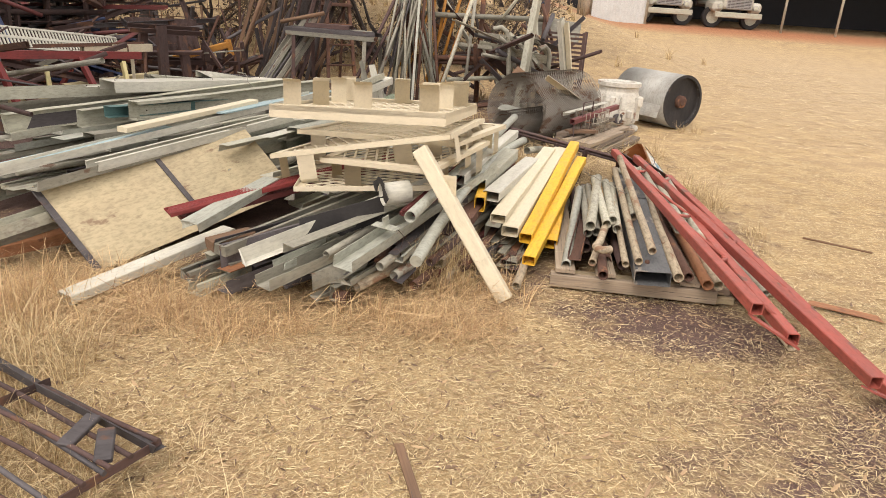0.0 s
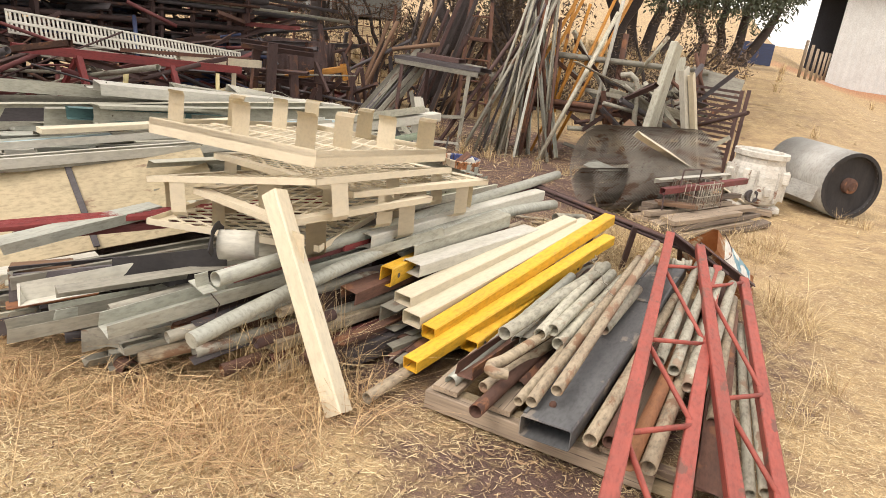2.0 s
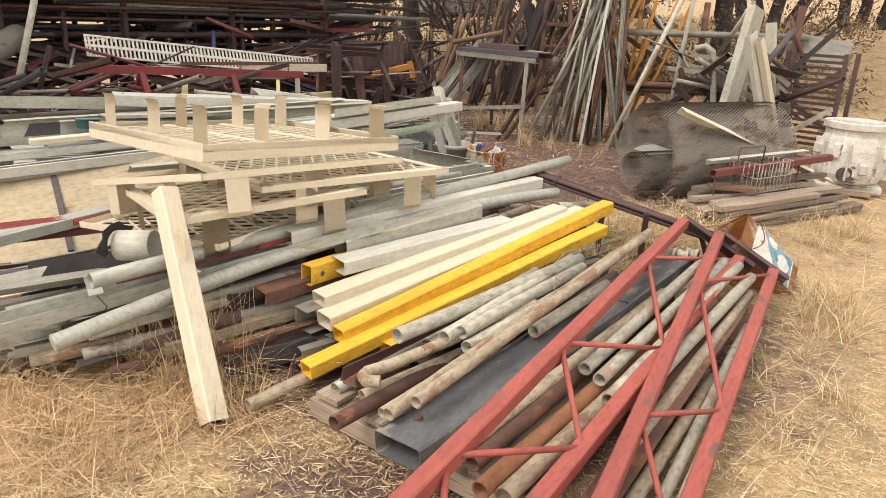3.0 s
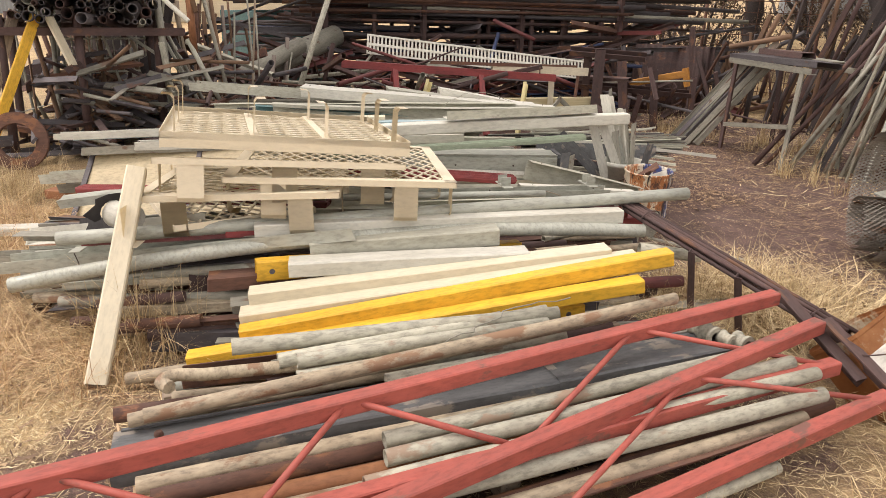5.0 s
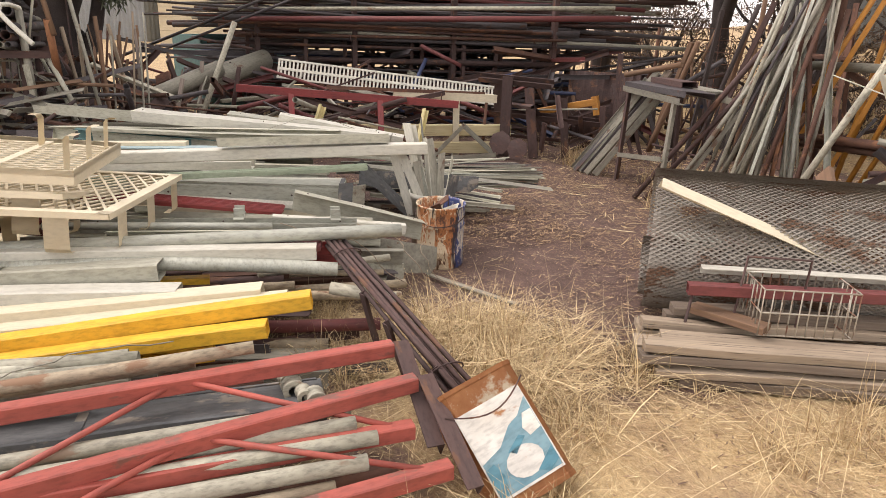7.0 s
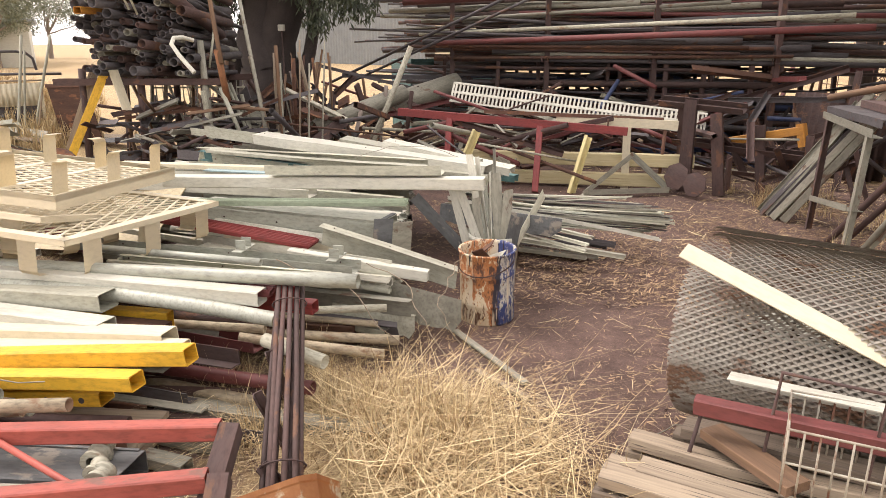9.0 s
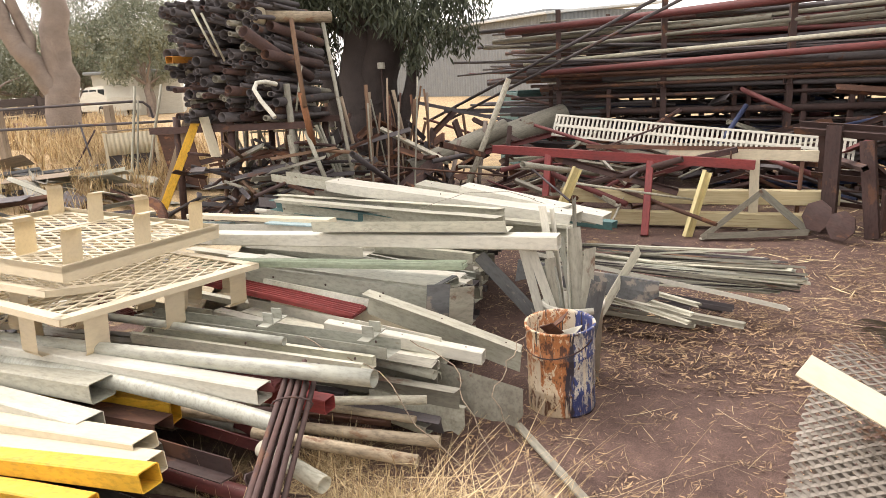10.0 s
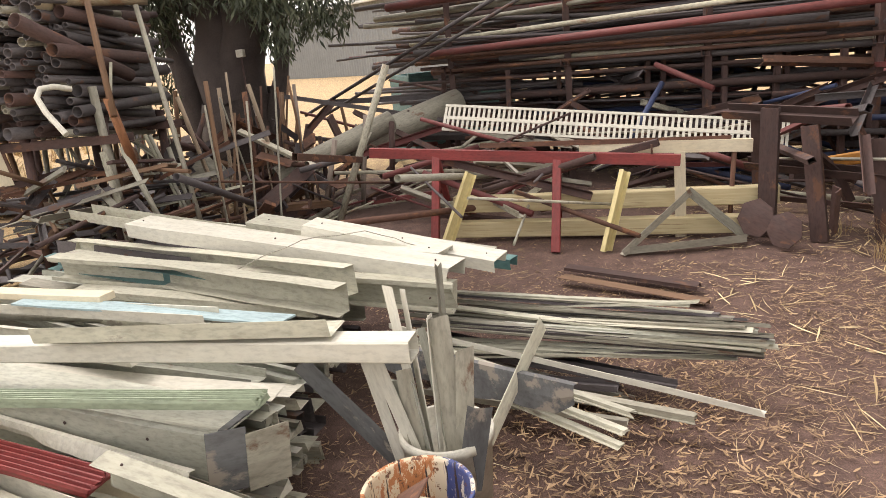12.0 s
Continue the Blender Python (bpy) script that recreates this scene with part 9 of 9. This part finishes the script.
# loose wires and dead creeper stems over the sheet metal
for k, (pts_, lb) in enumerate((
        ([(1.15, 6.35, 0.01), (0.9, 6.5, 0.02), (0.75, 6.75, 0.015), (0.85, 7.0, 0.02), (1.05, 7.1, 0.01)], "thin loose wire lying on the bare path"),
        ([(0.3, 5.85, 0.01), (0.22, 5.6, 0.18), (0.12, 5.45, 0.34), (0.05, 5.3, 0.36), (-0.02, 5.1, 0.42)], "dead creeper stem trailing over sheet metal"),
        ([(0.2, 5.9, 0.01), (0.08, 5.75, 0.22), (-0.05, 5.7, 0.3), (-0.15, 5.5, 0.36)], "dead creeper stem trailing over sheet metal"),
        ([(0.05, 5.95, 0.02), (0.0, 5.85, 0.2), (-0.1, 5.9, 0.3), (-0.22, 5.95, 0.36), (-0.28, 6.0, 0.38)], "dead creeper stem trailing over sheet metal"),
        ([(-1.55, 5.2, 0.62), (-1.7, 5.5, 0.70), (-1.85, 5.75, 0.68), (-1.8, 6.0, 0.60)], "loose thin wire lying on white channels"),
        ([(0.98, 4.55, 0.31), (1.02, 4.3, 0.335), (1.1, 4.1, 0.33), (1.16, 3.95, 0.33)], "loose thin wire lying on the pipes"))):
    fine_pts = []
    for i in range(len(pts_) - 1):
        for j in range(4):
            u = j / 4
            v = Vector(pts_[i]).lerp(Vector(pts_[i + 1]), u)
            fine_pts.append(tuple(v + Vector((0.012 * math.sin(i * 3 + j * 2.1), 0.012 * math.cos(i * 2 + j * 1.7), 0))))
    fine_pts.append(pts_[-1])
    w_ = new("wire" if "wire" in lb else "creeper_stem", tube_path("wire", fine_pts, 0.0022, OLDWOOD if "stem" in lb else DULL, 6))
    tagged(w_, lb, "wire" if "wire" in lb else "stem")


# ---- dark infill behind the rack and the trestle ----
IN = "dark tangle behind the rack"
ri = random.Random(97)
for i in range(130):
    u, s = ri.uniform(0.0, 5.4), ri.uniform(-0.5, 1.6)
    a = RA + rdir * u + rside * s + Vector((0, 0, ri.uniform(0.05, 1.02)))
    d = rdir * ri.uniform(-1, 1) + rside * ri.uniform(-0.5, 0.5) + Vector((0, 0, ri.uniform(-0.35, 0.35)))
    b = a + d.normalized() * ri.uniform(0.6, 2.2)
    b.z = min(max(b.z, 0.04), 1.1)
    mt = ri.choice((DARKRUST, DARK, RUST, DARKRUST, DARK, BLUE, MAROON))
    kind, w, h, th = ri.choice((("pipe", 0.05, 0, 0.004), ("pipe", 0.035, 0, 0.003), ("angle", 0.06, 0.06, 0.005), ("channel", 0.08, 0.04, 0.005)))
    section("scrap_" + kind, a, b, kind, w, h, th, mt, "dark rusty steel %s in the tangle under the rack" % kind, kind, ri.uniform(0, 180), IN)
for i in range(26):
    u, s = ri.uniform(0.0, 5.6), ri.choice((0.1, 0.8, 1.5)) + ri.uniform(-0.1, 0.1)
    q = RA + rdir * u + rside * s
    section("prop", q, q + Vector((ri.uniform(-0.04, 0.04), ri.uniform(-0.04, 0.04), 1.2)), "box", 0.05, 0.05, 0.004, DARKRUST, "dark rusty upright prop under the loaded rack", "prop", 0, "props under the rack")
for i in range(60):
    x, y = ri.uniform(-5.6, -2.4), ri.uniform(9.4, 12.2)
    a = Vector((x, y, 0.0))
    L = ri.uniform(0.5, 1.25)
    d = Vector((ri.uniform(-0.5, 0.5), ri.uniform(-0.4, 0.4), 1)) if i % 3 else Vector((ri.uniform(-1, 1), ri.uniform(-1, 1), 0.25))
    mt = ri.choice((DARKRUST, RUST, BROWNWOOD, DARKRUST, DARK, BARK))
    section("brown_stake", a, a + d.normalized() * L, ri.choice(("rod", "angle", "bar")), ri.choice((0.025, 0.04, 0.06)), 0.04, 0.005, mt, "dark brown stake in the scrap behind the trestle", "stake", ri.uniform(0, 90), "stakes behind the trestle")
sw = thing("rusty_sheets", along((-4.7, 9.6, 0.0), (-3.9, 10.05, 0.0)), "dark rusty corrugated sheets standing on edge", "sheets")
for k in range(3):
    part("sheet", corrugated("sheet", 0.9, 0.85, 0.09, 0.012, DARKRUST), sw, pose(0.05 * k, 0.06 * k, 0, -6, 0, 3 * k)).modifiers.new("Solidify", "SOLIDIFY").thickness = 0.004
rg = random.Random(500)
# crown mostly out of view, added over the trunk to shade the scrap
shade_cl = [(rg.uniform(-2.4, 2.4), rg.uniform(-1.8, 2.4), rg.uniform(2.7, 4.6), rg.uniform(0.6, 1.1)) for _ in range(26)]
tree((-2.9, 11.7, ground_z(-2.9, 11.7)), [((-0.15, 0, -0.1), (0.2, 0, 1.0), 0.17, 0.14), ((0.2, 0, 0.95), (0.75, 0.1, 2.9), 0.14, 0.09), ((0.2, 0, 1.0), (-0.7, 0.3, 3.2), 0.10, 0.05), ((0.6, 0.1, 2.2), (1.9, 0.2, 3.6), 0.08, 0.03)],
     shade_cl, 12000, 0.16, BARK, GUMLEAF, "leaning dark tree shading the scrap behind the path", 41, 0.6, 0.26)

for i in range(70):
    a = RA + rdir * ri.uniform(-0.3, 1.2) + rside * ri.uniform(-0.1, 1.6) + Vector((0, 0, ri.uniform(1.05, 1.38)))
    b = a + rdir * ri.uniform(3.0, 4.8) + Vector((0, 0, ri.uniform(-0.06, 0.06)))
    section("long_pipe", a, b, "pipe", ri.choice((0.04, 0.06, 0.08)), 0, 0.004, ri.choice((DARKRUST, DARK, DARK, RUST)), "long dark rusty pipe low on the rack", "pipe", 0, RP)

# three trees added for the shade their wide crowns throw on the slope
for k, (tx, ty, sd) in enumerate(((-0.6, 14.6, 61), (-6.2, 13.4, 62), (-3.4, 16.4, 63))):
    rg = random.Random(sd)
    cl2 = [(rg.uniform(-2.6, 2.6), rg.uniform(-2.2, 2.4), rg.uniform(2.5, 4.4), rg.uniform(0.6, 1.2)) for _ in range(26)]
    tree((tx, ty, ground_z(tx, ty)), [((0.1, 0, -0.1), (0.0, 0, 1.4), 0.19, 0.15), ((0, 0, 1.3), (-0.7, 0.2, 3.2), 0.12, 0.05), ((0, 0, 1.2), (0.8, -0.1, 3.0), 0.12, 0.05)],
         cl2, 9000, 0.19, BARK, GUMLEAF, "dark spreading tree shading the slope behind the scrap", sd, 0.5, 0.28)
for i in range(30):
    a = Vector((ri.uniform(-3.6, -1.9), ri.uniform(9.9, 11.6), 0.0))
    section("dark_post", a, a + Vector((ri.uniform(0.1, 0.6), ri.uniform(-0.1, 0.4), ri.uniform(0.9, 1.9))), ri.choice(("rod", "rod", "bar")), ri.choice((0.025, 0.04, 0.05, 0.06)), 0.05, 0, ri.choice((BARK, BROWNWOOD, DARKRUST, BARK)), "dark weathered post leaning behind the trestle", "post", 0, "posts leaning behind the trestle", rough=0.006)

# dry brush along the fence and dark scrap under the tree
BRUSHLEAF = leaf_mat("dry_brush_leaves", (0.075, 0.05, 0.036), (0.19, 0.13, 0.08))
for k, (bx, by, bh, br) in enumerate(((-7.6, 13.6, 1.9, 1.3), (-5.4, 14.4, 2.1, 1.5), (-3.4, 13.6, 1.7, 1.2), (-1.6, 13.2, 2.2, 1.3), (0.2, 13.6, 1.8, 1.2), (-9.6, 14.6, 2.0, 1.5), (-4.4, 17.0, 2.6, 2.0), (-8.4, 17.5, 2.6, 2.0))):
    rg = random.Random(700 + k)
    cl3 = [(rg.uniform(-1, 1) * br, rg.uniform(-0.7, 0.7) * br, bh * rg.uniform(0.12, 1.0), rg.uniform(0.3, 0.6)) for _ in range(14)]
    lm3 = [((rg.uniform(-0.3, 0.3), 0, -0.05), (c[0], c[1], c[2] + 0.2), 0.05, 0.012) for c in cl3[:9]]
    tree((bx, by, ground_z(bx, by)), lm3, cl3, 5200, 0.075, BARK, BRUSHLEAF, "dry brown brush growing along the fence", 720 + k, 0.2, 0.3)
for i in range(120):
    a = Vector((ri.uniform(-6.4, -4.4), ri.uniform(2.6, 4.9), ri.uniform(0.03, 0.75)))
    b = a + Vector((ri.uniform(-0.6, 0.6), ri.uniform(-0.4, 0.5), ri.uniform(-0.3, 0.4)))
    b.z = min(max(b.z, 0.03), 1.0)
    kind, w, h, th = ri.choice((("pipe", 0.05, 0, 0.004), ("bar", 0.09, 0.03, 0), ("angle", 0.06, 0.06, 0.005), ("flat", 0.14, 0, 0.005)))
    mt = ri.choice((DARKRUST, DARK, BROWNWOOD, DARKRUST, DARK, RUST))
    section("scrap_" + kind, a, b, kind, w, h, th, mt, "dark weathered scrap piled behind the pipe heap", "scrap", ri.uniform(0, 180), "dark scrap behind the heap")
for i in range(30):
    a = Vector((ri.uniform(-5.2, -3.9), ri.uniform(2.5, 4.6), 0.0))
    section("thin_pole", a, a + Vector((ri.uniform(-0.4, 0.3), ri.uniform(-0.35, 0.2), ri.uniform(0.7, 1.5))), "rod", ri.choice((0.018, 0.025, 0.04)), 0, 0, ri.choice((DULL, OLDWOOD, DARKRUST, BROWNWOOD, DULL)), "thin weathered pole leaning under the heap", "pole", 0, "poles leaning under the heap", rough=0.003)

# more grey-green trees far behind the house and the wagon
for k, (fx, fy, fh, fr) in enumerate(((-52, -46, 7.5, 4.2), (-57, -46, 8.5, 4.6), (-60, -40, 9.0, 4.8), (-56, -34, 9.5, 4.8), (-50, -29, 9.0, 3.8), (-66, -56, 8.0, 5.0), (-46, -25.5, 8.5, 3.0), (-70, -48, 10, 5.5), (-39, -30, 5.0, 2.8), (-47, -27.5, 7.5, 3.2), (-47, -24.4, 7.5, 3.2), (-34, -29, 4.5, 2.6), (-47, -31.4, 6.5, 3.2))):
    rg = random.Random(800 + k)
    cl4 = [(rg.uniform(-1, 1) * fr * 0.9, rg.uniform(-1, 1) * fr * 0.9, fh * rg.uniform(0.2, 1.0), fr * rg.uniform(0.25, 0.5)) for _ in range(18)]
    lm4 = [((0, 0, -0.1), (0.2, 0.1, fh * 0.6), 0.3, 0.14)] + [((0.1, 0.05, fh * 0.3), c[:3], 0.1, 0.03) for c in cl4[:7]]
    tree((fx, fy, 0), lm4, cl4, 9000, 0.24, GUMBARK, FARLEAF, "tall grey-green gum tree far beyond the yard", 820 + k, 0.5, 0.32)

# rivets and drilled holes in the folded channels
rv = random.Random(55)
for ob in [o for o in scene.objects if o.parent is None and o.name.startswith(("white_channel", "pale_channel", "cream_channel"))]:
    zs = [v.co.z for v in ob.data.vertices]
    top_z = max(zs) if ob.matrix_basis.col[2].z > 0 else min(zs)
    ys = [v.co.y for v in ob.data.vertices if abs(v.co.z - top_z) < 0.01]
    L = max(v.co.x for v in ob.data.vertices)
    s_ = 1 if top_z == max(zs) else -1
    for x in (0.05 + 0.04 * rv.random(), L * 0.5, L - 0.06 - 0.04 * rv.random()):
        part("rivet", lathe("rivet", [(0.0, 0.003), (0.003, 0.0025), (0.004, 0.0), (0.004, -0.006)], 8, DARKRUST), ob, pose(x, sum(ys) / len(ys), top_z - s_ * 0.001, 0 if s_ > 0 else 180, 0, 0), "small rusty rivet")

# torn dark sheets and odd offcuts at the front of the heap
leaf_sheet("torn_sheet", (-0.62, 2.92, 0.34), (-0.24, 3.12, 0.43), 0.13, RUBBER, "torn black sheet wedged between channels", 0.02, 14)
# added where a gap between channels lies in shade; DARK carries that shade
leaf_sheet("torn_sheet", (-0.95, 2.74, 0.24), (-0.62, 2.98, 0.30), 0.10, DARK, "torn dark sheet filling a shaded gap between channels", 0.03, 15)
leaf_sheet("torn_sheet", (-0.50, 2.66, 0.17), (-0.28, 2.86, 0.22), 0.08, DULL, "crumpled grey sheet low in the heap", 0.03, 16)
for a, b, kind, w, h, mt, lb in (((-1.02, 2.80, 0.22), (-0.86, 2.95, 0.24), "bar", 0.09, 0.05, BROWNWOOD, "short brown timber block among channels"),
                                 ((-0.72, 2.74, 0.12), (-0.50, 2.98, 0.18), "bar", 0.07, 0.03, OLDWOOD, "grey timber offcut among channels"),
                                 ((-0.30, 2.72, 0.10), (-0.10, 3.00, 0.14), "pipe", 0.05, 0, TANPIPE, "short tan pipe low in the heap"),
                                 ((-0.05, 2.86, 0.07), (0.10, 3.15, 0.10), "pipe", 0.05, 0, RUST, "short rusty pipe low in the heap"),
                                 ((0.10, 2.98, 0.06), (0.22, 3.25, 0.10), "pipe", 0.045, 0, TANPIPE, "short tan pipe low in the heap"),
                                 ((0.18, 3.06, 0.12), (0.30, 3.32, 0.15), "pipe", 0.05, 0, RUST, "short rusty pipe low in the heap"),
                                 ((0.02, 2.96, 0.16), (0.16, 3.28, 0.20), "pipe", 0.045, 0, DARKRUST, "short dark pipe low in the heap"),
                                 ((-0.92, 2.70, 0.14), (-0.70, 2.92, 0.20), "flat", 0.10, 0, ORANGERUST, "rusty strip among channels")):
    section("heap_offcut", a, b, kind, w, h, 0.004, mt, lb, "offcut", 0, "offcuts at the front of the heap", rough=0.003)

# dead branches and strips of bark beside the tree
for i in range(26):
    right = i % 3
    a = Vector((ri.uniform(-6.2, -5.3), ri.uniform(3.95, 4.55) if right else ri.uniform(2.7, 3.05), 0.0))
    section("dead_branch", a, a + Vector((ri.uniform(-0.3, 0.1), ri.uniform(-0.25, 0.3), ri.uniform(0.6, 1.35))), "rod", ri.choice((0.015, 0.025, 0.035, 0.05)), 0, 0, ri.choice((BROWNWOOD, GUMBARK, RUST, BROWNWOOD)), "rough brown dead branch leaning beside the tree", "branch", 0, "dead branches beside the tree", rough=0.008)
